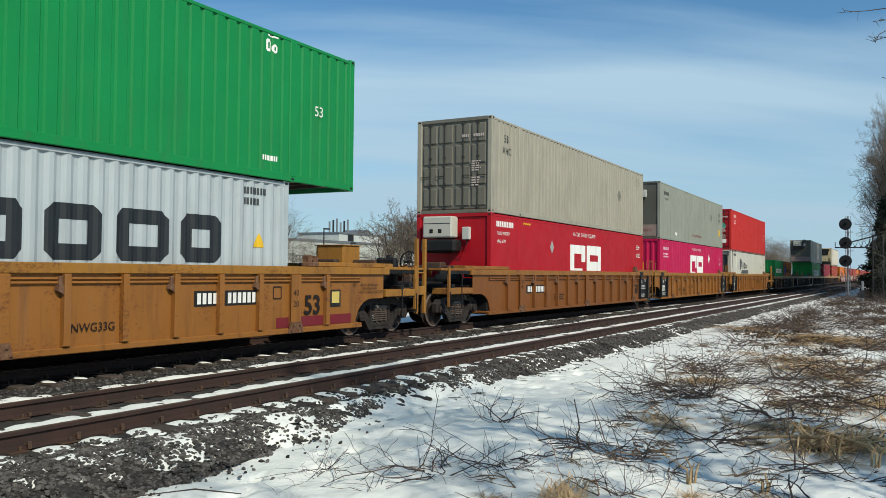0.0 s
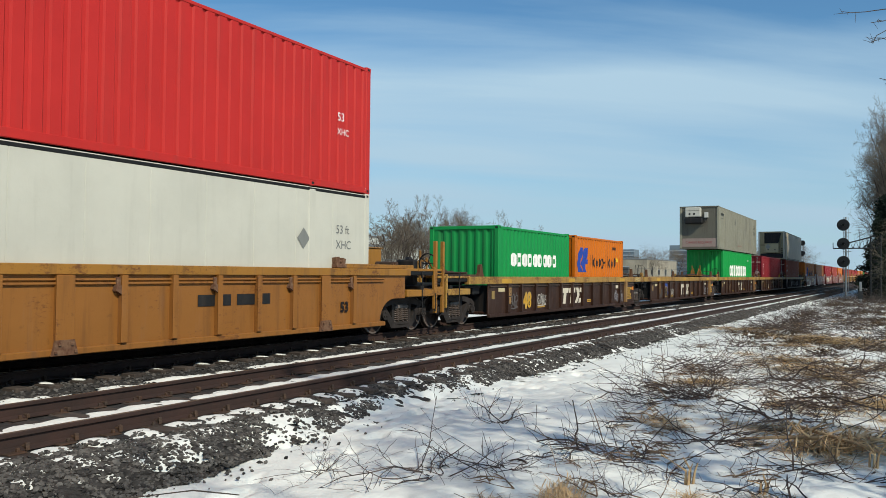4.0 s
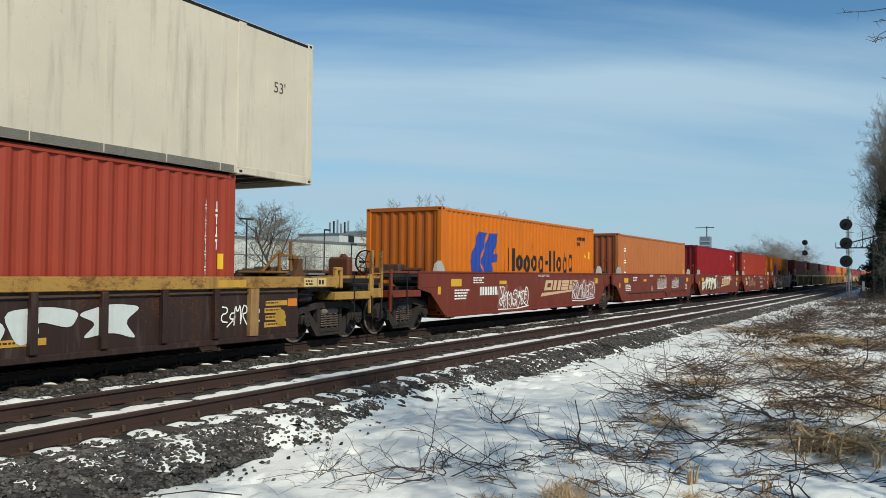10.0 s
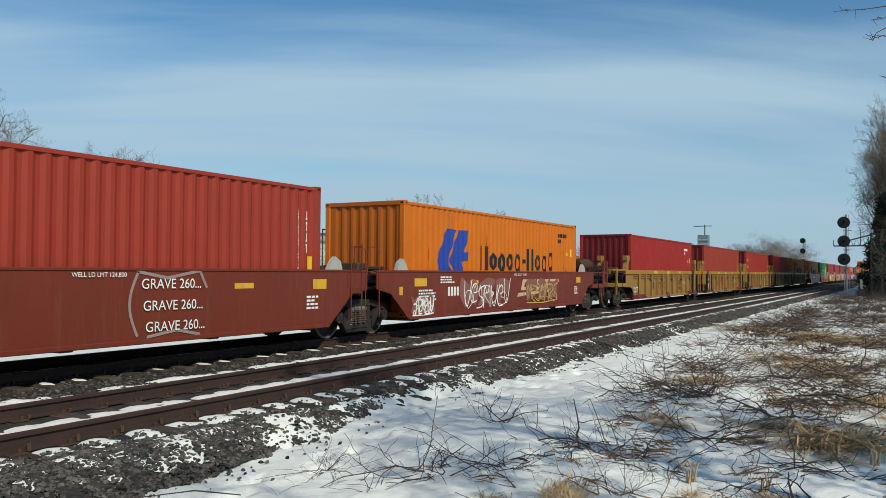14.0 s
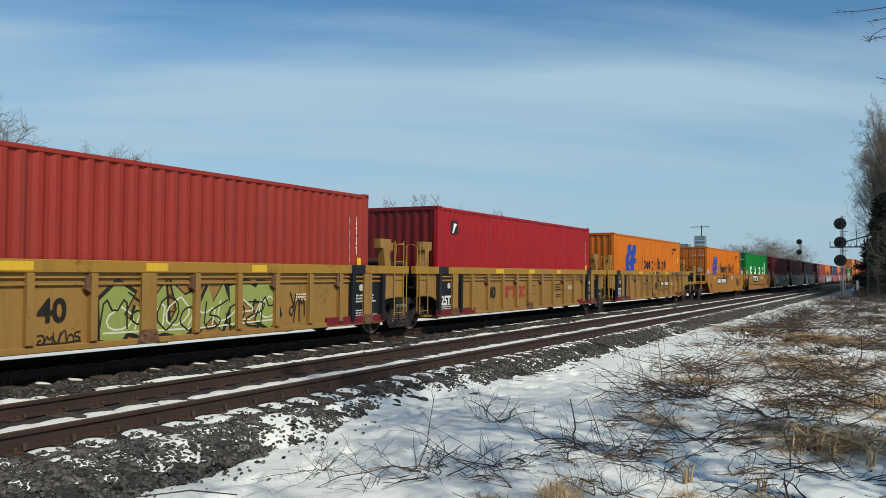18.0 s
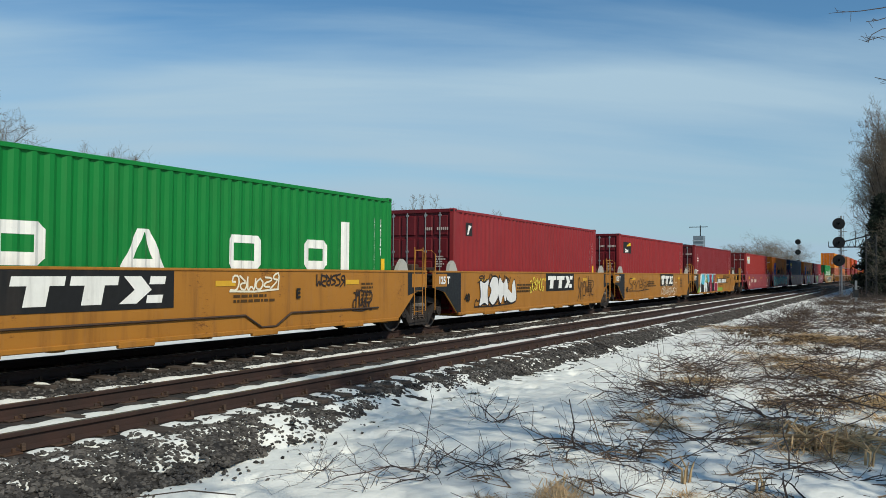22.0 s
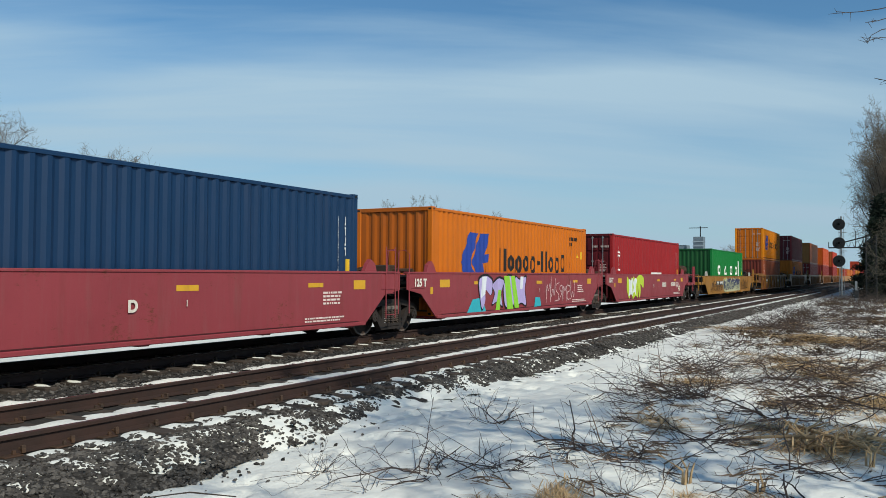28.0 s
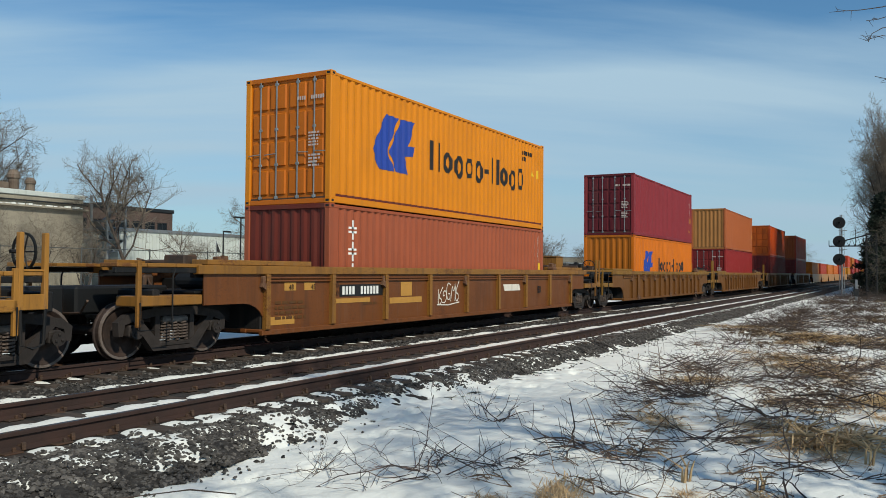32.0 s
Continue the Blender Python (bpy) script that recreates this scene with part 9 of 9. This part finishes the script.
# two low ones by the signal; nine tall, nearly unseen, added to shade the train
for x, y, h, rad, sd_ in [(-1.0, 76, 8.6, 2.4, 1), (0.8, 80, 10.0, 2.8, 2)] + [(5.4 + 0.8 * (k % 2), 83 + 5.5 * k, 25 + 2 * (k % 3), 5.0, 3 + k) for k in range(9)]:
    conifer(x, y, h, rad, sd_)

# a limb that hangs into the picture's upper corner
lb = tagged(new("overhanging_limb"), "bare limb hanging over the verge", "branch")
rl = random.Random(2)
lg = Geo()
for pts_, r0 in (([(0.9, 11.9, 5.0), (0.18, 11.46, 4.84), (-0.14, 11.29, 4.75), (-0.37, 11.16, 4.71), (-0.62, 11.02, 4.69)], 0.014), ([(0.6, 11.7, 4.8), (-0.01, 11.36, 4.66), (-0.18, 11.27, 4.60), (-0.31, 11.2, 4.58)], 0.011),
                 ([(0.6, 11.7, 4.7), (-0.02, 11.36, 4.52), (-0.14, 11.29, 4.49), (-0.25, 11.23, 4.42), (-0.29, 11.21, 4.32)], 0.012), ([(0.5, 11.6, 4.4), (0.0, 11.37, 4.38), (-0.14, 11.3, 4.40), (-0.27, 11.22, 4.36)], 0.01), ([(0.4, 11.6, 3.8), (0.04, 11.42, 3.84), (-0.22, 11.27, 3.9)], 0.008)):
    lg.tube(pts_, r0 * 0.6, 5, 0, 0.004)
    for q in range(5):
        a, b = Vector(pts_[-2]), Vector(pts_[-1])
        o = a.lerp(b, rl.random())
        lg.tube([o, o + Vector((rl.gauss(-0.05, 0.05), rl.gauss(0, 0.04), rl.gauss(0.0, 0.04)))], 0.004, 4, 0, 0.002)
lg.tube([(9.5, 2.5, 5.5), (5.5, 7.5, 5.6), (2.6, 10.5, 5.3), (0.6, 11.7, 4.8)], 0.045, 6, 0, 0.016)
lg.tube([(2.6, 10.5, 5.3), (1.4, 11.3, 5.1), (0.9, 11.9, 5.0)], 0.03, 5, 0, 0.014)
lg.tube([(1.6, 11.1, 5.0), (0.9, 11.5, 4.5), (0.4, 11.6, 3.8)], 0.02, 5, 0, 0.009)
part("twig_spray", lg.mesh("twig_spray", BARK), lb)


def shrub_geo(seed, stems, h, reach, flat, rad=0.006, side=3):
    """A bare shrub of thin bent stems with side twigs, half laid over."""
    r = random.Random(seed)
    g = Geo()
    for k in range(stems):
        a = r.uniform(0, 6.283)
        d = Vector((math.cos(a), math.sin(a), r.uniform(0.05, flat)))
        p = Vector((r.gauss(0, 0.1), r.gauss(0, 0.1), 0.0))
        grow(g, r, p, d, r.uniform(0.4, 1.0) * reach, rad * r.uniform(0.6, 1.3), 2, (0, 0, side), (3, 3, 3, 3), 0.22, -0.05, (0, 0), 0.45, 0.8, rad * 0.42)
    for i, v in enumerate(g.v):
        if v[2] < -0.02:
            g.v[i] = (v[0], v[1], -0.02)
    return g


SHRUBS = [shrub_geo(50 + k, 13 + 3 * (k % 3), 0.5, 1.0 + 0.2 * (k % 4), 0.30, 0.008, 4) for k in range(8)]
STICKS = [shrub_geo(80 + k, 9, 0.2, 1.1, 0.25, 0.009, 3) for k in range(6)]
SM = [g.mesh("stems", TWIG) for g in SHRUBS]
rsb = random.Random(6)
for k, (x, y, s_) in enumerate(((-4.35, 9.2, 0.9), (-3.75, 6.5, 1.0), (-3.25, 6.9, 0.7), (-2.4, 8.0, 0.8), (-1.9, 9.3, 1.0), (-3.1, 11.5, 0.9), (-2.6, 12.6, 1.1), (-4.7, 6.2, 0.5), (-1.2, 7.4, 0.6), (-0.8, 11.0, 1.1), (-6.35, 10.3, 0.45), (-2.0, 6.6, 0.5))):
    sb_ = tagged(new("bare_shrub"), "low bare shrub of thin brown twigs in snow", "shrub", "bare shrubs on the verge")
    sb_.matrix_basis = pose(x, y, ground_z(x, y), 0, 0, rsb.uniform(0, 360)) @ Matrix.Diagonal((s_, s_, s_, 1))
    part("stem", SM[k % 8], sb_)["kind"] = "stuff"


def verge_edge(y):
    """Where the brush begins, going east."""
    return float(np.interp(y, [5, 7, 9, 12, 15, 20, 30, 45, 60], [-2.6, -2.4, -2.5, -3.0, -3.6, -3.8, -4.0, -4.2, -4.2])) + 0.5 * fbm(0, y, 0.4, 3.0)


def scatter(name, label, geos, n, y0, y1, material, lo=0.5, hi=1.1, thin=1.0, gate=-0.1, seed=1, lift=0.0, power=1.0, off=0.0):
    """Many copies of small growth, joined."""
    r = random.Random(seed)
    arrs = [(np.array(g.v), [f for f in g.f]) for g in geos]
    V, F, base = [], [], 0
    made = 0
    while made < n:
        y = y0 + (y1 - y0) * r.random() ** power
        x = verge_edge(y) + off + (9.0 - verge_edge(y)) * r.random() ** 1.25
        if fbm(x, y, 0.35, 8.0 + seed) < gate and r.random() < 0.7 * thin:
            made += 0.2
            continue
        v, f = arrs[r.randrange(len(arrs))]
        a, s_ = r.uniform(0, 6.283), r.uniform(lo, hi)
        c, sn = math.cos(a) * s_, math.sin(a) * s_
        z = ground_z(x, y) + lift
        V.append(np.column_stack((v[:, 0] * c - v[:, 1] * sn + x, v[:, 0] * sn + v[:, 1] * c + y, v[:, 2] * s_ + z)))
        F += [tuple(i + base for i in q) for q in f]
        base += len(v)
        made += 1
    me = bpy.data.meshes.new(name)
    me.from_pydata(np.concatenate(V).tolist(), [], F)
    me.materials.append(material)
    return tagged(new(name, me), label, "brush", kind="stuff")


def straw_geo(seed, n, h, lay):
    """A tuft of dry grass blades, bent over."""
    r = random.Random(seed)
    g = Geo()
    for k in range(n):
        a = r.uniform(0, 6.283)
        d = Vector((math.cos(a) * lay, math.sin(a) * lay, r.uniform(0.3, 1.0)))
        p = Vector((r.gauss(0, 0.12), r.gauss(0, 0.12), 0))
        L_, w = h * r.uniform(0.5, 1.1), r.uniform(0.004, 0.010)
        side = Vector((-math.sin(a), math.cos(a), 0)) * w
        pts = []
        for j in range(4):
            q = p + d.normalized() * L_ * j / 3
            q.z -= lay * L_ * 0.35 * (j / 3) ** 2
            q.z = max(q.z, 0.005)
            pts += [q - side * (1 - j / 3.5), q + side * (1 - j / 3.5)]
        g.add(pts, [(2 * j, 2 * j + 1, 2 * j + 3, 2 * j + 2) for j in range(3)])
    return g


TUFTS = [straw_geo(120 + k, 70, 0.55, 1.4 + 0.9 * (k % 3)) for k in range(6)]
scatter("brush_thicket", "tangled bare brush lying over snow", SHRUBS, 68, 11.0, 34, TWIG, 0.5, 1.15, gate=0.0, seed=1, power=1.1)
scatter("brush_thicket", "tangled bare brush further along the verge", SHRUBS, 225, 22, 75, TWIG, 0.8, 1.6, gate=-0.15, seed=2)
scatter("brush_thicket", "low flattened bare brush between straw and snow", STICKS, 120, 10.5, 19, TWIG, 0.8, 1.6, gate=-0.4, seed=21, off=1.0)
scatter("fallen_twigs", "fallen twigs strewn over the snow", STICKS, 165, 5.5, 30, TWIG, 0.5, 1.2, gate=-0.3, seed=3, off=-0.7)
SHORT = [shrub_geo(200 + k, 7, 0.2, 0.55, 0.18, 0.009, 2) for k in range(6)]
scatter("fallen_twigs", "bleached broken twigs lying on snow", SHORT, 420, 5.6, 30, PALETWIG, 0.5, 1.3, gate=-0.2, seed=9, off=-0.4)
scatter("fallen_twigs", "short dark broken twigs lying on snow", SHORT, 190, 6.0, 34, TWIG, 0.5, 1.4, gate=-0.2, seed=12, off=-0.6)
scatter("dry_grass", "flattened dry straw-coloured grass", TUFTS, 210, 9.5, 44, STRAW, 0.6, 1.3, gate=0.12, seed=4)
scatter("dry_grass", "flattened dry grass further along the verge", TUFTS, 110, 20, 75, STRAWB, 1.0, 2.0, gate=0.0, seed=5)


def leaf_geo(seed, n, reach):
    """A drift of small curled dead leaves and broken bits."""
    r = random.Random(seed)
    g = Geo()
    for k in range(n):
        a, c, t_ = r.uniform(0, 6.283), abs(r.gauss(0, reach)), r.uniform(0, 6.283)
        p = Vector((math.cos(a) * c, math.sin(a) * c * 0.7, r.uniform(0.005, 0.09)))
        u = Vector((math.cos(t_), math.sin(t_), r.uniform(-0.5, 0.6))) * r.uniform(0.012, 0.05)
        v = Vector((-math.sin(t_), math.cos(t_), r.uniform(-0.5, 0.5))) * r.uniform(0.004, 0.014)
        up = Vector((0, 0, r.uniform(0.0, 0.025)))
        g.add([p - u, p - v + up, p + u, p + v + up], [(0, 1, 2), (0, 2, 3)])
    return g


LITTER = mat("dead_leaf_litter", hx("66543f"), 0.85, second=hx("352a22"), scale=5, mix=0.5)
DRIFTS = [leaf_geo(300 + k, 130, 0.28) for k in range(5)]
scatter("leaf_litter", "drifts of brown dead leaves and broken stalks in brush", DRIFTS, 60, 12.0, 36, LITTER, 0.7, 1.7, gate=0.05, seed=15, off=0.3)
scatter("leaf_litter", "brown leaf litter further along the verge", DRIFTS, 80, 24, 75, LITTER, 1.2, 2.4, gate=-0.1, seed=16, off=0.3)
# cut reed stumps and tufts close by
for k, (x, y, s_) in enumerate(((-1.55, 6.95, 0.55), (-0.95, 7.2, 0.5), (-0.85, 9.4, 1.0), (-0.55, 9.0, 0.8), (-2.4, 6.15, 0.7), (-2.9, 5.95, 0.5), (-0.3, 10.5, 1.0))):
    tf = tagged(new("straw_tuft"), "upright tuft of dry straw stalks in snow", "dry grass", "straw tufts by the path")
    tf.matrix_basis = pose(x, y, ground_z(x, y), 0, 0, 40 * k) @ Matrix.Diagonal((s_, s_, s_, 1))
    gs = straw_geo(160 + k, 70, 0.6, 1.3)
    part("stalk", gs.mesh("stalk", STRAW), tf)["kind"] = "stuff"
# split, frayed stubs of cut stalks
for x, y, h_ in ((-1.65, 7.45, 0.26), (-0.62, 9.25, 0.32), (-0.5, 9.6, 0.28), (-0.25, 9.0, 0.3), (-1.03, 7.4, 0.2), (-0.95, 9.7, 0.3), (-0.75, 9.5, 0.24)):
    sbb = tagged(new("stalk_stub"), "split pale stub of a cut stalk in snow", "plant stub", "stalk stubs")
    sbb.location = (x, y, ground_z(x, y) - 0.02)
    rq = random.Random(int(y * 100))
    for j in range(4):
        a = j * 1.7 + x
        e = Vector((0.03 * math.cos(a), 0.03 * math.sin(a), 0))
        part("splinter", Geo().tube([e, e * 1.3 + Vector((0.01, 0, h_ * 0.5)), e * 2.0 + Vector((rq.gauss(0, 0.08), rq.gauss(0, 0.08), h_ * rq.uniform(0.5, 1.05)))], 0.015, 5, 0, 0.006).mesh("splinter", STRAW), sbb)
# thick pale reed canes broken over
for x, y, an, L_ in ((-1.0, 9.9, -35, 1.5), (-0.75, 9.3, 160, 0.9), (-0.3, 9.6, 20, 0.8), (0.3, 9.2, -30, 1.3)):
    cane = tagged(new("reed_cane"), "thick pale broken reed cane lying in brush", "reed", "broken reed canes")
    cane.matrix_basis = pose(x, y, ground_z(x, y) + 0.03, 0, 0, an)
    part("stem", Geo().tube([(0, 0, 0.16), (L_ * 0.5, 0.02, 0.1), (L_, -0.03, 0.0)], 0.022, 7, 0, 0.014).mesh("stem", STRAW), cane)
    part("sheath", Geo().tube([(L_ * 0.1, 0.02, 0.16), (L_ * 0.25, 0.09, 0.26)], 0.014, 5, 0, 0.004).mesh("sheath", STRAW), cane)
# a dead log among the brush
lgx = tagged(new("fallen_branch"), "dark fallen branch lying in brush", "branch")
part("stem", Geo().tube([(-1.3, 12.3, -0.2), (-0.8, 12.1, -0.12), (-0.3, 11.7, -0.18), (0.1, 11.6, -0.2)], 0.012, 7, 0, 0.008).mesh("stem", BARK), lgx)
lgy = tagged(new("fallen_branch"), "thin bare branch lying on snow by the ballast", "branch")
part("stem", Geo().tube([(-5.35, 4.3, -0.3), (-4.9, 4.75, -0.26), (-4.6, 4.95, -0.30)], 0.009, 6, 0, 0.005).mesh("stem", BARK), lgy)
# flattened straw mats in the brush
rm_ = random.Random(14)
for x, y, s_ in ((-0.85, 9.5, 1.2), (-0.45, 9.9, 1.1), (-1.9, 17.0, 1.8), (-1.6, 24.5, 3.2), (-2.6, 25.5, 2.6), (-4.3, 28.5, 2.4), (-2.2, 19.0, 2.0), (-1.3, 16.0, 1.8), (-0.7, 9.7, 1.6), (-2.9, 14.2, 1.5), (-0.2, 13.0, 1.9), (-2.4, 6.3, 0.8), (-3.4, 32.0, 3.0)):
    mt = tagged(new("straw_mat"), "flattened mat of dry straw on snow", "dry grass", "straw mats in the brush")
    mt.matrix_basis = pose(x, y, ground_z(x, y) + 0.02, 0, 0, rm_.uniform(0, 360)) @ Matrix.Diagonal((s_ * 0.8, s_ * 0.5, s_ * 0.4, 1))
    gs = Geo()
    for q in range(210):
        a = rm_.gauss(0.0, 0.8)
        px, py = rm_.gauss(0, 0.28), rm_.gauss(0, 0.25)
        L_, w_ = rm_.uniform(0.12, 0.5), rm_.uniform(0.003, 0.012)
        dx, dy = math.cos(a), math.sin(a)
        z0, z1 = rm_.uniform(0.0, 0.08), rm_.uniform(0.0, 0.34 if y < 12 else 0.14)
        gs.add([(px - dy * w_, py + dx * w_, z0), (px + dy * w_, py - dx * w_, z0 + 0.004), (px + dx * L_ + dy * w_, py + dy * L_ - dx * w_, z1), (px + dx * L_ - dy * w_, py + dy * L_ + dx * w_, z1 + 0.004)], [(0, 1, 2, 3)])
    part("mat", gs.mesh("mat", STRAW if y < 12 else STRAWB), mt)["kind"] = "stuff"


# ---- what moves ----
def motions():
    """The train rolls past; the wheelsets turn while they are near."""
    times = [0, 1, 2, 3, 4, 5, 6, 8, 12, 16, 20, 24, 28, 32]
    for ob, s, x, z in MOVERS:
        walk(ob, [(t, pose(x, s - along(t), z)) for t in times])
    for ob, y, s in WHEELS:
        near = [k for k in range(0, 32 * FPS + 1) if 1.0 < s + y - along(k / FPS) < 34.0]
        if not near:
            continue
        ks = sorted({0, 32 * FPS, *near})
        rows = []
        for k in ks:
            kk = min(max(k, near[0]), near[-1])
            rows.append((k / FPS, pose(0, y, 0.457, math.degrees((along(kk / FPS) - along(near[0] / FPS)) / 0.457), 0, 0)))
        walk(ob, rows)


motions()
